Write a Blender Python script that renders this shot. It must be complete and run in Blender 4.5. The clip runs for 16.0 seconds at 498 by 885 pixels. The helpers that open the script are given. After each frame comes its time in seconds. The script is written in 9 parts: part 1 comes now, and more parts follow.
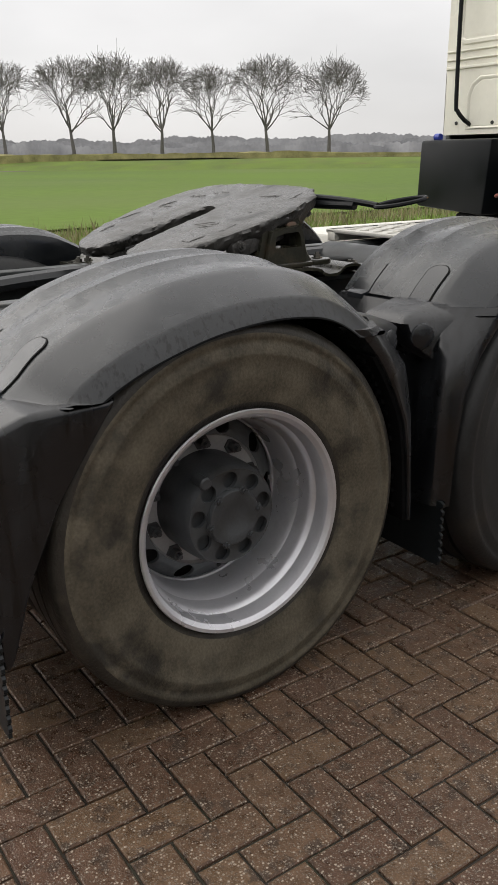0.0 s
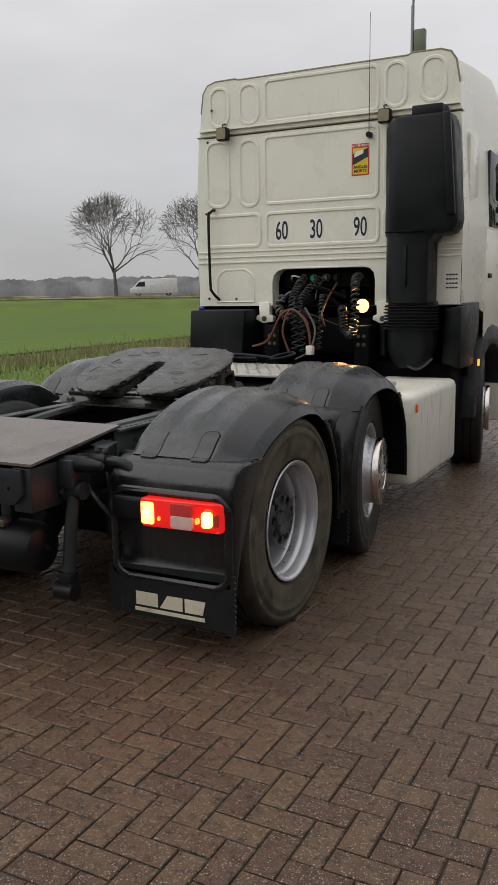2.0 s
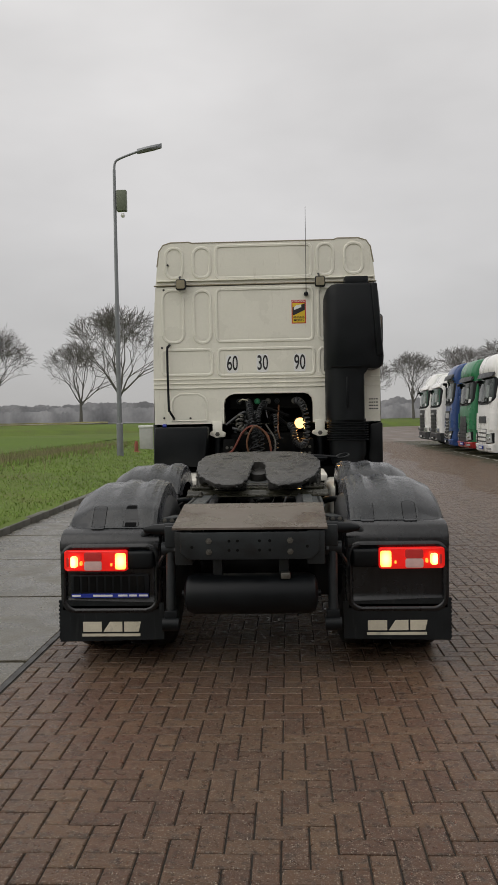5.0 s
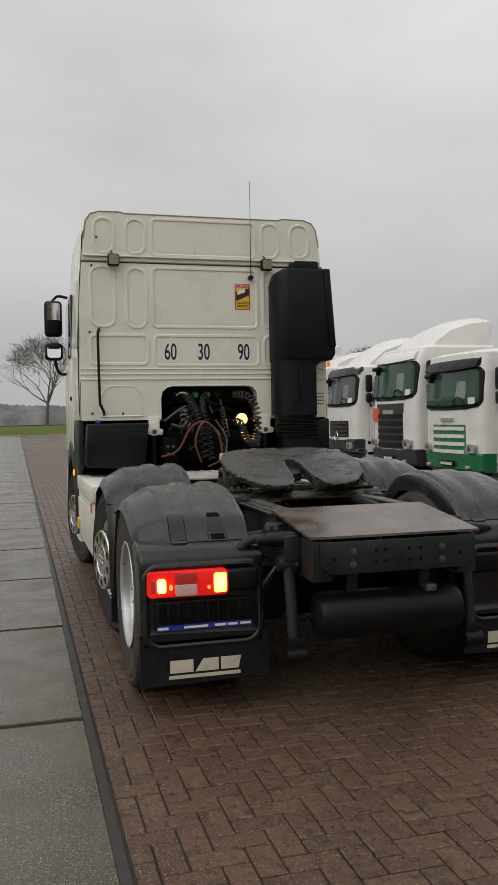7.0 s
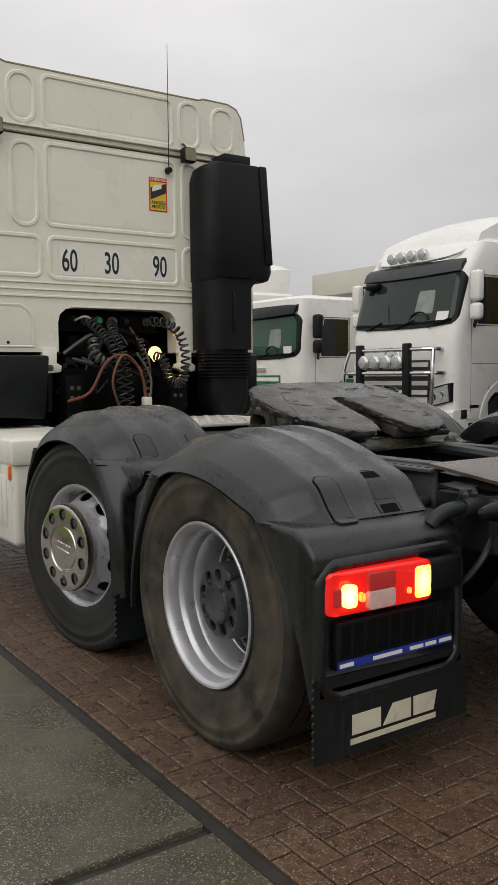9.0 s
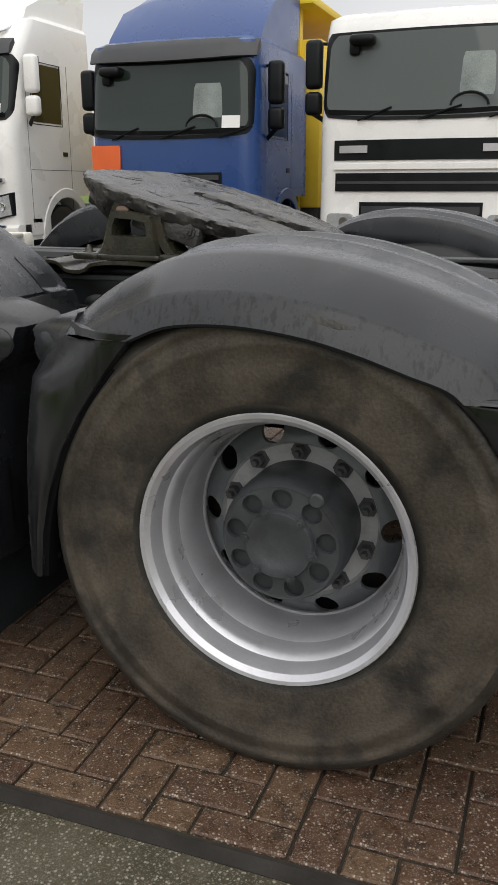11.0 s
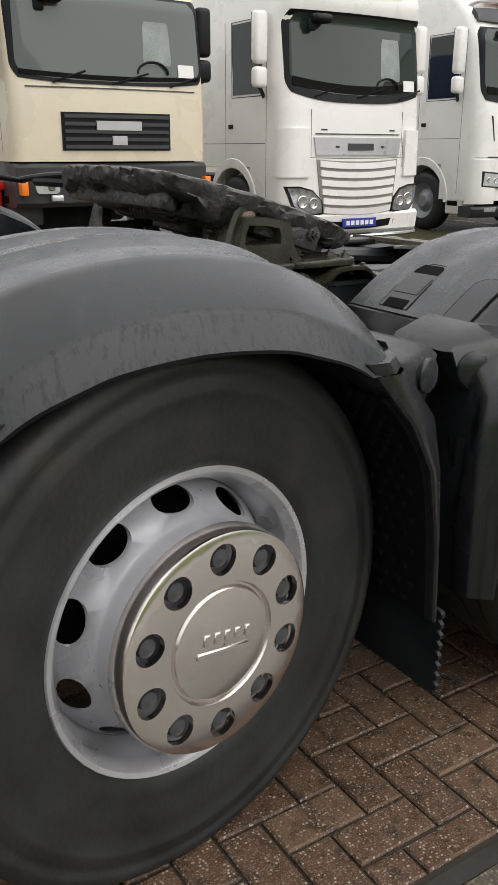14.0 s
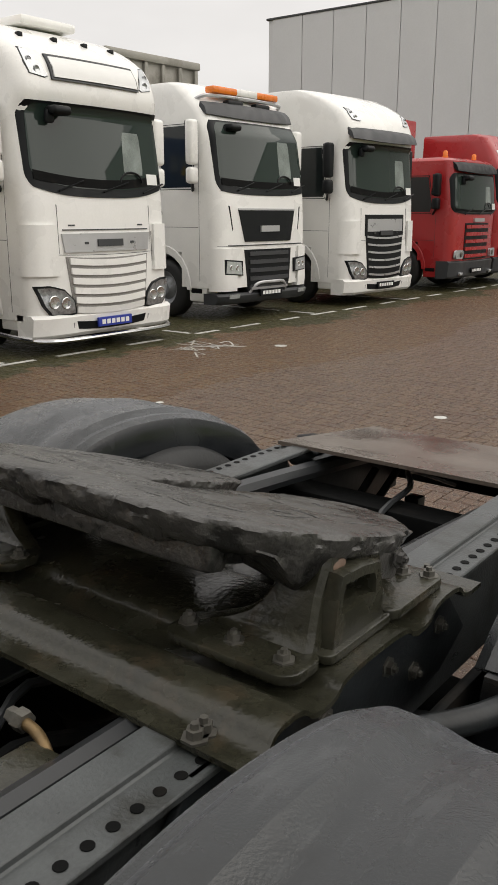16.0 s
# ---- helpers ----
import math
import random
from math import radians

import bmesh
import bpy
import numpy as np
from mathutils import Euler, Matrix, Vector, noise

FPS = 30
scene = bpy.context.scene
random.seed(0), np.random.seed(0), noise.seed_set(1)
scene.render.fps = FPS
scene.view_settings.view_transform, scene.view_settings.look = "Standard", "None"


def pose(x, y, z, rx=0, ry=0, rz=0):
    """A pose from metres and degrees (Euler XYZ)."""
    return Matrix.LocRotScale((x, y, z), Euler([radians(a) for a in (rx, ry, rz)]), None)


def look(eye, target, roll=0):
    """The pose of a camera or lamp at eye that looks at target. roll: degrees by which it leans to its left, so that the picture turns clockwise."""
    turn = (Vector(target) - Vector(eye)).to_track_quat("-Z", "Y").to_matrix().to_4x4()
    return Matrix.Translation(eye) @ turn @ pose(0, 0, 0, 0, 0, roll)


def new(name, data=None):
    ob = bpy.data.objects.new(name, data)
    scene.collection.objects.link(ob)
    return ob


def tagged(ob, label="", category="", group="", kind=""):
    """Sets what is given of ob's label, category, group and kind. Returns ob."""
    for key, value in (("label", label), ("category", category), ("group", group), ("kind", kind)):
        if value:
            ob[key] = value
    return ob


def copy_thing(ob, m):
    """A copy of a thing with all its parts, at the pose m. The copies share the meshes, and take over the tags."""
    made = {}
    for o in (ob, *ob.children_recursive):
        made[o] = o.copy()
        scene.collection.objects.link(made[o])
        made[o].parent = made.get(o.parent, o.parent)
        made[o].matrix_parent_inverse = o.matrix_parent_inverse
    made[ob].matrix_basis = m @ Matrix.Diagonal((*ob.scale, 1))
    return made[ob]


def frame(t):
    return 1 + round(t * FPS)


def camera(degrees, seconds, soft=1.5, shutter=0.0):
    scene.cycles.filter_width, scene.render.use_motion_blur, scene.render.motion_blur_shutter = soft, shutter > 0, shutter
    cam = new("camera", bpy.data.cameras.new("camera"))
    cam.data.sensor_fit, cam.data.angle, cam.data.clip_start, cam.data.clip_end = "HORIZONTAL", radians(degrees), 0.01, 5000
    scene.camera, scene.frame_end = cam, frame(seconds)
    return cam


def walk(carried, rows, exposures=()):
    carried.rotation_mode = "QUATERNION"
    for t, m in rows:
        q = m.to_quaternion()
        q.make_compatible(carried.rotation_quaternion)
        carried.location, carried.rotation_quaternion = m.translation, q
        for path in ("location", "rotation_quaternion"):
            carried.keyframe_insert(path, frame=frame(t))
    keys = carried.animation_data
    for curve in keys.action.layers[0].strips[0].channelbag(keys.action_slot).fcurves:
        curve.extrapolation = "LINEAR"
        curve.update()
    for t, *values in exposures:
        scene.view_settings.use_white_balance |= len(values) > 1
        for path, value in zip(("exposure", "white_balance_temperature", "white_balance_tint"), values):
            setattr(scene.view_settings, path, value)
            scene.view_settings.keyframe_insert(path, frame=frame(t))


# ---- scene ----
cam = camera(32.9, 16.0)
PATH = [
    (0, (2.877, -1.107, 1.419), (1.31, -0.044, 0.776), -0.8),
    (0.5, (2.998, -1.694, 1.508), (1.61, -0.408, 0.861), -1.0),
    (1, (3.102, -2.344, 1.55), (1.899, -0.856, 0.97), -1.0),
    (1.5, (3.061, -3.006, 1.62), (2.024, -1.373, 1.115), -0.8),
    (2, (2.931, -3.729, 1.655), (2.017, -1.986, 1.304), -0.9),
    (2.5, (2.675, -4.329, 1.669), (1.857, -2.523, 1.406), -0.8),
    (3, (2.348, -4.908, 1.689), (1.648, -3.045, 1.493), -0.7),
    (3.2, (2.189, -5.104, 1.68), (1.542, -3.22, 1.497), -0.7),
    (5.3, (-0.112, -5.995, 1.578), (-0.082, -3.996, 1.524), -0.9),
    (5.5, (-0.345, -5.954, 1.573), (-0.229, -3.958, 1.516), -0.8),
    (6, (-0.938, -5.7, 1.562), (-0.668, -3.719, 1.507), -0.9),
    (6.5, (-1.407, -5.325, 1.546), (-1.017, -3.364, 1.491), -0.9),
    (7, (-1.812, -4.876, 1.523), (-1.283, -2.948, 1.467), -1.0),
    (7.5, (-2.169, -4.375, 1.503), (-1.492, -2.494, 1.45), -0.8),
    (8, (-2.454, -3.755, 1.455), (-1.635, -1.931, 1.403), -0.7),
    (8.5, (-2.666, -3.182, 1.419), (-1.707, -1.429, 1.323), -0.8),
    (9, (-2.78, -2.592, 1.361), (-1.658, -0.945, 1.198), -0.6),
    (9.5, (-2.854, -2.026, 1.316), (-1.536, -0.543, 1.064), -0.4),
    (9.7, (-2.875, -1.78, 1.276), (-1.463, -0.4, 0.957), -0.2),
    (11.8, (-2.689, 0.173, 1.255), (-0.797, 0.246, 0.611), -0.1),
    (12, (-2.702, 0.361, 1.264), (-0.814, 0.258, 0.611), 0.1),
    (12.5, (-2.694, 0.846, 1.326), (-0.849, 0.447, 0.666), -0.0),
    (13, (-2.684, 1.296, 1.347), (-0.887, 0.717, 0.686), -0.1),
    (13.5, (-2.558, 1.679, 1.298), (-0.838, 0.9, 0.639), -0.0),
    (14, (-2.371, 1.932, 1.352), (-0.776, 0.919, 0.696), 0.1),
    (14.5, (-2.082, 2.02, 1.478), (-0.645, 0.793, 0.824), 0.2),
    (14.8, (-1.877, 2.001, 1.563), (-0.541, 0.654, 0.931), 0.4),
    (14.9, (-1.799, 1.973, 1.626), (-0.5, 0.606, 0.96), 0.2),
    (15, (-1.769, 1.995, 1.631), (-0.476, 0.595, 1.022), 0.2),
    (15.5, (-1.431, 1.933, 1.732), (-0.21, 0.443, 1.197), 0.1),
    (16, (-1.144, 1.845, 1.757), (0.039, 0.32, 1.233), 0.1),
]
walk(cam, [(t, look(eye, target, roll)) for t, eye, target, roll in PATH],
     exposures=((0, 0.33, 6650, 10), (1, 0.34, 6600, 10), (2.2, -0.30, 6500, 10), (5.5, -0.40, 6650, 10), (7.5, -0.48, 6650, 10), (9, -0.28, 6650, 10), (10, -0.05, 6650, 10), (12, 0.35, 6400, 10), (13.5, 0.38, 6550, 10), (14.5, 0.44, 6550, 10), (15.2, 0.36, 6650, 10), (16, 0.12, 6850, 10)))

# ---- world and light: a low, bright overcast ----
world = bpy.data.worlds.new("overcast")
scene.world = world
world.use_nodes = True
wn, wl = world.node_tree.nodes, world.node_tree.links
wn.clear()
w_out = wn.new("ShaderNodeOutputWorld")
w_bg = wn.new("ShaderNodeBackground")
w_sky = wn.new("ShaderNodeTexSky")
w_sky.sky_type = "NISHITA"
w_sky.sun_disc = False
w_sky.sun_elevation, w_sky.sun_rotation = radians(38), radians(238)
w_tc = wn.new("ShaderNodeTexCoord")
w_sep = wn.new("ShaderNodeSeparateXYZ")
w_ramp = wn.new("ShaderNodeValToRGB")
w_ramp.color_ramp.elements[0].position = 0.0
w_ramp.color_ramp.elements[0].color = (5.9, 5.9, 6.0, 1)
w_ramp.color_ramp.elements[1].position = 1.0
w_ramp.color_ramp.elements[1].color = (13.5, 13.4, 13.4, 1)
w_mid = w_ramp.color_ramp.elements.new(0.30)
w_mid.color = (8.4, 8.35, 8.45, 1)
w_map = wn.new("ShaderNodeMapping")
w_map.inputs["Scale"].default_value = (1.2, 1.2, 3.0)
w_noise = wn.new("ShaderNodeTexNoise")
w_noise.inputs["Scale"].default_value = 1.3
w_noise.inputs["Detail"].default_value = 5
w_noise.inputs["Roughness"].default_value = 0.5
w_cr = wn.new("ShaderNodeMapRange")
for key, value in (("From Min", 0.3), ("From Max", 0.7), ("To Min", 0.80), ("To Max", 1.18)):
    w_cr.inputs[key].default_value = value
w_mul = wn.new("ShaderNodeVectorMath")
w_mul.operation = "SCALE"
w_mix = wn.new("ShaderNodeMix")
w_mix.data_type = "RGBA"
w_mix.inputs[0].default_value = 0.94
wl.new(w_tc.outputs["Generated"], w_sep.inputs[0])
wl.new(w_sep.outputs["Z"], w_ramp.inputs[0])
wl.new(w_tc.outputs["Generated"], w_map.inputs[0])
wl.new(w_map.outputs[0], w_noise.inputs["Vector"])
wl.new(w_noise.outputs["Fac"], w_cr.inputs["Value"])
wl.new(w_ramp.outputs["Color"], w_mul.inputs[0])
wl.new(w_cr.outputs[0], w_mul.inputs["Scale"])
wl.new(w_sky.outputs[0], w_mix.inputs[6])
wl.new(w_mul.outputs[0], w_mix.inputs[7])
wl.new(w_mix.outputs[2], w_bg.inputs["Color"])
w_bg.inputs["Strength"].default_value = 0.1
wl.new(w_bg.outputs[0], w_out.inputs[0])

sun = new("sun", bpy.data.lights.new("sun", "SUN"))
sun.data.energy, sun.data.angle, sun.data.color = 1.1, radians(70), (1.0, 0.97, 0.93)
sun.matrix_world = look((0, 0, 30), (8, 5, 21))

# ---- materials ----
def surf(name, col, rough=0.5, metal=0.0, var=0.18, scale=5.0, fine=70.0, bump=0.15, dirt=None, amount=0.0, streak=None,
         coat=0.0, speck=None, drip=26.0, random_tint=0.0, emit=0.0, rvar=0.12, world_space=False, spec=0.5, edge=0.18, sheen=0.0):
    """A painted, cast or worn surface: two scales of variation, a fine relief, and stains of a colour of their own."""
    m = bpy.data.materials.new(name)
    m.use_nodes = True
    n, l = m.node_tree.nodes, m.node_tree.links
    b = n["Principled BSDF"]
    place_out = n.new("ShaderNodeNewGeometry").outputs["Position"] if world_space else n.new("ShaderNodeTexCoord").outputs["Object"]
    b.inputs["Specular IOR Level"].default_value = spec
    big, small = n.new("ShaderNodeTexNoise"), n.new("ShaderNodeTexNoise")
    for node, s, d in ((big, scale, 6), (small, fine, 4)):
        node.inputs["Scale"].default_value, node.inputs["Detail"].default_value = s, d
        l.new(place_out, node.inputs["Vector"])
    def math2(op, a, c):
        q = n.new("ShaderNodeMath")
        q.operation = op
        for i, v in enumerate((a, c)):
            if isinstance(v, (int, float)):
                q.inputs[i].default_value = v
            else:
                l.new(v, q.inputs[i])
        return q.outputs[0]
    both = math2("ADD", math2("MULTIPLY", big.outputs["Fac"], 0.65), math2("MULTIPLY", small.outputs["Fac"], 0.35))
    val = n.new("ShaderNodeMapRange")
    for key, value in (("From Min", 0.3), ("From Max", 0.7), ("To Min", 1 - var), ("To Max", 1 + var)):
        val.inputs[key].default_value = value
    l.new(both, val.inputs["Value"])
    hue = n.new("ShaderNodeHueSaturation")
    hue.inputs["Color"].default_value = (*col, 1)
    value_out = val.outputs[0]
    if random_tint:
        info = n.new("ShaderNodeObjectInfo")
        geo = n.new("ShaderNodeNewGeometry")
        r = math2("FRACT", math2("ADD", info.outputs["Random"], geo.outputs["Random Per Island"]), 0.0)
        value_out = math2("MULTIPLY", value_out, math2("ADD", math2("MULTIPLY", r, 2 * random_tint), 1 - random_tint))
        l.new(math2("ADD", math2("MULTIPLY", r, 0.016), 0.492), hue.inputs["Hue"])
    l.new(value_out, hue.inputs["Value"])
    colour = hue.outputs[0]
    def blend(fac, base, top):
        x = n.new("ShaderNodeMix")
        x.data_type = "RGBA"
        l.new(fac, x.inputs[0])
        l.new(base, x.inputs[6])
        x.inputs[7].default_value = (*top, 1)
        return x.outputs[2]
    if dirt is not None:
        mp = n.new("ShaderNodeMapping")
        mp.inputs["Scale"].default_value = streak or (1, 1, 1)
        dn = n.new("ShaderNodeTexNoise")
        dn.inputs["Scale"].default_value, dn.inputs["Detail"].default_value = (drip if streak else scale * 0.7), 7
        dn.inputs["Roughness"].default_value = 0.62
        l.new(place_out, mp.inputs[0])
        l.new(mp.outputs[0], dn.inputs["Vector"])
        dr = n.new("ShaderNodeMapRange")
        for key, value in (("From Min", 0.62 - 0.3 * amount), ("From Max", 0.62 - 0.3 * amount + edge), ("To Min", 0.0), ("To Max", 0.85)):
            dr.inputs[key].default_value = value
        l.new(dn.outputs["Fac"], dr.inputs["Value"])
        colour = blend(dr.outputs[0], colour, dirt)
    for tint, size, reach, above in (() if speck is None else (speck, (tuple(0.48 * q for q in speck[0]), speck[1] * 1.75, speck[2] * 1.15, speck[3] - 0.22))):
        vo = n.new("ShaderNodeTexVoronoi")
        vo.inputs["Scale"].default_value = size
        l.new(place_out, vo.inputs["Vector"])
        sz = n.new("ShaderNodeMapRange")
        for key, value in (("From Min", reach), ("From Max", reach * 0.6), ("To Min", 0.0), ("To Max", 1.0)):
            sz.inputs[key].default_value = value
        l.new(vo.outputs["Distance"], sz.inputs["Value"])
        wn_ = n.new("ShaderNodeSeparateColor")
        l.new(vo.outputs["Color"], wn_.inputs[0])
        colour = blend(math2("MULTIPLY", sz.outputs[0], math2("GREATER_THAN", wn_.outputs[0], above)), colour, tint)
    l.new(colour, b.inputs["Base Color"])
    rr = n.new("ShaderNodeMapRange")
    for key, value in (("From Min", 0.3), ("From Max", 0.7), ("To Min", max(0.03, rough - rvar)), ("To Max", min(1, rough + rvar))):
        rr.inputs[key].default_value = value
    l.new(big.outputs["Fac"], rr.inputs["Value"])
    l.new(rr.outputs[0], b.inputs["Roughness"])
    b.inputs["Metallic"].default_value = metal
    b.inputs["Coat Weight"].default_value = coat
    b.inputs["Coat Roughness"].default_value = 0.12
    b.inputs["Sheen Weight"].default_value = sheen
    b.inputs["Sheen Roughness"].default_value = 0.42
    b.inputs["Sheen Tint"].default_value = (0.90, 0.92, 1.0, 1)
    if bump:
        bp = n.new("ShaderNodeBump")
        bp.inputs["Strength"].default_value, bp.inputs["Distance"].default_value = bump, 0.01
        l.new(both, bp.inputs["Height"])
        l.new(bp.outputs[0], b.inputs["Normal"])
    if emit:
        b.inputs["Emission Color"].default_value = (*col, 1)
        b.inputs["Emission Strength"].default_value = emit
    return m


def glassy(name, col, rough=0.04, alpha_mix=0.0):
    """Dark glazing seen against a dim inside."""
    m = bpy.data.materials.new(name)
    m.use_nodes = True
    b = m.node_tree.nodes["Principled BSDF"]
    b.inputs["Base Color"].default_value = (*col, 1)
    b.inputs["Roughness"].default_value = rough
    b.inputs["IOR"].default_value = 1.45
    b.inputs["Transmission Weight"].default_value = alpha_mix
    return m


def glow(name, hot, rim, strength):
    """A lit lens: a hot middle falling off to a deeper colour at its rim."""
    m = bpy.data.materials.new(name)
    m.use_nodes = True
    n, l = m.node_tree.nodes, m.node_tree.links
    b = n["Principled BSDF"]
    b.inputs["Base Color"].default_value = (*rim, 1)
    b.inputs["Roughness"].default_value = 0.2
    tc, d, r = n.new("ShaderNodeTexCoord"), n.new("ShaderNodeVectorMath"), n.new("ShaderNodeValToRGB")
    d.operation = "DISTANCE"
    d.inputs[1].default_value = (0.5, 0.5, 0.5)
    l.new(tc.outputs["Generated"], d.inputs[0])
    r.color_ramp.elements[0].position, r.color_ramp.elements[0].color = 0.42, (*hot, 1)
    r.color_ramp.elements[1].position, r.color_ramp.elements[1].color = 0.80, (*rim, 1)
    l.new(d.outputs["Value"], r.inputs[0])
    l.new(r.outputs[0], b.inputs["Emission Color"])
    b.inputs["Emission Strength"].default_value = strength
    return m


M_GUARD = surf("mudguard_plastic", (0.0092, 0.0108, 0.0126), 0.24, var=0.30, scale=9, fine=210, bump=0.05, dirt=(0.026, 0.028, 0.030), amount=0.22, spec=0.50, rvar=0.10, sheen=0.10)
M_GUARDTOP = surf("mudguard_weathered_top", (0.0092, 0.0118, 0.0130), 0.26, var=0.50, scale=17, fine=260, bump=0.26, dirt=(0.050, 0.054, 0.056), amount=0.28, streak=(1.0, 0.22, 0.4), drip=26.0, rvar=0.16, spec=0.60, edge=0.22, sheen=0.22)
M_GUARD2 = surf("mudguard_side", (0.0082, 0.0090, 0.0104), 0.25, var=0.28, scale=7, fine=160, bump=0.05, dirt=(0.0012, 0.0013, 0.0015), amount=0.36, streak=(1, 1, 0.07), drip=48.0, spec=0.55, edge=0.06, sheen=0.03)
M_LIP = surf("mudguard_streaked_lip", (0.0175, 0.0192, 0.0212), 0.34, var=0.28, scale=7, fine=160, bump=0.06, dirt=(0.0018, 0.0019, 0.002), amount=0.34, streak=(1, 1, 0.07), drip=80.0, spec=0.40, edge=0.10, sheen=0.10)
M_FLAP = surf("rubber_flap", (0.0085, 0.0108, 0.0122), 0.42, var=0.25, scale=9, fine=110, bump=0.12, dirt=(0.026, 0.029, 0.030), amount=0.18, streak=(1, 1, 0.12), drip=40.0, spec=0.30)
M_TYRE = surf("tyre_rubber_dusty", (0.090, 0.079, 0.058), 0.58, var=0.60, scale=8, fine=130, bump=0.5, dirt=(0.019, 0.0180, 0.0160), amount=0.42, spec=0.28, edge=0.15)
M_TYRE_BROWN = surf("tyre_rubber_brown", (0.060, 0.050, 0.038), 0.58, var=0.60, scale=8, fine=130, bump=0.5, dirt=(0.014, 0.0132, 0.0125), amount=0.46, spec=0.28, edge=0.15)
M_TYRE_WET = surf("tyre_rubber_damp_edge", (0.031, 0.0285, 0.024), 0.44, var=0.40, scale=13, fine=120, bump=0.5, dirt=(0.060, 0.053, 0.040), amount=0.22, spec=0.34)
# near-black for the spray mats, and for painted slot and rim shade
M_MAT_SHADE = surf("mat_rubber_and_shade_black", (0.0040, 0.0042, 0.0045), 0.8, var=0.2, scale=9, bump=0.1, spec=0.08)
M_TYRE_DARK = surf("tyre_rubber", (0.0205, 0.0212, 0.0215), 0.50, var=0.45, scale=6, fine=90, bump=0.35, dirt=(0.040, 0.035, 0.028), amount=0.22, spec=0.30)
M_RIM = surf("silver_wheel_paint", (0.54, 0.54, 0.565), 0.34, metal=0.6, var=0.08, scale=9, fine=120, bump=0.05, dirt=(0.36, 0.36, 0.37), amount=0.16)
M_RIM_IN = surf("wheel_disc_grey", (0.26, 0.27, 0.285), 0.46, metal=0.35, var=0.2, scale=9, fine=90, bump=0.1, dirt=(0.08, 0.08, 0.08), amount=0.26)
M_BOLTFACE = surf("wheel_face_pale", (0.36, 0.36, 0.365), 0.5, metal=0.2, var=0.14, scale=9, fine=120, bump=0.08, dirt=(0.13, 0.13, 0.125), amount=0.2)
M_DISC = surf("wheel_disc_dark_grey", (0.115, 0.125, 0.132), 0.42, metal=0.2, var=0.2, scale=9, fine=90, bump=0.1, dirt=(0.05, 0.05, 0.05), amount=0.26)
M_HUB = surf("hub_grey_paint", (0.045, 0.049, 0.053), 0.48, metal=0.0, var=0.25, scale=12, fine=120, bump=0.2, dirt=(0.020, 0.020, 0.020), amount=0.3)
M_CHROME = surf("stainless_cap", (0.74, 0.69, 0.66), 0.17, metal=1.0, var=0.06, scale=5, fine=150, bump=0.02, rvar=0.06)
M_NUT = surf("nut_cover_plastic", (0.045, 0.047, 0.05), 0.45, var=0.2, scale=20, fine=200, bump=0.1)
M_CAB = surf("cream_cab_paint", (0.785, 0.765, 0.665), 0.32, var=0.05, scale=2.2, fine=40, bump=0.03, dirt=(0.56, 0.53, 0.43), amount=0.0, streak=(1, 1, 0.12), coat=0.3)
M_CABLINE = surf("seam_sealer", (0.24, 0.21, 0.14), 0.6, var=0.25, scale=12, bump=0.1)
M_BLACK = surf("black_plastic", (0.0055, 0.0068, 0.0080), 0.42, var=0.25, scale=8, fine=160, bump=0.10, spec=0.22)
# oily machinery, its deep shade put into a near-black base colour
M_DARK = surf("machinery_with_shade_black", (0.0045, 0.0048, 0.0048), 0.65, var=0.35, scale=9, fine=60, bump=0.25, dirt=(0.016, 0.0135, 0.011), amount=0.2, spec=0.08)
M_RAIL = surf("frame_rail_paint", (0.072, 0.078, 0.079), 0.38, var=0.28, scale=10, fine=140, bump=0.3, dirt=(0.026, 0.025, 0.020), amount=0.42, spec=0.4)
M_FRAME = surf("chassis_paint", (0.021, 0.0245, 0.0265), 0.42, var=0.3, scale=8, fine=90, bump=0.22, dirt=(0.009, 0.008, 0.007), amount=0.40, spec=0.30)
M_GREASE = surf("greasy_cast_iron", (0.0490, 0.0475, 0.0445), 0.30, metal=0.0, var=0.40, scale=9, fine=85, bump=1.0, dirt=(0.009, 0.009, 0.0085), amount=0.20, rvar=0.2, edge=0.04)
M_CAST = surf("cast_bracket", (0.0270, 0.0265, 0.0180), 0.22, var=0.5, scale=11, fine=90, bump=0.40, dirt=(0.062, 0.047, 0.030), amount=0.22, spec=0.45, rvar=0.16)
M_BLOCK = surf("bearing_rubber", (0.16, 0.105, 0.075), 0.6, var=0.3, scale=30, bump=0.2)
M_DECK = surf("worn_steel_deck", (0.122, 0.100, 0.084), 0.28, var=0.35, scale=4, fine=60, bump=0.12, dirt=(0.060, 0.036, 0.027), amount=0.36, edge=0.10)
M_BRASS = surf("brass_fitting", (0.20, 0.135, 0.065), 0.45, metal=0.6, var=0.3, scale=30, bump=0.2)
M_BOLT = surf("bolt_steel", (0.13, 0.125, 0.11), 0.45, metal=0.6, var=0.25, scale=30, fine=200, bump=0.15)
M_TANK = surf("white_tank_paint", (0.70, 0.68, 0.61), 0.42, var=0.08, scale=2.5, fine=60, bump=0.05, dirt=(0.34, 0.32, 0.28), amount=0.2, streak=(1, 1, 0.12))
M_TREAD = surf("perforated_step_plate", (0.50, 0.49, 0.45), 0.5, metal=0.3, var=0.2, scale=8, fine=160, bump=0.3, dirt=(0.2, 0.19, 0.17), amount=0.3)
M_LOGO = surf("cream_flap_paint", (0.60, 0.56, 0.44), 0.5, var=0.12, scale=14, fine=120, bump=0.1, dirt=(0.30, 0.28, 0.23), amount=0.2)
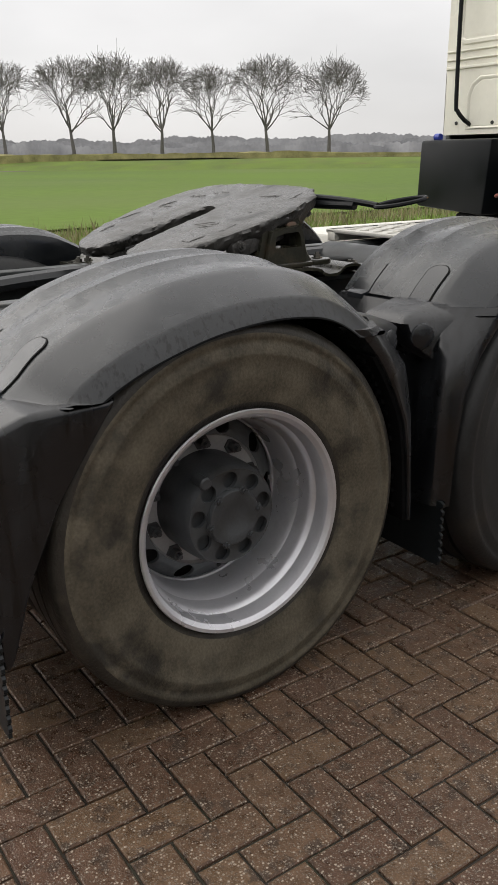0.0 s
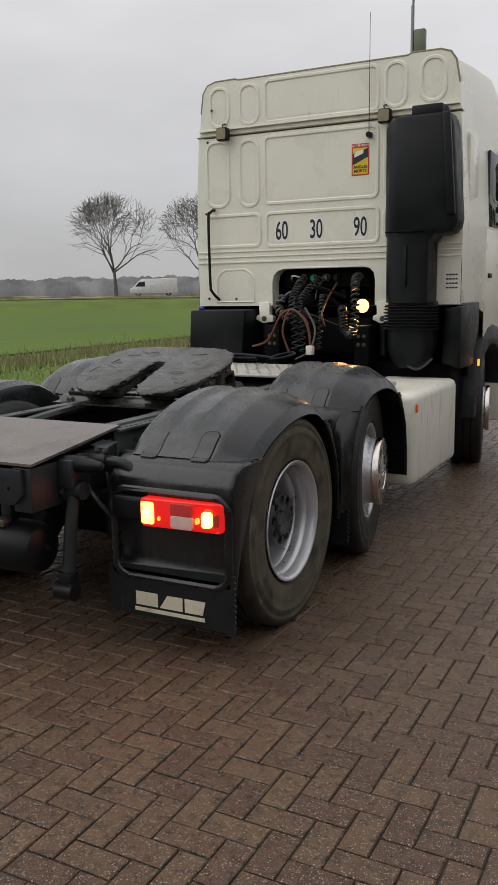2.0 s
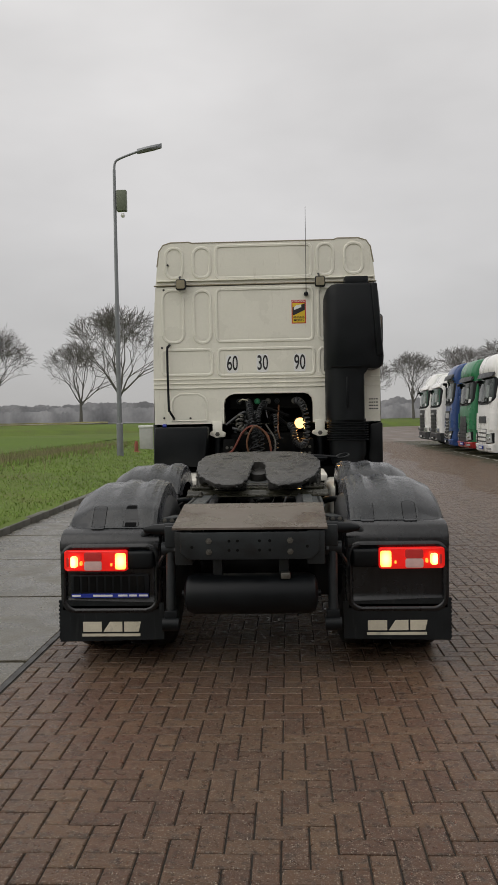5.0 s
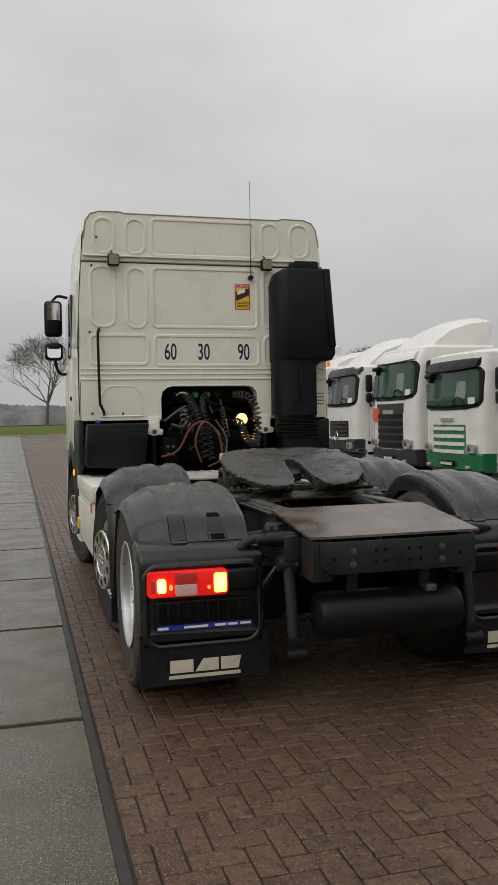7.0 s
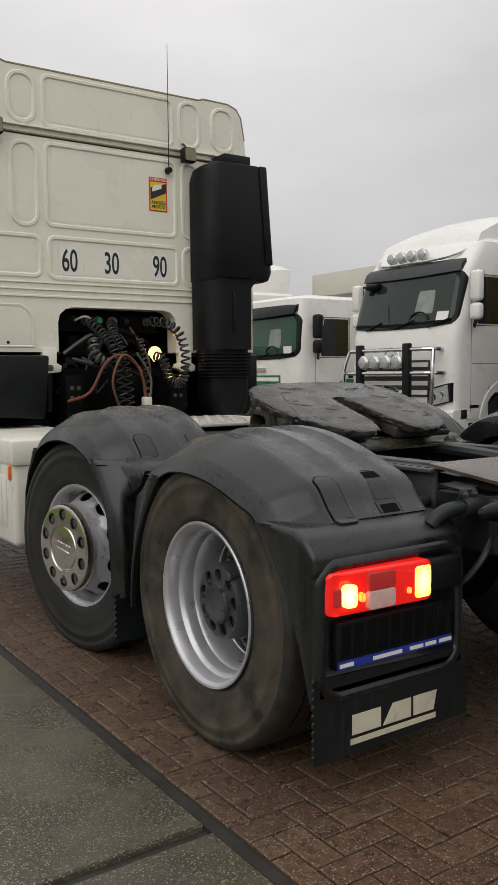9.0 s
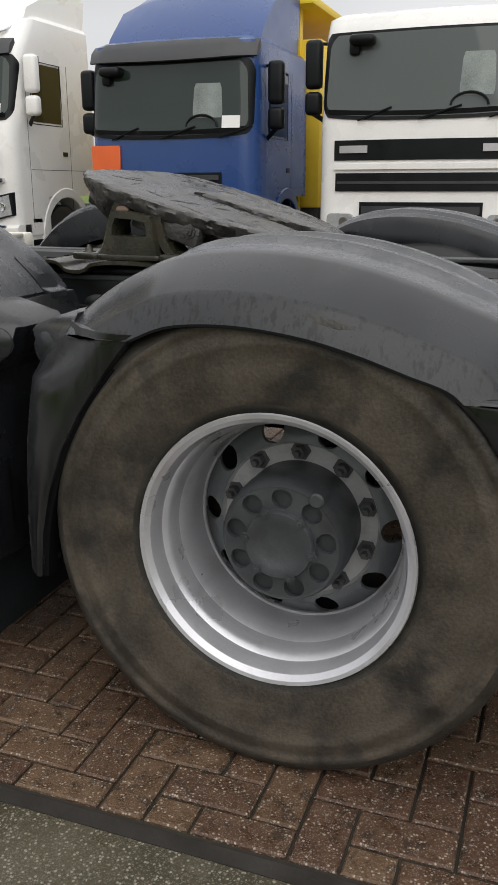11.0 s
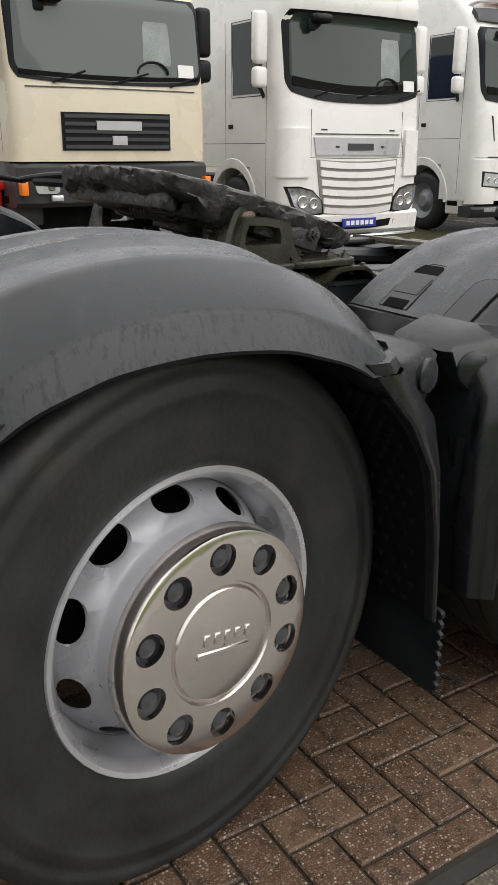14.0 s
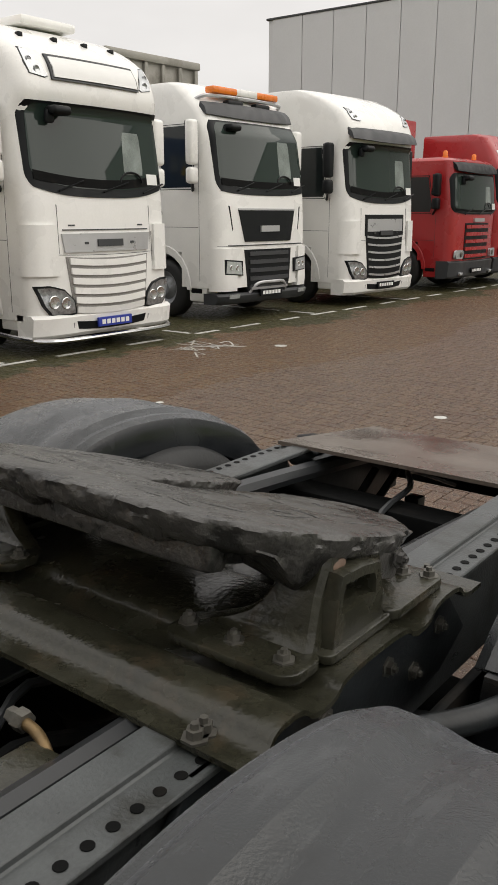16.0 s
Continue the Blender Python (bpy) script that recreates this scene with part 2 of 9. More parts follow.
M_RED = surf("red_lamp_plastic", (0.55, 0.010, 0.008), 0.15, var=0.3, scale=14, bump=0.0, emit=1.0)
M_REDDIM = surf("red_lamp_plastic_dim", (0.42, 0.03, 0.028), 0.15, var=0.15, scale=14, bump=0.0, emit=0.25)
M_WHITELENS = surf("clear_lamp_lens", (0.60, 0.40, 0.37), 0.12, var=0.10, scale=30, bump=0.05, emit=0.10)
M_LIT = glow("lit_brake_lamp", (1.0, 0.70, 0.24), (1.0, 0.22, 0.02), 5.0)
M_LITSMALL = glow("lit_small_lamp", (1.0, 0.42, 0.06), (0.95, 0.10, 0.01), 2.6)
M_LITAMBER = surf("lit_side_lamp", (1.0, 0.30, 0.03), 0.2, var=0.0, bump=0.0, emit=2.2)
M_WORK = glow("lit_work_lamp", (1.0, 0.66, 0.25), (1.0, 0.30, 0.03), 3.2)
M_AMBER = surf("amber_marker", (0.75, 0.16, 0.02), 0.25, var=0.05, bump=0.0)
M_STICKER = surf("white_sticker", (0.78, 0.78, 0.76), 0.4, var=0.04, bump=0.0)
M_YELLOW = surf("yellow_sticker", (0.75, 0.52, 0.03), 0.4, var=0.05, bump=0.0)
M_REDP = surf("red_print", (0.55, 0.03, 0.03), 0.4, var=0.06, bump=0.0)
M_INK = surf("black_print", (0.015, 0.015, 0.016), 0.45, var=0.1, bump=0.0)
M_COIL = surf("coiled_air_hose", (0.022, 0.024, 0.026), 0.35, var=0.15, bump=0.05)
M_HOSE_RED = surf("red_hose", (0.13, 0.030, 0.018), 0.4, var=0.2, bump=0.05)
M_HOSE_BROWN = surf("orange_brown_hose", (0.12, 0.050, 0.022), 0.4, var=0.2, bump=0.05)
M_GREEN = surf("green_fitting", (0.02, 0.22, 0.09), 0.4, var=0.15, bump=0.05)
M_GLASS = glassy("dark_glazing", (0.014, 0.018, 0.018))
M_MIRROR = surf("mirror_glass", (0.75, 0.77, 0.78), 0.06, metal=1.0, var=0.03, bump=0.0, rvar=0.02)
M_BLUEBAR = surf("blue_plate_strip", (0.02, 0.04, 0.30), 0.35, var=0.06, bump=0.0)

M_BRICK = surf("wet_concrete_brick", (0.095, 0.0545, 0.0325), 0.38, var=0.40, scale=24, fine=210, bump=0.9, dirt=(0.046, 0.030, 0.021), amount=0.26,
               speck=((0.34, 0.28, 0.22), 130.0, 0.42, 0.72), random_tint=0.20, rvar=0.22, world_space=True, edge=0.07, spec=0.30)
M_BRICK_FAR = surf("wet_rusty_brown_brick", (0.105, 0.0560, 0.0265), 0.46, var=0.40, scale=24, fine=210, bump=0.9, dirt=(0.052, 0.040, 0.020), amount=0.30,
                   speck=((0.34, 0.28, 0.22), 130.0, 0.42, 0.78), random_tint=0.20, rvar=0.22, world_space=True, edge=0.07, spec=0.20)
# olive moss, with the shade under the parked trucks put into the colour
M_BRICK_MOSS_SHADE = surf("moss_and_shade_brick", (0.054, 0.047, 0.021), 0.50, var=0.40, scale=14, fine=160, bump=0.9, dirt=(0.030, 0.036, 0.013), amount=0.45, random_tint=0.20, rvar=0.2, world_space=True, edge=0.12, spec=0.20)
M_BED = surf("joint_sand_and_moss", (0.021, 0.0165, 0.0110), 0.8, var=0.4, scale=2.5, fine=60, bump=0.5, dirt=(0.026, 0.031, 0.014), amount=0.25)
M_SLAB = surf("wet_concrete_slab", (0.067, 0.0585, 0.0375), 0.27, var=0.55, scale=2.6, fine=170, bump=0.4, dirt=(0.040, 0.038, 0.028), amount=0.50,
              speck=((0.27, 0.245, 0.195), 125.0, 0.44, 0.58), random_tint=0.10, rvar=0.18, world_space=True, spec=0.6)
M_TAR = surf("tar_joint", (0.028, 0.025, 0.022), 0.5, var=0.3, scale=8, bump=0.3)
M_KERB = surf("kerb_stone", (0.085, 0.079, 0.064), 0.6, var=0.25, scale=4, fine=80, bump=0.4, dirt=(0.05, 0.05, 0.035), amount=0.4)
M_YARD = surf("far_paving", (0.100, 0.061, 0.038), 0.46, var=0.3, scale=0.7, fine=14, bump=0.3, dirt=(0.050, 0.042, 0.028), amount=0.4)
M_GRASS = surf("grass_ground", (0.105, 0.150, 0.030), 0.85, var=0.35, scale=0.35, fine=9, bump=0.6, dirt=(0.12, 0.115, 0.045), amount=0.25, spec=0.15)
M_FIELD = surf("young_crop_field", (0.098, 0.150, 0.030), 0.9, var=0.25, scale=0.05, fine=2.2, bump=0.4, dirt=(0.125, 0.160, 0.05), amount=0.3, spec=0.1)
M_BLADE = surf("grass_blades", (0.165, 0.250, 0.040), 0.6, var=0.3, scale=1.3, bump=0.0, dirt=(0.22, 0.20, 0.09), amount=0.25, random_tint=0.3)
M_STRAW = surf("dry_grass", (0.23, 0.20, 0.10), 0.7, var=0.3, scale=1.3, bump=0.0, dirt=(0.10, 0.13, 0.04), amount=0.4, random_tint=0.3)
M_SOIL = surf("bare_field_soil", (0.075, 0.060, 0.042), 0.85, var=0.25, scale=0.08, fine=3, bump=0.5)
# bark colour lightened to carry the haze over the far trees
M_BARK_HAZE = surf("hazed_bark", (0.125, 0.117, 0.108), 0.8, var=0.3, scale=6, bump=0.4)
# aerial haze is put into this pale grey base colour
M_WOOD_HAZE = surf("woodland_paled_by_haze", (0.335, 0.340, 0.352), 0.95, var=0.25, scale=0.05, fine=0.6, bump=0.0, spec=0.0)
M_ROAD = surf("far_asphalt", (0.20, 0.20, 0.20), 0.5, var=0.15, scale=0.4, bump=0.1)
M_PAINT = surf("road_marking", (0.55, 0.55, 0.52), 0.5, var=0.25, scale=6, bump=0.1, dirt=(0.16, 0.13, 0.11), amount=0.35)
M_GALV = surf("galvanised_steel", (0.23, 0.24, 0.25), 0.5, metal=0.5, var=0.15, scale=4, bump=0.05)


# ---- mesh kit ----
def loft(bm, rings, close=True, cap=True):
    rows = [[bm.verts.new(p) for p in ring] for ring in rings]
    n = len(rows[0])
    for a, b in zip(rows, rows[1:]):
        for i in range(n if close else n - 1):
            j = (i + 1) % n
            bm.faces.new((a[i], a[j], b[j], b[i]))
    if cap and close:
        bm.faces.new(rows[0][::-1])
        bm.faces.new(rows[-1])
    return rows


def bx(bm, x0, x1, y0, y1, z0, z1, bev=0.0, seg=2):
    v = [bm.verts.new((x, y, z)) for x in (x0, x1) for y in (y0, y1) for z in (z0, z1)]
    f = [bm.faces.new([v[i] for i in q]) for q in ((0, 1, 3, 2), (4, 6, 7, 5), (0, 4, 5, 1), (2, 3, 7, 6), (0, 2, 6, 4), (1, 5, 7, 3))]
    if bev:
        edges = list({e for q in f for e in q.edges})
        bmesh.ops.bevel(bm, geom=edges, offset=bev, segments=seg, affect="EDGES", profile=0.5)


def prism(bm, pts, axis, a0, a1, bev=0.0, seg=2):
    """A polygon drawn in the two other axes (in x, y, z order), carried along one axis."""
    def at(p, a):
        return {"x": (a, p[0], p[1]), "y": (p[0], a, p[1]), "z": (p[0], p[1], a)}[axis]
    lo, hi = [bm.verts.new(at(p, a0)) for p in pts], [bm.verts.new(at(p, a1)) for p in pts]
    n = len(pts)
    f = [bm.faces.new(lo[::-1]), bm.faces.new(hi)]
    f += [bm.faces.new((lo[i], lo[(i + 1) % n], hi[(i + 1) % n], hi[i])) for i in range(n)]
    bmesh.ops.recalc_face_normals(bm, faces=f)
    if bev:
        bmesh.ops.bevel(bm, geom=list({e for q in f for e in q.edges}), offset=bev, segments=seg, affect="EDGES", profile=0.5)


def lathe(bm, prof, centre, axis="x", n=48, close=False):
    """Profile points (along the axis, radius) turned about the axis through centre."""
    c = Vector(centre)
    rings = []
    for a, r in prof:
        ring = []
        for i in range(n):
            t = 2 * math.pi * i / n
            u, v = r * math.cos(t), r * math.sin(t)
            ring.append(c + Vector({"x": (a, u, v), "y": (u, a, v), "z": (u, v, a)}[axis]))
        rings.append(ring)
    if close:
        rings.append(rings[0])
    rows = [[bm.verts.new(p) for p in ring] for ring in (rings[:-1] if close else rings)]
    if close:
        rows.append(rows[0])
    for a, b in zip(rows, rows[1:]):
        for i in range(n):
            j = (i + 1) % n
            bm.faces.new((a[i], a[j], b[j], b[i]))
    if not close:
        for row, r in ((rows[0], prof[0][1]), (rows[-1], prof[-1][1])):
            bm.faces.new(row)
    bmesh.ops.recalc_face_normals(bm, faces=bm.faces[:])


def tube(bm, pts, r, n=8, cap=True):
    pts = [Vector(p) for p in pts]
    rings, up = [], None
    for i, p in enumerate(pts):
        d = (pts[min(i + 1, len(pts) - 1)] - pts[max(i - 1, 0)]).normalized()
        if up is None:
            up = d.orthogonal().normalized()
        up = (up - d * up.dot(d)).normalized()
        side = d.cross(up)
        rr = r[i] if isinstance(r, (list, tuple)) else r
        rings.append([p + rr * (math.cos(2 * math.pi * k / n) * up + math.sin(2 * math.pi * k / n) * side) for k in range(n)])
    loft(bm, rings, True, cap)


def arc_pts(pts, steps=6):
    """A smooth line through the given points."""
    pts = [Vector(p) for p in pts]
    out = []
    for i in range(len(pts) - 1):
        a, b, c, d = pts[max(i - 1, 0)], pts[i], pts[i + 1], pts[min(i + 2, len(pts) - 1)]
        for k in range(steps):
            t = k / steps
            out.append(0.5 * ((2 * b) + (c - a) * t + (2 * a - 5 * b + 4 * c - d) * t * t + (3 * b - a - 3 * c + d) * t ** 3))
    return out + [pts[-1]]


def rrect(x0, x1, y0, y1, r, k=4):
    """Corner points of a rounded rectangle."""
    out = []
    for cx, cy, a in ((x1 - r, y1 - r, 0), (x0 + r, y1 - r, 90), (x0 + r, y0 + r, 180), (x1 - r, y0 + r, 270)):
        out += [(cx + r * math.cos(radians(a + 90 * i / k)), cy + r * math.sin(radians(a + 90 * i / k))) for i in range(k + 1)]
    return out


def holed(bm, a0, a1, r0, r1, ra, rc, rh, place, m=4):
    """One sector of a ring with a hole: angles a0..a1, radii r0..r1, the hole at angle ra, radius rc, of radius rh. place(r, a) gives the point."""
    edge = [(r0, a0 + (a1 - a0) * i / m) for i in range(m)] + [(r0 + (r1 - r0) * i / m, a1) for i in range(m)]
    edge += [(r1, a1 + (a0 - a1) * i / m) for i in range(m)] + [(r1 + (r0 - r1) * i / m, a0) for i in range(m)]
    k = len(edge)
    hole = []
    for r, a in edge:
        dx, dy = r - rc, rc * (a - ra)
        d = math.hypot(dx, dy)
        hole.append((rc + rh * dx / d, ra + rh * dy / d / rc))
    o = [bm.verts.new(place(r, a)) for r, a in edge]
    h = [bm.verts.new(place(r, a)) for r, a in hole]
    back = [bm.verts.new(Vector(place(r, a)) - Vector((0.012, 0, 0))) for r, a in hole]
    for i in range(k):
        j = (i + 1) % k
        bm.faces.new((o[i], o[j], h[j], h[i]))
        bm.faces.new((h[i], h[j], back[j], back[i]))


def finish(name, bm, material, mirror=False, angle=38):
    if mirror:
        for v in bm.verts:
            v.co.x = -v.co.x
        bmesh.ops.reverse_faces(bm, faces=bm.faces[:])
    me = bpy.data.meshes.new(name)
    bm.to_mesh(me)
    bm.free()
    me.materials.append(material)
    me.polygons.foreach_set("use_smooth", [True] * len(me.polygons))
    me.set_sharp_from_angle(angle=radians(angle))
    return me


def part(name, bm, material, parent, label="", mirror=False, angle=38):
    ob = new(name, finish(name, bm, material, mirror, angle))
    ob.parent = parent
    return tagged(ob, label)


def thing(name, label, category, group="", at=(0, 0, 0)):
    ob = new(name)
    ob.location = at
    ob.empty_display_size = 0.2
    return tagged(ob, label, category, group)


def single(name, bm, material, label, category="", group="", kind="", angle=38):
    return tagged(new(name, finish(name, bm, material, False, angle)), label, category, group, kind)


def letters(name, text, size, material, parent, m, label="", squeeze=1.0, bold=0.012):
    cu = bpy.data.curves.new(name, "FONT")
    cu.body, cu.size, cu.align_x, cu.align_y, cu.extrude, cu.offset = text, size, "CENTER", "CENTER", 0.0008, size * bold
    ob = new(name, cu)
    me = bpy.data.meshes.new_from_object(ob)
    bpy.data.objects.remove(ob)
    bpy.data.curves.remove(cu)
    me.transform(m @ Matrix.Diagonal((squeeze, 1, 1, 1)))
    me.materials.clear()
    me.materials.append(material)
    o = new(name, me)
    o.parent = parent
    return tagged(o, label)


def B():
    return bmesh.new()


def hexbolt(bm, p, r, h, axis="z"):
    p = Vector(p)
    rings = []
    for a, k in ((0, 1.6), (0.25 * h, 1.6), (0.25 * h, 1.0), (h, 1.0), (h, 0.55), (1.5 * h, 0.5)):
        ring = []
        for i in range(6):
            t = math.pi / 3 * i
            u, v = r * k * math.cos(t), r * k * math.sin(t)
            ring.append(p + Vector({"x": (a, u, v), "-x": (-a, v, u), "y": (v, a, u), "-y": (u, -a, v), "z": (u, v, a)}[axis]))
        rings.append(ring)
    loft(bm, rings)

# ---- ground, yard, verge, field ----
KERB_X, SLAB_X = -3.82, -1.50


def ground_height(x, y):
    if x > KERB_X:
        return -0.03
    d = KERB_X - x
    if d < 4.2:
        z = 0.08 + 0.05 * d
    elif d < 7.5:
        z = 0.29 - 0.10 * (d - 4.2)
    elif d < 10:
        z = -0.04 + 0.036 * (d - 7.5)
    else:
        z = 0.05
    return z + 0.03 * noise.noise(Vector((x * 0.8, y * 0.5, 0)))


def sheet(name, xs, ys, height, material, label, category="ground"):
    bm = B()
    grid = [[bm.verts.new((x, y, height(x, y))) for y in ys] for x in xs]
    for a, b in zip(grid, grid[1:]):
        for i in range(len(ys) - 1):
            bm.faces.new((a[i], b[i], b[i + 1], a[i + 1]))
    return single(name, bm, material, label, category, kind="structure")


g_xs = [-2500, -900, -400, -200, -120, -80, -50, -35, -25, -18] + [-14 + 0.45 * i for i in range(23)] + [-3.90, -3.84, KERB_X + 0.01, 0, 40, 90, 400, 2500]
g_ys = [-2500, -700, -250, -90, -50] + [-30 + 1.5 * i for i in range(60)] + [75, 100, 150, 250, 500, 1200, 2500]
sheet("ground", g_xs, g_ys, ground_height, M_GRASS, "rough green grass ground running out to the fields")

bm = B()
v = [bm.verts.new(p) for p in ((-13.5, -250, 0.09), (-13.5, 62, 0.09), (-45, 92, 0.09), (-150, 28, 0.09), (-150, -250, 0.09))]
bm.faces.new(v[::-1])
single("field", bm, M_FIELD, "wide flat field of short bright green crop", "field", kind="structure")
bm = B()
v = [bm.verts.new(p) for p in ((-900, -250, 0.10), (-240, -250, 0.10), (-30, 160, 0.10), (300, 300, 0.10), (300, 900, 0.10), (-900, 900, 0.10))]
bm.faces.new(v)
single("far_field", bm, M_SOIL, "bare brown winter field beyond the tree-lined road", "field", kind="structure")

bm = B()
bx(bm, SLAB_X, 60, -80, 140, -0.4, -0.009)
single("yard", bm, M_BED, "sandy mossy bed under the brick paving", "yard", kind="structure")
bm = B()
for x0, x1, y0, y1 in ((SLAB_X, 60, -80, -26), (SLAB_X, 60, 46, 140), (11.2, 60, -26, 46)):
    bx(bm, x0, x1, y0, y1, -0.015, -0.003)
single("paving", bm, M_YARD, "brown brick paving of the truck yard further off", "paving", kind="structure")
bm = B()
bx(bm, KERB_X, SLAB_X, -80, 140, -0.4, -0.020)
single("slab_bed", bm, M_TAR, "dark tar joints between the concrete slabs", "pavement", kind="structure")

# kerb stones, each one metre long
kerb = thing("kerb", "weathered grey kerb stones along the grass verge", "kerb")
kerb["kind"] = "structure"
bm = B()
bx(bm, KERB_X - 0.11, KERB_X + 0.02, 0.006, 0.994, -0.25, 0.085, 0.014)
kerb_mesh = finish("kerb_stone", bm, M_KERB)
for i in range(90):
    o = new("kerb_stone", kerb_mesh)
    o.parent = kerb
    o.location = (random.uniform(-0.006, 0.006), -20 + i, random.uniform(-0.008, 0.008))
bm = B()
bx(bm, KERB_X - 0.10, KERB_X + 0.02, 70, 140, -0.25, 0.08)
part("kerb_run", bm, M_KERB, kerb)

# raised road with its bank, running obliquely past the fields
ROAD_A, ROAD_B = Vector((-330, -112, 0)), Vector((230, 282, 0))
r_dir = (ROAD_B - ROAD_A).normalized()
r_nor = Vector((r_dir.y, -r_dir.x, 0))


def ribbon(name, material, offs, label, category):
    bm = B()
    rows = []
    for k in range(81):
        p = ROAD_A + (ROAD_B - ROAD_A) * k / 80
        rows.append([p + r_nor * o + Vector((0, 0, z + 0.10 * noise.noise(Vector((p.x * 0.05, o, p.y * 0.05))))) for o, z in offs])
    loft(bm, rows, close=False)
    bmesh.ops.recalc_face_normals(bm, faces=bm.faces[:])
    return single(name, bm, material, label, category, kind="structure")


ribbon("road_bank", M_GRASS, ((22, 0.0), (15, -0.6), (11, 0.45), (6, 1.05), (3.6, 1.10), (-3.6, 1.10), (-8, 0.9), (-14, 0.0)), "grassy bank carrying a country road", "bank")
ribbon("country_road", M_ROAD, ((3.0, 1.26), (-3.0, 1.26)), "narrow grey country road on the bank", "road")

from mathutils import geometry
# ---- the tractor unit ----
tractor = thing("tractor_unit", "cream three-axle truck tractor with black mudguards and lit tail lamps", "truck")

WHEEL_Z = 0.522
AXLE_P, AXLE_F = 1.29, 4.45

# --- wheels: outward is +x, the left ones are mirrored ---
TYRE = ((1.19, 0.284), (1.212, 0.296), (1.221, 0.303), (1.230, 0.322), (1.2335, 0.334), (1.2335, 0.343), (1.239, 0.366), (1.2425, 0.40), (1.2415, 0.436), (1.2440, 0.440), (1.2440, 0.449), (1.239, 0.468),
        (1.236, 0.480), (1.240, 0.484), (1.239, 0.496), (1.233, 0.509), (1.225, 0.518), (1.212, 0.5245), (1.194, 0.527), (1.152, 0.528), (1.150, 0.512), (1.138, 0.512), (1.136, 0.528), (1.085, 0.528),
        (1.083, 0.512), (1.070, 0.512), (1.068, 0.528), (1.02, 0.528), (0.98, 0.525), (0.945, 0.508), (0.925, 0.46), (0.915, 0.40), (0.93, 0.33), (0.955, 0.284))

def tyre(parent, y, dx, material, mirror, label=""):
    bm = B()
    lathe(bm, [(a + dx, r) for a, r in TYRE], (0, y, WHEEL_Z), "x", 96, close=True)
    ob = part("tyre", bm, material, parent, label, mirror, 62)
    # the shoulder and tread stay damp, and a dark ring lies along the bead
    ob.data.materials.append(M_TYRE_DARK if material is M_TYRE_DARK else M_TYRE_WET)
    for f in ob.data.polygons:
        r = math.hypot(f.center.y - y, f.center.z - WHEEL_Z)
        f.material_index = 1 if r > 0.494 or r < 0.318 else 0
    return ob


def turned(bm, y, prof, n, a0=0.0):
    """Open rings (along the axle, radius) round a wheel's centre, starting at angle a0."""
    loft(bm, [[(xx, y + r * math.cos(a0 + 2 * math.pi * i / n), WHEEL_Z + r * math.sin(a0 + 2 * math.pi * i / n)) for i in range(n)] for xx, r in prof], cap=False)


def weld(bm):
    bmesh.ops.remove_doubles(bm, verts=bm.verts[:], dist=0.0006)
    bmesh.ops.recalc_face_normals(bm, faces=bm.faces[:])


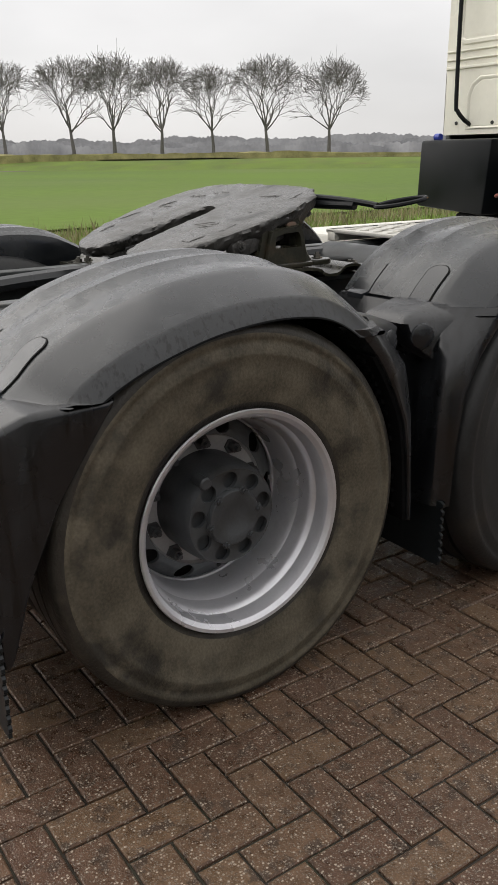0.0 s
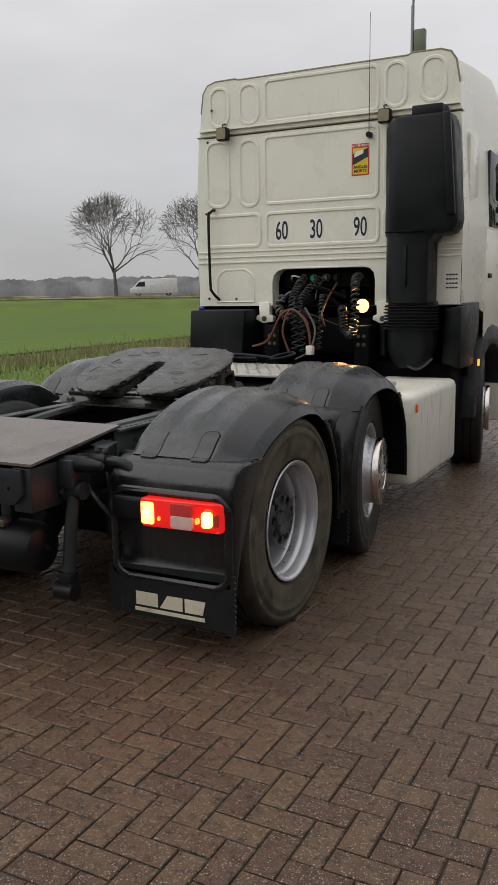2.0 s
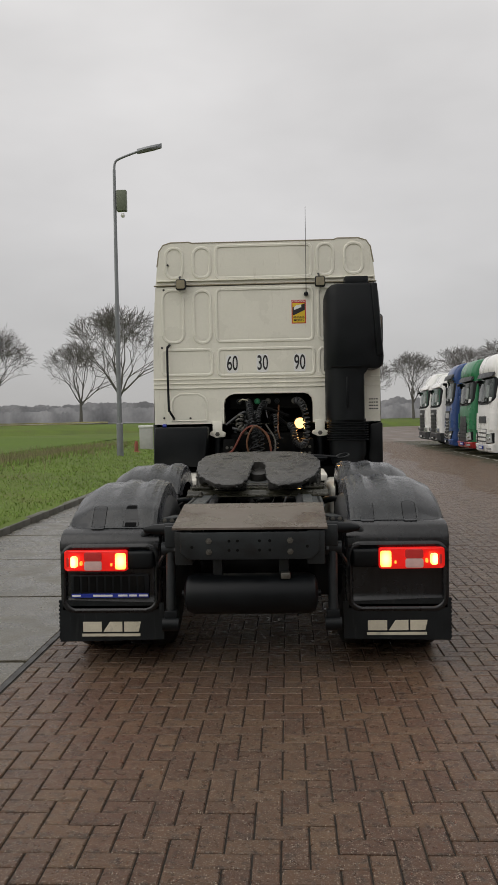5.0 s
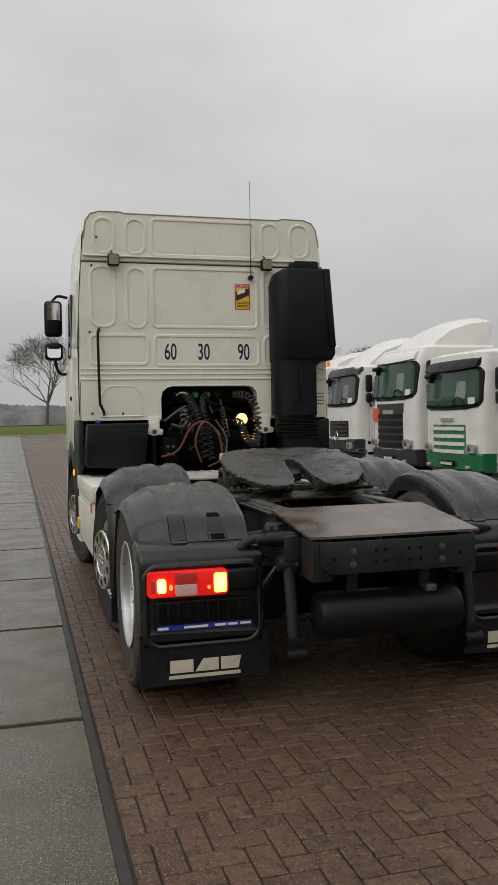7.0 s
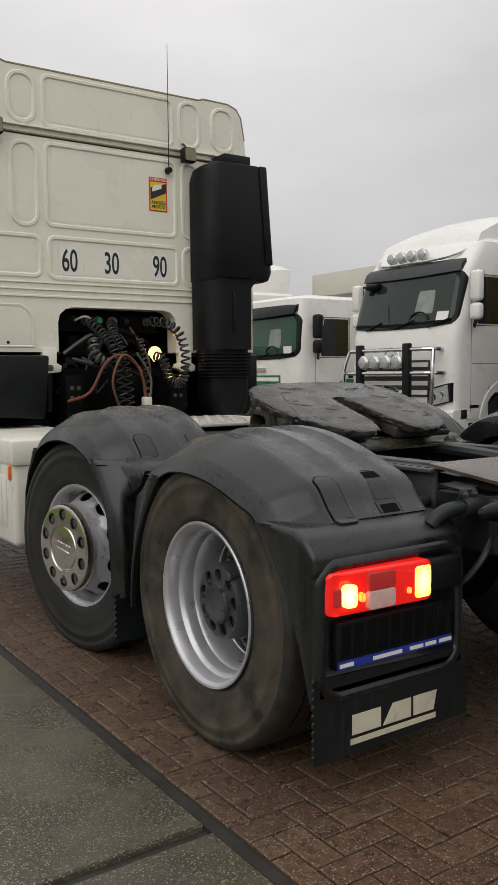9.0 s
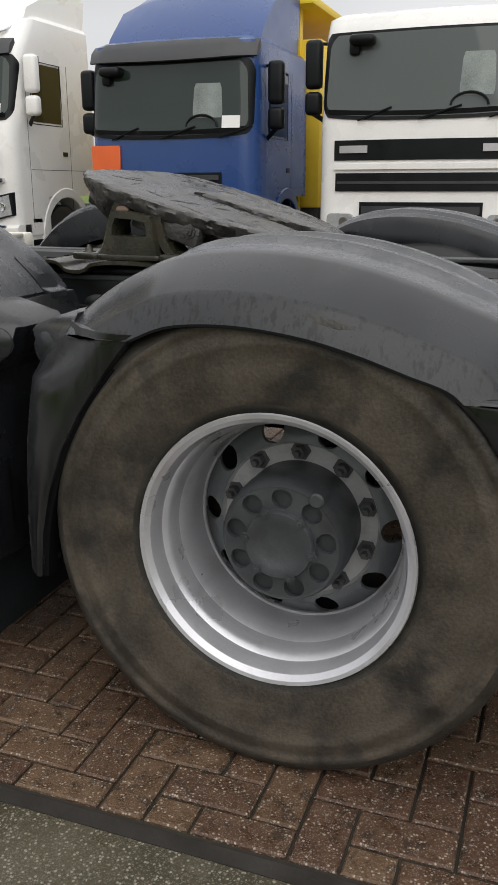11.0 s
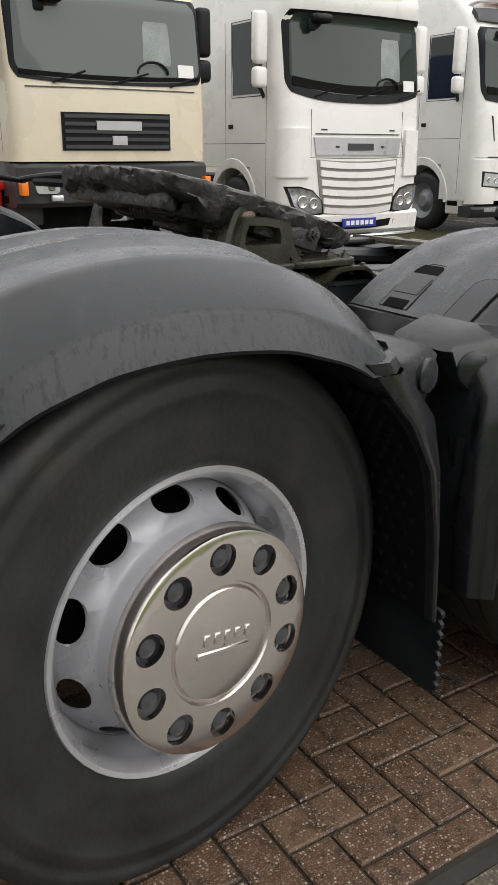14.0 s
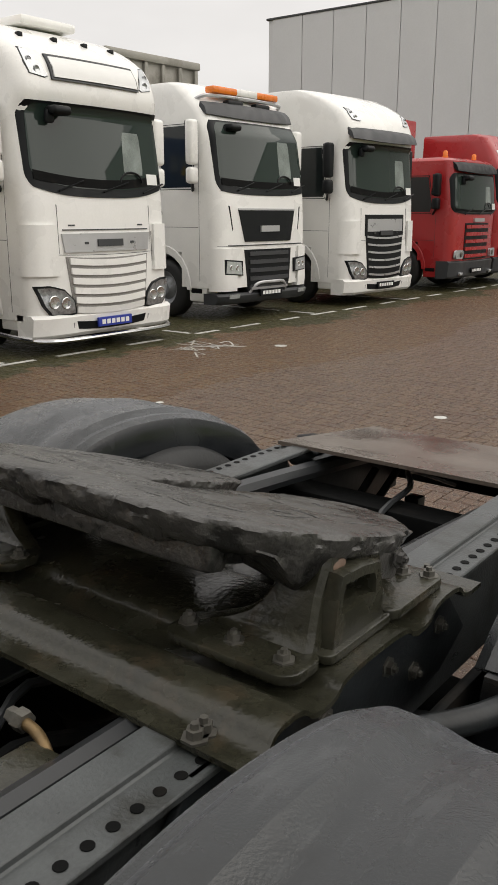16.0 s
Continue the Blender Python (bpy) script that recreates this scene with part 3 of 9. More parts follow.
def drive_wheel(y, mirror):
    bm = B()
    lathe(bm, ((1.192, 0.286), (1.212, 0.294), (1.221, 0.305), (1.226, 0.3025), (1.224, 0.294), (1.213, 0.283), (1.200, 0.2785), (1.182, 0.277), (1.170, 0.275), (1.160, 0.267), (1.148, 0.2625),
               (1.126, 0.261), (1.112, 0.2595), (1.098, 0.251), (1.060, 0.246), (1.030, 0.245), (1.012, 0.243), (1.008, 0.239), (1.002, 0.239), (0.996, 0.2425), (0.985, 0.243), (0.978, 0.275), (1.08, 0.28), (1.17, 0.286)),
          (0, y, WHEEL_Z), "x", 80, close=True)
    w = part("wheel", bm, M_RIM, tractor, "deep-dished silver steel wheel", mirror, 25)
    tyre(w, y, -0.011, M_TYRE_BROWN if mirror else M_TYRE, mirror, "worn tyre with a brown dusty sidewall")
    tyre(w, y, -0.356, M_TYRE_DARK, mirror)
    bm = B()
    n = 10
    da = math.pi / n
    def place(r, t):
        return (0.990 + 0.034 * min(1, (0.246 - r) / 0.045), y + r * math.cos(t), WHEEL_Z + r * math.sin(t))
    for k in range(n):
        a = 2 * math.pi * k / n
        holed(bm, a - da, a + da, 0.188, 0.246, a, 0.2175, 0.0275, place, 6)
    weld(bm)
    part("wheel_disc", bm, M_DISC, w, "grey wheel disc with round hand holes", mirror)
    bm = B()
    turned(bm, y, ((1.022, 0.189), (1.018, 0.186), (1.013, 0.182), (1.010, 0.13)), 60, -da)
    part("bolt_face", bm, M_BOLTFACE, w, "pale flat bolting face", mirror)
    bm = B()
    a0 = 2 * math.pi * 0.3 / 9
    turned(bm, y, ((0.90, 0.1435), (1.06, 0.1425), (1.068, 0.144), (1.10, 0.1435), (1.136, 0.140), (1.152, 0.1355), (1.161, 0.130), (1.160, 0.126)), 54, a0 - math.pi / 9)
    turned(bm, y, ((1.160, 0.078), (1.172, 0.077), (1.176, 0.074), (1.176, 0.05), (1.173, 0.046), (1.173, 0.001)), 54, a0 - math.pi / 9)
    def place(r, t):
        return (1.160, y + r * math.cos(t), WHEEL_Z + r * math.sin(t))
    for k in range(9):
        a = 2 * math.pi * k / 9 + a0
        holed(bm, a - math.pi / 9, a + math.pi / 9, 0.078, 0.128, a, 0.102, 0.0228, place, 6)
    weld(bm)
    part("hub", bm, M_HUB, w, "grey planetary hub with pockets and bolts", mirror)
    bm = B()
    lathe(bm, ((1.10, 0.13), (1.138, 0.13), (1.138, 0.0)), (0, y, WHEEL_Z), "x", 32)
    part("hub_core", bm, M_HUB, w, "", mirror)
    bm = B()
    lathe(bm, ((1.12, 0.017), (1.166, 0.017), (1.170, 0.013), (1.170, 0.0)), (0, y + 0.136 * math.cos(2.2), WHEEL_Z + 0.136 * math.sin(2.2)), "x", 14)
    part("hub_lug", bm, M_HUB, w, "", mirror)
    for k in range(6):
        a = 2 * math.pi * (k + 0.15) / 6
        bm = B()
        hexbolt(bm, (1.174, y + 0.075 * math.cos(a), WHEEL_Z + 0.075 * math.sin(a)), 0.0085, 0.009, "x")
        part("hub_bolt", bm, M_HUB, w, "", mirror)
    for k in range(10):
        a = 2 * math.pi * (k + 0.5) / 10
        bm = B()
        hexbolt(bm, (1.008, y + 0.1675 * math.cos(a), WHEEL_Z + 0.1675 * math.sin(a)), 0.0150, 0.030, "x")
        part("wheel_nut", bm, M_NUT, w, "", mirror)
    return w


def front_wheel(y, mirror, dx, material=M_TYRE_DARK):
    """A wheel whose rim and tyre are set in by dx behind its hub and cap."""
    bm = B()
    lathe(bm, ((1.192, 0.286), (1.210, 0.293), (1.221, 0.305), (1.226, 0.3025), (1.223, 0.293), (1.210, 0.281), (1.196, 0.2765), (1.184, 0.275), (1.172, 0.268), (1.150, 0.264), (1.120, 0.262), (1.095, 0.262),
               (1.090, 0.275), (1.17, 0.286)), (dx, y, WHEEL_Z), "x", 80, close=True)
    w = part("wheel", bm, M_RIM, tractor, "silver steel wheel", mirror, 25)
    tyre(w, y, dx, material, mirror, "black tyre with a plain sidewall")
    n = 10
    da = math.pi / n
    bm = B()
    def place(r, t):
        f = (0.277 - r) / 0.112
        q_ = 0.262 - 0.052 * f
        return (1.136 + dx + 0.086 * f, y + q_ * math.cos(t), WHEEL_Z + q_ * math.sin(t))
    for k in range(n):
        a = 2 * math.pi * (k + 0.5) / n
        holed(bm, a - da, a + da, 0.165, 0.277, a, 0.2230, 0.0400, place, 6)
    turned(bm, y, ((1.222 + dx, 0.210), (1.230 + dx, 0.207), (1.186, 0.205), (1.204, 0.202), (1.212, 0.197), (1.212, 0.10)), 60)
    weld(bm)
    part("wheel_disc", bm, M_RIM, w, "silver disc with ten hand holes", mirror)
    bm = B()
    lathe(bm, ((0.98, 0.20), (1.04, 0.20), (1.04, 0.0)), (0, y, WHEEL_Z), "x", 32)
    part("brake_drum", bm, M_DARK, w, "", mirror)
    bm = B()
    spin = 0.33
    def place(r, t):
        return (1.252 - 0.5 * (r - 0.14) ** 2, y + r * math.cos(t), WHEEL_Z + r * math.sin(t))
    for k in range(n):
        a = 2 * math.pi * k / n + spin
        holed(bm, a - da, a + da, 0.118, 0.206, a, 0.165, 0.0295, place, 6)
    e0, e1 = place(0.206, 0)[0], place(0.118, 0)[0]
    turned(bm, y, ((e0, 0.206), (e0 - 0.002, 0.211), (1.238, 0.215), (1.212, 0.216), (1.210, 0.205)), 60, spin - da)
    turned(bm, y, ((e1, 0.118), (1.2435, 0.114), (1.2435, 0.110), (1.250, 0.105), (1.2525, 0.08), (1.2545, 0.002)), 60, spin - da)
    weld(bm)
    cap = part("wheel_cap", bm, M_CHROME, w, "polished stainless wheel cap", mirror)
    for k in range(n):
        a = 2 * math.pi * k / n + spin
        bm = B()
        lathe(bm, ((1.205, 0.021), (1.230, 0.0205), (1.243, 0.017), (1.247, 0.0)), (0, y + 0.165 * math.cos(a), WHEEL_Z + 0.165 * math.sin(a)), "x", 12)
        part("wheel_nut", bm, M_NUT, w, "", mirror)
    # embossed lettering as plain bars
    for u, wd, vv, hh in ((-0.055, 0.014, 0.016, 0.022), (-0.031, 0.016, 0.016, 0.022), (-0.007, 0.016, 0.016, 0.022), (0.017, 0.016, 0.016, 0.022), (0.041, 0.016, 0.016, 0.022), (0.0, 0.12, -0.012, 0.012)):
        bm = B()
        bx(bm, 1.2525, 1.2565, u - wd / 2, u + wd / 2, vv - hh / 2, vv + hh / 2, 0.0015, 1)
        bmesh.ops.rotate(bm, verts=bm.verts[:], cent=(0, 0, 0), matrix=Matrix.Rotation(radians(9), 3, "X"))
        bmesh.ops.translate(bm, verts=bm.verts[:], vec=(0, y, WHEEL_Z))
        part("emblem_bar", bm, M_CHROME, w, "", mirror)
    return w


for flip in (False, True):
    drive_wheel(0.0, flip)
    # the steered wheels of the middle and front axles stand turned a little
    w = front_wheel(AXLE_P, flip, -0.06)
    pivot = Vector((-1.16 if flip else 1.16, AXLE_P, 0))
    w.matrix_basis = Matrix.Translation(pivot) @ Matrix.Rotation(radians(10), 4, "Z") @ Matrix.Translation(-pivot)
    w = front_wheel(AXLE_F, flip, -0.05)
    pivot = Vector((-1.10 if flip else 1.10, AXLE_F, 0))
    w.matrix_basis = Matrix.Translation(pivot) @ Matrix.Rotation(radians(11), 4, "Z") @ Matrix.Translation(-pivot)

# --- mudguards ---
GUARD_X = ((0.555, 0.16), (0.556, 0.05), (0.575, 0.012), (0.62, 0.0), (0.655, 0.0), (0.694, -0.0085), (0.748, -0.0095), (0.786, 0.0), (0.824, 0.0), (0.860, -0.0085), (0.914, -0.0095), (0.952, 0.0), (1.0, 0.0005),
           (1.07, 0.004), (1.095, 0.012), (1.205, 0.082), (1.216, 0.093), (1.243, 0.154), (1.246, 0.160), (1.240, 0.162), (1.200, 0.10), (1.11, 0.045), (0.63, 0.014), (0.575, 0.03), (0.566, 0.16))
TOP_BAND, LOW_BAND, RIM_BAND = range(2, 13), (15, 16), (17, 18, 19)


REAR_X = tuple((0.620 + (x - 0.555) * 0.5 if x < 0.675 else x, o) for x, o in GUARD_X)
MIDDLE_X = tuple((0.645 + (x - 0.555) * 0.30 if x < 0.675 else x, o) for x, o in GUARD_X)


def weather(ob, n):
    """Upper strips of a mudguard carry dried deposits, the lowest strip rain streaks; the lip's rim is painted
    shade-black.
    """
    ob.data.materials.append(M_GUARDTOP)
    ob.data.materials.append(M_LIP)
    ob.data.materials.append(M_MAT_SHADE)
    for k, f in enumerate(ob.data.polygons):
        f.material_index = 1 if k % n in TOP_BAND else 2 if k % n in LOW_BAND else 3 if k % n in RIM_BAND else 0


REAR_TOP = ((-0.545, 0.885), (-0.505, 0.925), (-0.445, 1.005), (-0.34, 1.062), (-0.22, 1.106), (-0.10, 1.137), (0.03, 1.153), (0.15, 1.153), (0.27, 1.136), (0.36, 1.10), (0.44, 1.045), (0.525, 0.975))


REAR_TOP_LOW = tuple((a, b - 0.019 * max(0.0, min(1.0, (0.50 - abs(a)) / 0.14))) for a, b in REAR_TOP)
REAR_TOP_HIGH = ((-0.545, 0.919), (-0.505, 0.950)) + REAR_TOP[2:]


def arch(bm, line, sections, centre, ends, steps=6, lip=1.0, taper=(0.0, 0.0)):
    """The cap of a mudguard: its side folds towards the axle and is cut level where the cap meets the legs."""
    pts = arc_pts([(0, a, b) for a, b in line], steps)
    rings = []
    for i, p in enumerate(pts):
        d = (pts[min(i + 1, len(pts) - 1)] - pts[max(i - 1, 0)]).normalized()
        nrm = Vector((0, -d.z, d.y))
        inward = Vector((0, centre - p.y, WHEEL_Z - p.z)).normalized()
        low = ends[0] if p.y < centre else ends[1]
        ring = []
        fade = min(1.0, min(i, len(pts) - 1 - i) / (0.30 * len(pts))) ** 2
        for x, o in sections:
            o = o * fade * 1.7 if o < 0 else o
            if o > 0.02:
                near = max(0.0, 1 - (i if p.y < centre else len(pts) - 1 - i) / (0.34 * len(pts)))
                o = 0.02 + (o - 0.02) * lip * (1 - taper[0 if p.y < centre else 1] * near)
            k = min(1.0, max(0.0, (o - 0.01) / 0.05))
            q = Vector((x, p.y, p.z)) + (inward * k - nrm * (1 - k)) * o
            q.z = max(q.z, min(low, p.z - 0.004 * k))
            ring.append(q)
        rings.append(ring)
    loft(bm, rings)
    bmesh.ops.recalc_face_normals(bm, faces=bm.faces[:])


def clip_tab(parent, mirror, x, line, y0, y1, name="clip_tab", w=0.082):
    """A flush retaining clip lying on the cap's surface, in a thin dark gap, with its foot on the panel below."""
    pts = [p for p in arc_pts([(0, a, b) for a, b in line], 30) if min(y0, y1) <= p.y <= max(y0, y1)]
    if abs(pts[0].y - y0) > abs(pts[-1].y - y0):
        pts = pts[::-1]
    run = [0.0]
    for a, b in zip(pts, pts[1:]):
        run.append(run[-1] + (b - a).length)
    for nm, ww, h, mat in (("clip_gap", w + 0.007, 0.0006, M_DARK), (name, w, 0.0016, M_GUARD)):
        bm = B()
        rings = []
        for i, p in enumerate(pts):
            d = (pts[min(i + 1, len(pts) - 1)] - pts[max(i - 1, 0)]).normalized()
            nrm = Vector((0, -d.z, d.y))
            nrm = nrm if nrm.z > 0 else -nrm
            s = run[i] + 0.002 - (0.0035 if nm == name else 0.0)
            if s < 0:
                continue
            k = math.sqrt(max(0.02, 1 - (1 - min(1, s / (w * 0.42))) ** 2))
            rings.append([p + Vector((x + sd * ww / 2 * k, 0, 0)) + nrm * hh for sd, hh in ((-1, -0.006), (-1, h), (1, h), (1, -0.006))])
        loft(bm, rings)
        bmesh.ops.recalc_face_normals(bm, faces=bm.faces[:])
        part(nm, bm, mat, parent, "", mirror)
    end = pts[-1]
    out = 1 if y1 > y0 else -1
    bm = B()
    lo_y, hi_y = sorted((end.y - out * 0.012, end.y + out * 0.030))
    ring = rrect(x - w * 0.52, x + w * 0.52, lo_y, hi_y, 0.014, 4)
    loft(bm, [[(u, v, end.z + dz - 0.35 * abs(v - end.y)) for u, v in ring] for dz in (-0.014, 0.002)] + [[(x + (u - x) * 0.9, end.y + (v - end.y) * 0.85, end.z + 0.005 - 0.35 * abs(v - end.y)) for u, v in ring]])
    bmesh.ops.recalc_face_normals(bm, faces=bm.faces[:])
    part("clip_foot", bm, M_GUARD, parent, "", mirror)


def slot(parent, mirror, x, line, y0, y1):
    """The catch lying on the cap's surface: a strap between near-black patches that paint the dark of a round-headed
    slot and a square gap at the foot.
    """
    pts = [p for p in arc_pts([(0, a, b) for a, b in line], 40) if min(y0, y1) <= p.y <= max(y0, y1)]
    if abs(pts[0].y - y0) > abs(pts[-1].y - y0):
        pts = pts[::-1]
    run = [0.0]
    for a, b in zip(pts, pts[1:]):
        run.append(run[-1] + (b - a).length)
    total = run[-1]
    for name, s0, s1, w, head, h, mat in (("catch_groove", 0.0, 1.0, 0.104, 0.030, 0.0010, M_DARK), ("catch_panel", 0.02, 1.0, 0.097, 0.028, 0.0018, M_GUARD), ("catch_slot", 0.05, 0.27, 0.086, 0.024, 0.0026, M_MAT_SHADE),
                                          ("catch_strap", 0.33, 0.72, 0.084, 0.004, 0.0034, M_GUARD), ("catch_gap", 0.82, 1.0, 0.074, 0.004, 0.0030, M_MAT_SHADE)):
        bm = B()
        rings = []
        for i, p in enumerate(pts):
            s = run[i] - s0 * total
            if s < 0 or run[i] > s1 * total:
                continue
            d = (pts[min(i + 1, len(pts) - 1)] - pts[max(i - 1, 0)]).normalized()
            nrm = Vector((0, -d.z, d.y))
            nrm = nrm if nrm.z > 0 else -nrm
            k = 0.55 + 0.45 * math.sqrt(max(0.0, 1 - (1 - min(1, s / head)) ** 2))
            rings.append([p + Vector((x + sd * w / 2 * k, 0, 0)) + nrm * hh for sd, hh in ((-1, -0.006), (-1, h), (1, h), (1, -0.006))])
        loft(bm, rings)
        bmesh.ops.recalc_face_normals(bm, faces=bm.faces[:])
        part(name, bm, mat, parent, "", mirror)


def cover_lug(parent, mirror, back, front, yc, top):
    """A box at the head of a leg, narrowing downwards, set back from the outer face, with a round cover on its side."""
    bm = B()
    k = 1 if front > back else -1
    def sec(z, y0, y1, x0, x1):
        return [(0.93, y0, z), (x0, y0, z), (x1, y1 - 0.012 * k, z), (x1 - 0.02, y1, z), (0.93, y1, z)]
    loft(bm, [sec(top - 0.20, back, back + 0.03 * k, 1.165, 1.16), sec(top - 0.17, back, back + (front - back) * 0.40, 1.165, 1.155), sec(top - 0.11, back, front - 0.020 * k, 1.165, 1.122),
              sec(top - 0.045, back, front, 1.16, 1.112), sec(top - 0.030, back, front - 0.014 * k, 1.15, 1.10), sec(top, back, back + (front - back) * 0.25, 1.12, 1.08)])
    bmesh.ops.recalc_face_normals(bm, faces=bm.faces[:])
    lug = part("cover_lug", bm, M_GUARD2, parent, "", mirror)
    bm = B()
    lathe(bm, ((-0.02, 0.037), (0.003, 0.037), (0.006, 0.033), (0.007, 0.0)), (0, 0, 0), "x", 24)
    bm.transform(Matrix.Translation((1.131, yc, top - 0.082)) @ Matrix.Rotation(0.30 * k, 4, "Z"))
    part("round_cover", bm, M_GUARD, lug, "round plastic cover", mirror)


def leg_shell(bm, inn, out):
    """A mudguard leg: the cap's folded side carried down, outermost beside the tyre and falling back towards the rear face."""
    rings = []
    for (a, b), (c, d) in zip(inn, out):
        def at(f, x):
            return (x, a + (c - a) * f, b + (d - b) * f)
        low = min(1.0, max(0.0, (0.965 - d) / 0.10))
        back = [at(f, x0 + (x1 - x0) * low) for f, x0, x1 in ((0.30, 1.240, 1.238), (0.60, 1.196, 1.222), (0.86, 1.118, 1.208), (0.95, 1.09, 1.196), (1.0, 1.065, 1.175))]
        rings.append([at(0.0, 0.66), at(0.0, 1.232), at(0.02, 1.2395), at(0.10, 1.2435), at(0.22, 1.2415)] + back + [at(1.0, 0.66)])
    loft(bm, rings)
    bmesh.ops.recalc_face_normals(bm, faces=bm.faces[:])


def spray_liner(parent, mirror, line, s):
    """A black studded spray mat on the wheel side of a leg."""
    bm = B()
    pts = arc_pts([(0, a, b) for a, b in line], 5)
    loft(bm, [[(0.68, p.y, p.z), (1.226, p.y, p.z), (1.229, p.y - 0.010 * s, p.z), (0.68, p.y - 0.010 * s, p.z)] for p in pts])
    for i, p in enumerate(pts[1:-1]):
        for k in range(12):
            x = 0.72 + 0.04 * k + 0.02 * (i % 2)
            c = Vector((x, p.y + 0.004 * s, p.z))
            loft(bm, [[c + Vector((-0.010, -0.004 * s, -0.008)), c + Vector((0.010, -0.004 * s, -0.008)), c + Vector((0.010, -0.004 * s, 0.008)), c + Vector((-0.010, -0.004 * s, 0.008))],
                      [c + Vector((-0.006, 0.003 * s, -0.005)), c + Vector((0.006, 0.003 * s, -0.005)), c + Vector((0.006, 0.003 * s, 0.005)), c + Vector((-0.006, 0.003 * s, 0.005))]])
    bmesh.ops.recalc_face_normals(bm, faces=bm.faces[:])
    part("spray_mat", bm, M_MAT_SHADE, parent, "black studded spray mat", mirror)


def rear_guard(mirror):
    bm = B()
    # the cap on the right side sits a little higher than the one on the left
    line = REAR_TOP_LOW if mirror else REAR_TOP_HIGH
    lift = 0.0 if mirror else 0.034
    if mirror:
        arch(bm, line, REAR_X, 0.0, (0.880, 0.955), lip=0.88)
    else:
        arch(bm, line, REAR_X, 0.0, (0.916, 0.965), lip=0.68)
    g = part("rear_mudguard", bm, M_GUARD, tractor, "black plastic mudguard cap, weathered grey on top", mirror, 24)
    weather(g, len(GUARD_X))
    # rear panel holding the lamps
    bm = B()
    prism(bm, ((-0.335, 0.895 + lift * 0.7), (-0.55, 0.882 + lift), (-0.615, 0.86 + lift), (-0.66, 0.815 + lift * 0.5), (-0.668, 0.76), (-0.655, 0.745), (-0.650, 0.45), (-0.668, 0.42), (-0.668, 0.36), (-0.645, 0.325),
               (-0.625, 0.36), (-0.575, 0.52), (-0.49, 0.70), (-0.40, 0.83)), "x", 0.585, 1.238, 0.018, 3)
    panel = part("rear_panel", bm, M_GUARD2, g, "black plastic panel with lamp recess", mirror)
    bm = B()
    rings = [[(x, y, z) for x, z in rrect(0.592 + d, 1.232 - d, 0.352 + d, 0.800 - d, 0.085 - d * 0.6, 6)] for d, y in ((0.0, -0.640), (0.0, -0.662), (0.008, -0.672), (0.022, -0.6765), (0.032, -0.672), (0.040, -0.658), (0.040, -0.640))]
    loft(bm, rings + rings[:1], cap=False)
    weld(bm)
    part("recess_rim", bm, M_GUARD2, g, "rounded rim of the lamp recess", mirror)
    # flap
    bm = B()
    out = [(0.570, 0.42), (0.572, 0.185), (1.242, 0.172)]
    z = 0.185
    while z < 0.42:
        out += [(1.242, z), (1.248, z + 0.006), (1.248, z + 0.016), (1.242, z + 0.022)]
        z += 0.026
    prism(bm, out, "y", -0.668, -0.659)
    flap = part("mudflap", bm, M_FLAP, g, "black rubber mudflap with cream emblem", mirror)
    # emblem as plain blocks
    for shape in (((0.722, 0.236), (0.722, 0.300), (0.842, 0.300), (0.842, 0.236)), ((0.852, 0.236), (0.895, 0.300), (0.975, 0.300), (0.975, 0.236)),
                  ((0.987, 0.236), (0.987, 0.300), (1.095, 0.300), (1.080, 0.236)), ((0.715, 0.206), (0.715, 0.224), (1.090, 0.224), (1.090, 0.206))):
        bm = B()
        prism(bm, [((1.815 - x) if mirror else x, zz) for x, zz in shape], "y", -0.6705, -0.667)
        part("emblem_block", bm, M_LOGO, g, "cream printed block", mirror)
    # front leg
    bm = B()
    if mirror:
        edge = ((0.285, 0.968), (0.310, 0.945), (0.352, 0.895), (0.386, 0.850), (0.428, 0.79), (0.479, 0.703), (0.517, 0.60), (0.541, 0.50), (0.553, 0.39))
    else:
        edge = ((0.330, 0.988), (0.372, 0.962), (0.425, 0.905), (0.462, 0.850), (0.496, 0.79), (0.534, 0.703), (0.553, 0.60), (0.562, 0.50), (0.569, 0.39))
    leg_shell(bm, edge, ((0.545, 0.972), (0.554, 0.950), (0.568, 0.900), (0.578, 0.855), (0.590, 0.79), (0.602, 0.703), (0.609, 0.60), (0.612, 0.50), (0.610, 0.39)))
    part("front_leg", bm, M_GUARD2, g, "black plastic mudguard leg", mirror)
    spray_liner(g, mirror, [(a - 0.008, b - 0.004) for a, b in edge[2:]], -1)
    cover_lug(g, mirror, 0.49, 0.628, 0.571, 0.988)
    # clips
    clip_tab(g, mirror, 1.012, line, -0.41, -0.538)
    clip_tab(g, mirror, 1.012, line, 0.385, 0.515)
    if mirror:
        slot(g, mirror, 0.80, line, -0.40, -0.538)
        slot(g, mirror, 0.80, line, 0.368, 0.515)
    else:
        clip_tab(g, mirror, 0.74, line, -0.41, -0.538)
        clip_tab(g, mirror, 0.74, line, 0.385, 0.515)
    # lamp cluster: outer amber, white, red, inner lit brake lamp
    bm = B()
    def lens_shape(x0, x1, z0, z1, r, y0, y1, inset):
        """A lens with rounded corners whose face bulges backwards and sweeps round at the outer end."""
        def sweep(x):
            return 0.9 * max(0.0, x - 1.10) ** 2 * 3
        base = rrect(x0, x1, z0, z1, r, 4)
        cx, cz = (x0 + x1) / 2, (z0 + z1) / 2
        rings = []
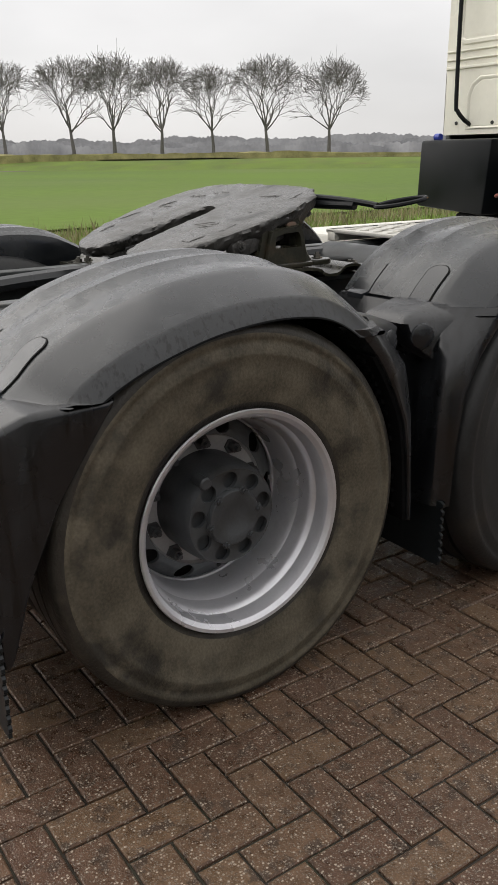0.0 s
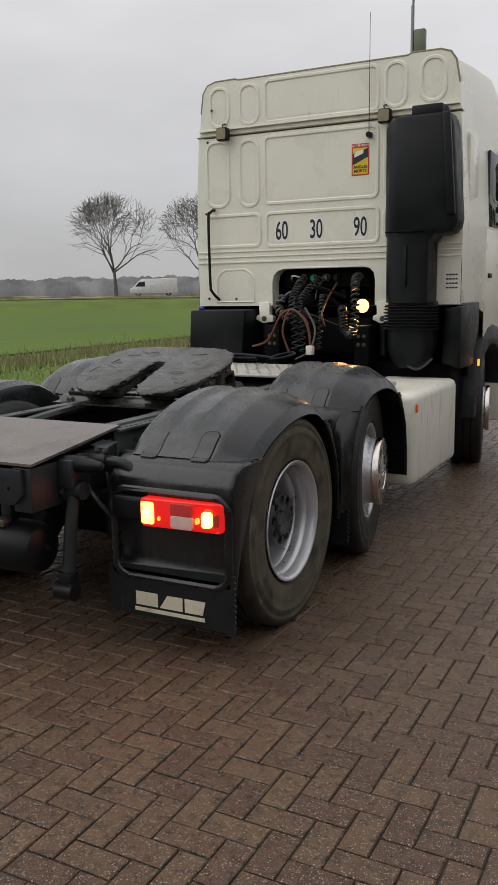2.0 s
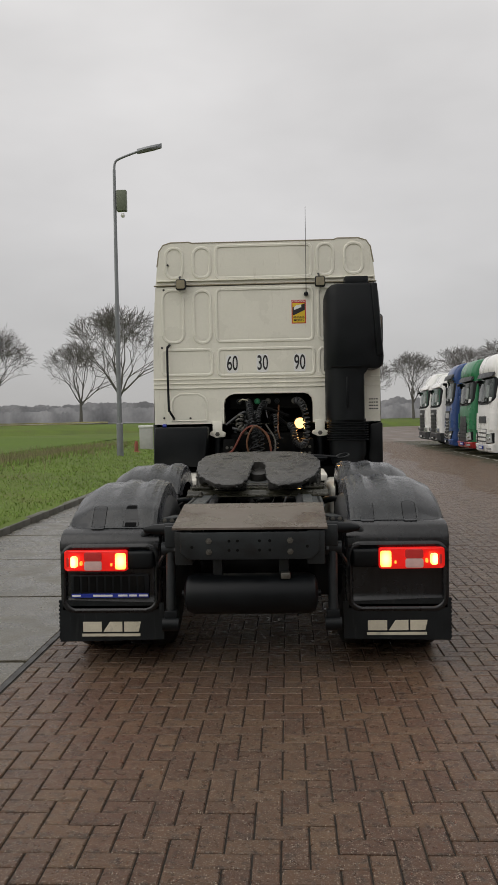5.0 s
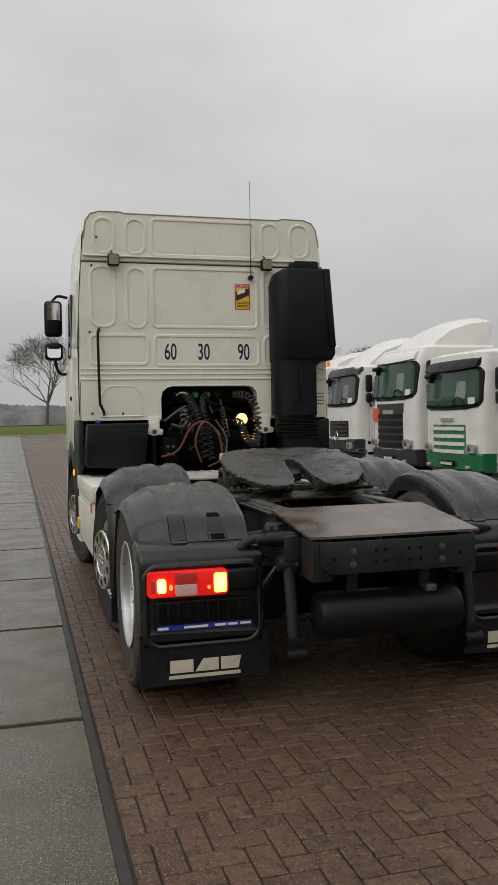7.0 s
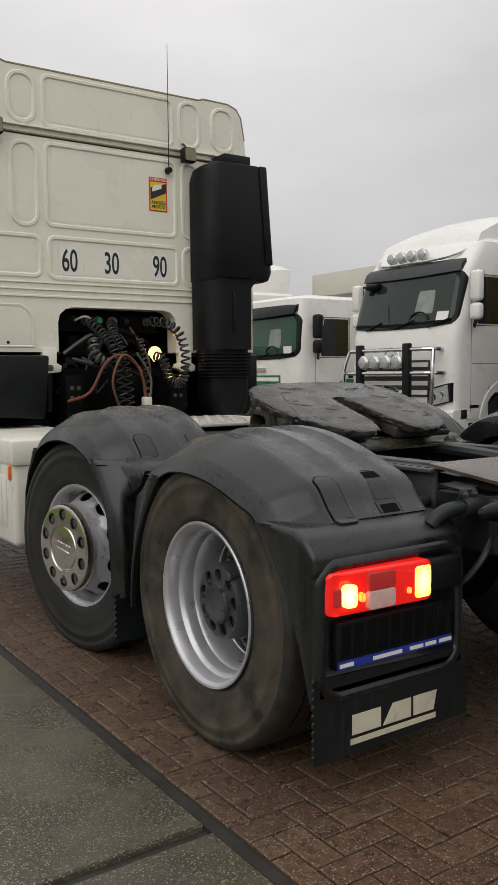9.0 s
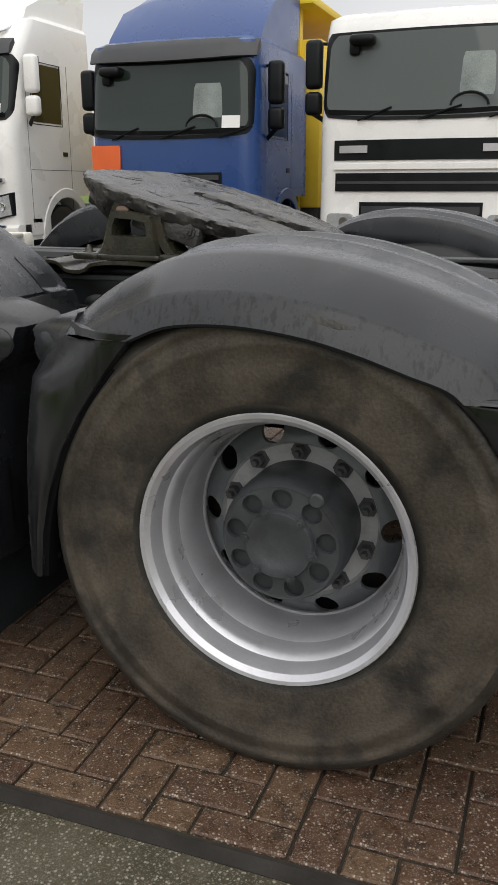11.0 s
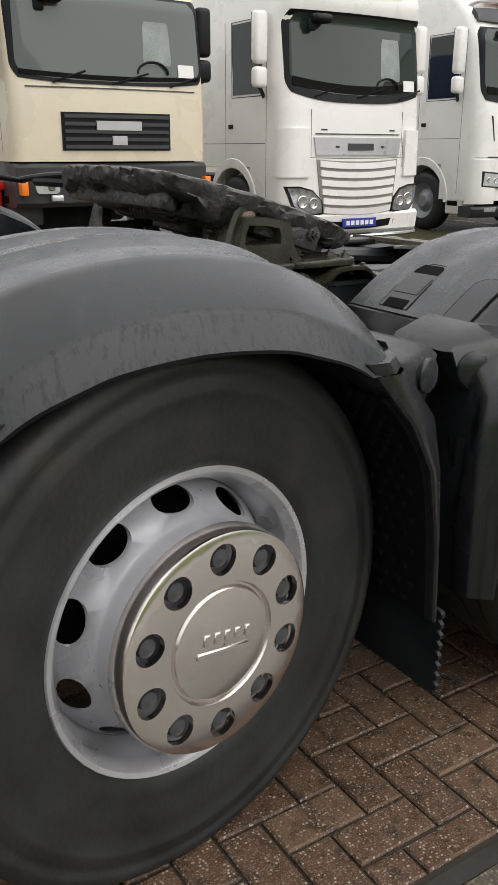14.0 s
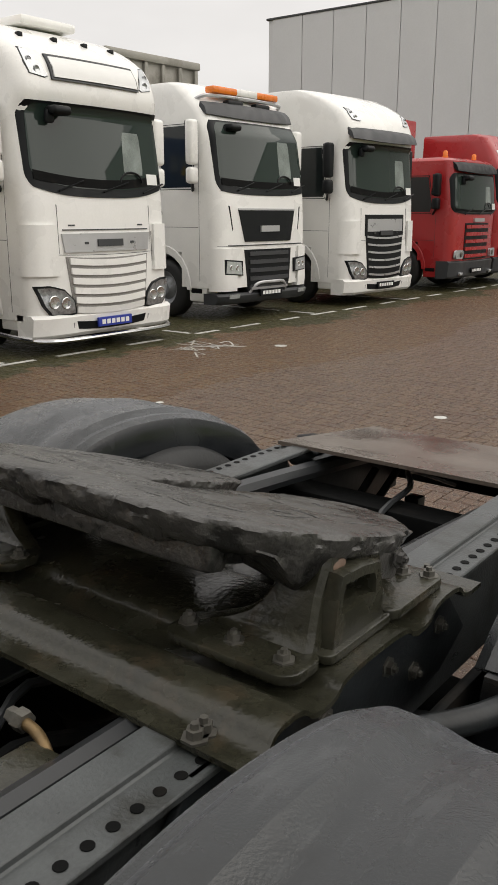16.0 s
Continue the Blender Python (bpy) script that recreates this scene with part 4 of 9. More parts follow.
        for f, y in ((1.0, y0), (1.0, y1 + inset), (0.965, y1 + inset * 0.3), (0.88, y1)):
            rings.append([(cx + (x - cx) * f, y + sweep(x), cz + (z - cz) * f) for x, z in base])
        loft(bm, rings)
        bmesh.ops.recalc_face_normals(bm, faces=bm.faces[:])
    lens_shape(0.790, 1.205, 0.630, 0.762, 0.022, -0.640, -0.716, 0.012)
    lamp = part("tail_lamp", bm, M_RED, g, "red tail lamp cluster, lit", mirror)
    lenses = [("brake_light", 0.800, 0.868, 0.644, 0.746, M_LIT, "glowing yellow-white brake light"), ("small_bulb", 0.886, 0.900, 0.664, 0.684, M_LITSMALL, "small glowing bulb"),
              ("reversing_lens", 0.955, 1.066, 0.638, 0.6955, M_WHITELENS, "pale clear lens"), ("fog_lens", 0.955, 1.066, 0.6965, 0.752, M_REDDIM, "pale red lens")]
    lenses += [("position_light", 1.112, 1.156, 0.656, 0.726, M_LIT, "glowing yellow position light"), ("side_light", 1.080, 1.096, 0.668, 0.696, M_LITSMALL, "small glowing orange side light"),
               ("indicator", 1.166, 1.184, 0.660, 0.718, M_REDDIM, "dim red end lens")]
    for name, x0, x1, z0, z1, mat, lab in lenses:
        bm = B()
        lens_shape(x0, x1, z0, z1, min(0.012, (x1 - x0) * 0.42), -0.700, -0.7178, 0.0015)
        part(name, bm, mat, lamp, lab, mirror)
    bm = B()
    bx(bm, 0.625, 0.80, -0.70, -0.64, 0.640, 0.755, 0.02, 3)
    part("lamp_blank", bm, M_BLACK, g, "", mirror)
    if mirror:
        # number plate carrier with its printed strip
        bm = B()
        bx(bm, 0.66, 1.165, -0.678, -0.652, 0.455, 0.605, 0.006)
        part("plate_carrier", bm, M_BLACK, g, "empty black number plate carrier", mirror)
        for k in range(9):
            bm = B()
            bx(bm, 0.69 + k * 0.052, 0.73 + k * 0.052, -0.681, -0.676, 0.495, 0.595, 0.003, 1)
            part("carrier_rib", bm, M_DARK, g, "", mirror)
        bm = B()
        bx(bm, 0.665, 1.160, -0.683, -0.677, 0.458, 0.484)
        part("printed_strip", bm, M_BLUEBAR, g, "blue strip with white print", mirror)
        for x0, x1 in ((0.668, 0.725), (0.74, 0.79), (0.80, 0.86), (0.895, 1.02), (1.10, 1.155)):
            bm = B()
            bx(bm, x0, x1, -0.685, -0.682, 0.465, 0.477)
            part("print_bar", bm, M_STICKER, g, "", mirror)
    # stay clamped to the frame rail: bent pipe, clamp, folded bracket with bolts
    bm = B()
    tube(bm, arc_pts([(0.50, -0.630, 0.895), (0.58, -0.630, 0.895), (0.635, -0.628, 0.890), (0.675, -0.622, 0.872), (0.70, -0.615, 0.845)], 6), 0.025, 14)
    stay = part("stay_pipe", bm, M_FRAME, g, "grey bent stay pipe", mirror)
    bm = B()
    lathe(bm, ((0.445, 0.0), (0.445, 0.034), (0.452, 0.037), (0.560, 0.037), (0.566, 0.034), (0.566, 0.0)), (0, -0.630, 0.895), "x", 22)
    part("clamp", bm, M_FRAME, stay, "", mirror)
    bm = B()
    prism(bm, rrect(0.490, 0.578, 0.924, 0.958, 0.012, 4), "y", -0.640, -0.628, 0.003, 1)
    prism(bm, ((0.42, -0.475), (0.515, -0.480), (0.570, -0.628), (0.498, -0.630), (0.445, -0.600)), "z", 0.952, 0.959, 0.002, 1)
    part("stay_bracket", bm, M_FRAME, stay, "", mirror)
    for x in (0.512, 0.557):
        bm = B()
        hexbolt(bm, (x, -0.640, 0.941), 0.010, 0.010, "-y")
        part("stay_bolt", bm, M_BOLT, stay, "", mirror)
    # mounting pipes, and an added dark sheet for the black void between the guards
    bm = B()
    tube(bm, arc_pts([(0.42, -0.30, 0.86), (0.50, -0.40, 0.88), (0.60, -0.43, 0.88), (0.90, -0.43, 0.86)], 5), 0.026, 10)
    part("mounting_pipe", bm, M_FRAME, g, "", mirror)
    bm = B()
    tube(bm, arc_pts([(0.44, 0.84, 0.88), (0.52, 0.81, 0.915), (0.60, 0.74, 0.935), (0.68, 0.62, 0.935), (0.72, 0.50, 0.93)], 5), 0.024, 10)
    part("mounting_pipe", bm, M_FRAME, g, "", mirror)
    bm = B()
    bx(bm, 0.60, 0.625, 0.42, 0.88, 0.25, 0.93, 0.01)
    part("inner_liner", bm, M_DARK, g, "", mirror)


P_TOP = [(0.80, 0.985), (0.835, 1.026), (0.90, 1.084), (0.98, 1.130), (1.10, 1.171), (1.29, 1.189)]
P_TOP = P_TOP + [(2 * AXLE_P - a, b) for a, b in P_TOP[-2::-1]]


def middle_guard(mirror):
    bm = B()
    arch(bm, P_TOP, MIDDLE_X, AXLE_P, (0.962, 0.962), 5, lip=0.90, taper=(0.24, 0.24))
    g = part("middle_mudguard", bm, M_GUARD, tractor, "black plastic mudguard over the middle wheel", mirror, 24)
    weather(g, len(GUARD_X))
    for s in (1, -1):
        def q(a, b):
            return (a, b) if s == 1 else (2 * AXLE_P - a, b)
        bm = B()
        leg_shell(bm, [q(*p) for p in ((0.965, 0.988), (0.938, 0.960), (0.900, 0.915), (0.842, 0.850), (0.785, 0.745), (0.758, 0.58), (0.746, 0.39))],
                  [q(*p) for p in ((0.782, 0.978), (0.772, 0.955), (0.758, 0.915), (0.738, 0.845), (0.714, 0.72), (0.703, 0.57), (0.695, 0.39))])
        part("leg", bm, M_GUARD2, g, "black plastic mudguard leg", mirror)
        spray_liner(g, mirror, [q(*p) for p in ((0.912, 0.912), (0.852, 0.846), (0.795, 0.742), (0.768, 0.58), (0.756, 0.395))], s)
        for xx in (1.010, 0.74):
            clip_tab(g, mirror, xx, P_TOP, q(0.905, 0)[0], q(0.805, 0)[0])
    cover_lug(g, mirror, 0.815, 0.650, 0.703, 0.990)
    # small rubber apron with a serrated edge
    bm = B()
    out = [(0.70, 0.40), (0.70, 0.20), (1.235, 0.195)]
    z = 0.205
    while z < 0.39:
        out += [(1.235, z), (1.245, z + 0.006), (1.245, z + 0.016), (1.235, z + 0.022)]
        z += 0.026
    prism(bm, out, "y", 0.712, 0.722)
    part("apron", bm, M_FLAP, g, "serrated rubber apron", mirror)


for flip in (False, True):
    rear_guard(flip)
    middle_guard(flip)

# --- chassis ---
def chassis():
    bm = B()
    prism(bm, ((0.475, 1.0), (0.405, 1.0), (0.403, 1.013), (0.335, 1.013), (0.335, 0.999), (0.39, 0.985), (0.43, 0.985), (0.43, 0.735), (0.34, 0.735), (0.34, 0.72), (0.445, 0.72), (0.445, 0.985), (0.475, 0.985)), "y", -0.40, 5.2, 0.003, 1)
    rail = part("frame_rail", bm, M_RAIL, tractor, "grey painted steel frame rail")
    me = rail.data.copy()
    me.transform(Matrix.Diagonal((-1, 1, 1, 1)))
    me.flip_normals()
    rail2 = new("frame_rail", me)
    rail2.parent = tractor
    tagged(rail2, "grey painted steel frame rail")
    for s, r in ((1, rail), (-1, rail2)):
        # flat dark discs paint the shade inside the flange's punched holes
        for k in range(48):
            bm = B()
            lathe(bm, ((1.0005, 0.0100), (1.0015, 0.0100), (1.0015, 0.0)), (0.449 * s, -0.36 + 0.043 * k, 0), "z", 12)
            part("flange_hole", bm, M_DARK, r)
        bm = B()
        bx(bm, min(s * 0.34, s * 0.445), max(s * 0.34, s * 0.445), -1.02, -0.41, 0.72, 0.92, 0.006)
        part("rail_tail", bm, M_FRAME, r)
        bm = B()
        tube(bm, arc_pts([(s * 0.315, -0.9, 0.90), (s * 0.315, 0.2, 0.985), (s * 0.30, 1.2, 0.98), (s * 0.31, 2.6, 0.99)], 6), 0.030, 8)
        part("cable_run", bm, M_COIL, r)
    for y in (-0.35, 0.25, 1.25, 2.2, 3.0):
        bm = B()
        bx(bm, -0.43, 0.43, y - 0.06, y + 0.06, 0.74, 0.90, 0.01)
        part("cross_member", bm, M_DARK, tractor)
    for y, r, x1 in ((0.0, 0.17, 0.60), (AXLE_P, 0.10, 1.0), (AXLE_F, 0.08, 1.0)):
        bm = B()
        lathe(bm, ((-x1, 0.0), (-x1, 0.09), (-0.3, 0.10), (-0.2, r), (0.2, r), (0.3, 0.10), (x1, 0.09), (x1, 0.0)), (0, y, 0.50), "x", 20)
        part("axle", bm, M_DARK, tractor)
    # unseen bodies added between the rails to darken the ground below
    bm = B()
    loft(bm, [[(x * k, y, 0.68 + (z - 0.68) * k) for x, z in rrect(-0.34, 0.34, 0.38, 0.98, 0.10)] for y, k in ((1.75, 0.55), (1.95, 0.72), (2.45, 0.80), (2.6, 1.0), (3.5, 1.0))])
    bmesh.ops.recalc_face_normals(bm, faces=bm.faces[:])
    part("gearbox", bm, M_DARK, tractor, "dark unseen body added under the cab to block light")
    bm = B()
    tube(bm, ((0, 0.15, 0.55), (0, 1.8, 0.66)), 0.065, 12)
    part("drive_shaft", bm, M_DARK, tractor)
    for s in (1, -1):
        for y in (-0.36, 0.45, 0.98):
            bm = B()
            lathe(bm, ((0.42, 0.0), (0.42, 0.10), (0.47, 0.135), (0.60, 0.14), (0.68, 0.12), (0.72, 0.12), (0.72, 0.0)), (s * 0.50, y, 0), "z", 20)
            part("air_spring", bm, M_BLACK, tractor, "black rubber air spring")
    # hoses and small machinery between the rails
    rng = random.Random(5)
    for k in range(22):
        x = rng.uniform(-0.28, 0.28)
        y0 = rng.uniform(-0.85, 1.8)
        bm = B()
        pts = [(x + rng.uniform(-0.06, 0.06), y0 + i * 0.18, 0.86 + rng.uniform(-0.06, 0.10)) for i in range(6)]
        tube(bm, arc_pts(pts, 4), rng.choice((0.010, 0.014, 0.020)), 6)
        part("chassis_hose", bm, rng.choice((M_COIL, M_COIL, M_DARK, M_DARK)), tractor)
    for y, x, r in ((1.55, -0.12, 0.13), (1.95, 0.12, 0.12)):
        bm = B()
        lathe(bm, ((-0.24, 0.0), (-0.24, r * 0.7), (-0.20, r), (0.20, r), (0.24, r * 0.7), (0.24, 0.0)), (x, y, 0.90), "x", 24)
        part("air_reservoir", bm, M_FRAME, tractor, "grey painted air reservoir")
    for k in range(9):
        bm = B()
        x, y = rng.uniform(-0.3, 0.3), rng.uniform(1.15, 2.5)
        bx(bm, x - 0.05, x + 0.05, y - 0.06, y + 0.06, 0.86, 0.97 + rng.uniform(0, 0.05), 0.012)
        part("valve_block", bm, rng.choice((M_DARK, M_FRAME, M_CAST)), tractor)
    # brass elbow and fittings on the air lines ahead of the coupling
    bm = B()
    tube(bm, arc_pts([(-0.140, 1.150, 0.998), (-0.178, 1.156, 1.000), (-0.212, 1.161, 0.998), (-0.246, 1.172, 0.985), (-0.250, 1.172, 0.955)], 5), 0.0095, 10)
    part("brass_elbow", bm, M_BRASS, tractor, "brass pipe elbow")
    bm = B()
    lathe(bm, ((-0.012, 0.0), (-0.012, 0.017), (-0.008, 0.019), (0.010, 0.019), (0.014, 0.014), (0.03, 0.013), (0.03, 0.0)), (-0.165, 1.154, 1.0), "x", 6)
    part("elbow_nut", bm, M_BOLT, tractor)
    for x, y, z in ((-0.245, 1.215, 0.945), (-0.10, 1.30, 0.93)):
        bm = B()
        prism(bm, rrect(x - 0.045, x + 0.045, y - 0.035, y + 0.035, 0.012), "z", z - 0.06, z + 0.02, 0.006)
        part("valve_block", bm, M_FRAME, tractor)
        bm = B()
        hexbolt(bm, (x, y, z + 0.02), 0.013, 0.014)
        part("valve_bolt", bm, M_BOLT, tractor)
    bm = B()
    tube(bm, arc_pts([(-0.28, 1.16, 0.93), (-0.33, 1.10, 0.94), (-0.36, 1.02, 0.95), (-0.36, 0.9, 0.95)], 5), 0.012, 7)
    part("corrugated_hose", bm, M_COIL, tractor)
    # tail: sloping deck, end plate, air tank, struts
    bm = B()
    loft(bm, [[(x, -1.03, z) for x, z in ((-0.46, 0.930), (0.46, 0.930), (0.46, 0.942), (-0.46, 0.942))], [(x, -0.38, z) for x, z in ((-0.46, 1.008), (0.46, 1.008), (0.46, 1.020), (-0.46, 1.020))]])
    bmesh.ops.recalc_face_normals(bm, faces=bm.faces[:])
    part("deck_plate", bm, M_DECK, tractor, "worn brownish steel deck plate with rust patches")
    bm = B()
    prism(bm, ((-0.41, 0.915), (-0.41, 0.80), (-0.36, 0.755), (0.36, 0.755), (0.41, 0.80), (0.41, 0.915)), "y", -1.045, -1.02, 0.004)
    end = part("end_plate", bm, M_FRAME, tractor, "grey end plate with bolt holes")
    for x, z in ((-0.24, 0.865), (-0.24, 0.80), (0.24, 0.865), (0.24, 0.80)):
        bm = B()
        hexbolt(bm, (x, -1.045, z), 0.012, 0.012, "-y")
        part("end_bolt", bm, M_BOLT, end)
    # holes drawn as dark discs on the solid plate, their shade painted
    for x, z in ((-0.12, 0.865), (-0.07, 0.865), (0.06, 0.865), (0.12, 0.865), (-0.12, 0.81), (-0.07, 0.81), (0.06, 0.81), (0.12, 0.81), (-0.34, 0.83), (0.34, 0.83)):
        bm = B()
        lathe(bm, ((-1.0465, 0.009), (-1.0455, 0.009), (-1.0455, 0.0)), (x, 0, z), "y", 10)
        part("end_hole", bm, M_DARK, end)
    bm = B()
    lathe(bm, ((-0.425, 0.0), (-0.42, 0.02), (-0.405, 0.02), (-0.40, 0.07), (-0.385, 0.105), (-0.35, 0.122), (0.35, 0.122), (0.385, 0.105), (0.40, 0.07), (0.405, 0.02), (0.42, 0.02), (0.425, 0.0)), (0, -0.90, 0.525), "x", 32)
    tank = part("air_tank", bm, M_BLACK, tractor, "dark grey cylindrical air tank across the tail")
    for x in (-0.20, 0.20):
        bm = B()
        bx(bm, x - 0.03, x + 0.03, -0.93, -0.87, 0.64, 0.74, 0.008)
        part("tank_bracket", bm, M_FRAME, tank)
    bm = B()
    bx(bm, 0.18, 0.24, -0.99, -0.93, 0.625, 0.665, 0.01)
    part("drain_valve", bm, M_BOLT, tank)
    for s in (1, -1):
        mir = s == -1
        bm = B()
        tube(bm, ((0.50, -0.80, 0.80), (0.497, -0.84, 0.60), (0.495, -0.87, 0.36)), 0.030, 12)
        strut = part("strut", bm, M_FRAME, tractor, "grey steel underride strut", mir)
        bm = B()
        prism(bm, ((-0.72, 0.94), (-0.86, 0.78), (-0.83, 0.74), (-0.76, 0.74), (-0.62, 0.92)), "x", 0.455, 0.475, 0.004)
        part("strut_plate", bm, M_FRAME, strut, "", mir)
        bm = B()
        lathe(bm, ((-0.055, 0.0), (-0.055, 0.04), (0.055, 0.04), (0.055, 0.0)), (0.50, -0.80, 0.785), "x", 14)
        part("strut_joint", bm, M_FRAME, strut, "", mir)
        bm = B()
        lathe(bm, ((-0.05, 0.0), (-0.05, 0.042), (0.05, 0.042), (0.05, 0.0)), (0.495, -0.885, 0.335), "x", 16)
        bx(bm, 0.455, 0.535, -0.90, -0.84, 0.34, 0.42, 0.008)
        part("roller", bm, M_BLACK, strut, "", mir)
        bm = B()
        lathe(bm, ((0.43, 0.0), (0.43, 0.040), (0.53, 0.040), (0.54, 0.034), (0.60, 0.032), (0.66, 0.018), (0.672, 0.0)), (0, -0.80, 0.905), "x", 16)
        part("buffer", bm, M_BLACK, tractor, "black tapered buffer", mir)
        bm = B()
        bx(bm, 0.447, 0.53, -0.85, -0.72, 0.80, 0.93, 0.006)
        part("tail_bracket", bm, M_FRAME, tractor, "", mir)
        bm = B()
        tube(bm, arc_pts([(0.44, -0.7, 0.86), (0.55, -0.72, 0.74), (0.60, -0.66, 0.64), (0.52, -0.55, 0.66), (0.45, -0.5, 0.80)], 6), 0.011, 6)
        part("tail_cable", bm, M_COIL, tractor, "", mir)


chassis()


# --- fifth wheel ---
def fifth_wheel():
    tilt = Matrix.Translation((0, 0.62, 1.218)) @ Matrix.Rotation(radians(16.5), 4, "X")
    half = [(0.0, 0.075), (0.042, 0.058), (0.058, 0.0), (0.066, -0.18), (0.078, -0.29), (0.115, -0.372), (0.165, -0.408), (0.235, -0.412), (0.33, -0.36), (0.43, -0.22), (0.475, -0.05), (0.475, 0.11), (0.43, 0.235), (0.33, 0.310), (0.17, 0.332)]
    outline = half + [(-x, y) for x, y in half[:0:-1]]
    fine = []
    k = len(outline)
    for i in range(k):
        a, b = Vector(outline[i]), Vector(outline[(i + 1) % k])
        m = max(1, int((b - a).length / 0.010))
        fine += [a + (b - a) * j / m for j in range(m)]
    bm = B()
    def ring(z, grow, amp):
        out = []
        for p in fine:
            q = Vector((p.x, p.y, 0))
            c = Vector((0.26 if p.x > 0 else -0.26, -0.03, 0))
            d = (q - c)
            j = (noise.noise(Vector((p.x * 30, p.y * 30, z * 70))) * 0.7 + noise.noise(Vector((p.x * 85, p.y * 85, z * 170))) * 0.32) * amp
            hang = 0.085 * max(0.0, noise.noise(Vector((p.x * 9 + 3, p.y * 9, 1.7))) - 0.05) * max(0.0, min(1.0, (-0.034 - z) / 0.016)) if p.y > 0.0 or abs(p.x) > 0.4 else 0.0
            out.append(q + d.normalized() * (grow + j) + Vector((0, 0, z + j * 0.6 - hang)))
        return out
    top = ring(0.0, -0.010, 0.003)
    rows = loft(bm, [ring(-0.054, -0.034, 0.030), ring(-0.047, -0.014, 0.022), ring(-0.038, -0.006, 0.016), ring(-0.029, 0.000, 0.016), ring(-0.019, 0.003, 0.018), ring(-0.011, 0.006, 0.017), ring(-0.004, 0.003, 0.008), top], cap=False)
    for row in (rows[0], rows[-1]):
        # two halves, met along the line from the throat's tip to the front edge
        mid = next(i for i in range(1, len(fine)) if fine[i].x <= 0.0)
        for loop in (row[:mid + 1], [row[0]] + row[mid:]):
            for tri in geometry.tessellate_polygon([[Vector((v.co.x, v.co.y, 0)) for v in loop]]):
                if len(set(tri)) == 3:
                    bm.faces.new([loop[i] for i in tri])
    bmesh.ops.recalc_face_normals(bm, faces=bm.faces[:])
    bm.transform(tilt)
    fw = part("fifth_wheel", bm, M_GREASE, tractor, "greasy dark cast-iron fifth wheel coupling, tilted back", angle=50)
    # flakes of old grease dragged over the plate
    rng = random.Random(17)
    for k in range(22):
        x, y = rng.choice((-1, 1)) * rng.uniform(0.12, 0.40), rng.uniform(-0.27, 0.24)
        ln, wd, turn = rng.uniform(0.025, 0.075), rng.uniform(0.004, 0.010), rng.uniform(-0.5, 0.5) + (math.pi / 2 if abs(x) > 0.33 else 0.0)
        rim = []
        for i in range(12):
            a = 2 * math.pi * i / 12
            u, v = ln * math.cos(a) * rng.uniform(0.75, 1.1), wd * math.sin(a) * rng.uniform(0.5, 1.3)
            rim.append((x + u * math.cos(turn) - v * math.sin(turn), y + u * math.sin(turn) + v * math.cos(turn)))
        bm = B()
        loft(bm, [[(x + (a - x) * s, y + (b - y) * s, h) for a, b in rim] for s, h in ((1.0, -0.004), (1.0, 0.0008), (0.6, 0.0026), (0.15, 0.0020))])
        bmesh.ops.recalc_face_normals(bm, faces=bm.faces[:])
        bm.transform(tilt)
        part("grease_flake", bm, M_GREASE, fw)
    # skirt ribs below the plate
    for x0, x1, y0, y1, d in ((-0.455, -0.40, -0.16, 0.06, 0.10), (0.40, 0.455, -0.16, 0.06, 0.10), (-0.34, 0.34, 0.23, 0.28, 0.10), (-0.30, -0.08, -0.30, 0.2, 0.10), (0.08, 0.30, -0.30, 0.2, 0.10)):
        bm = B()
        bx(bm, x0, x1, y0, y1, -0.035 - d * 0.6, -0.035, 0.012)
        bm.transform(tilt)
        part("plate_rib", bm, M_GREASE, fw)
    # kingpin lock seen in the throat, side bolts
    bm = B()
    lathe(bm, ((-0.12, 0.0), (-0.12, 0.085), (-0.062, 0.085), (-0.058, 0.05), (-0.058, 0.0)), (0, 0.03, 0), "z", 20)
    bm.transform(tilt)
    part("lock_jaw", bm, M_GREASE, fw)
    for s in (1, -1):
        for yy in (-0.13,):
            bm = B()
            hexbolt(bm, (s * 0.462, yy, -0.05), 0.013, 0.014, "x" if s > 0 else "-x")
            bm.transform(tilt)
            part("plate_bolt", bm, M_GREASE, fw)
    # release handle and spring
    bm = B()
    tube(bm, arc_pts([(0.28, 0.89, 1.275), (0.42, 0.915, 1.272), (0.56, 0.94, 1.262), (0.645, 0.955, 1.252)], 5), 0.011, 8)
    part("handle_rod", bm, M_BLACK, fw, "black release rod")
    bm = B()
    tube(bm, [Vector((0.685, 1.025, 1.262)) + Vector((0.042, 0.078, 0.014)) * math.cos(a) + Vector((0.034, -0.018, -0.004)) * math.sin(a) for a in [2 * math.pi * k / 20 for k in range(21)]], 0.008, 8)
    part("handle_loop", bm, M_BLACK, fw, "black wire loop of the release handle")
    bm = B()
    tube(bm, ((0.28, 0.885, 1.250), (0.44, 0.915, 1.250), (0.55, 0.935, 1.250)), 0.016, 8)
    part("release_handle", bm, M_BLACK, fw, "black release handle with a loop")
    bm = B()
    tube(bm, [(-0.20 + 0.26 * i / 90, 0.80 + 0.024 * math.cos(i * 0.75), 1.185 + 0.024 * math.sin(i * 0.75)) for i in range(91)], 0.007, 6)
    part("lock_spring", bm, M_GREASE, fw)
    # pedestals
    for s in (1, -1):
        mir = s == -1
        bm = B()
        # front web flaring into its foot
        web = []
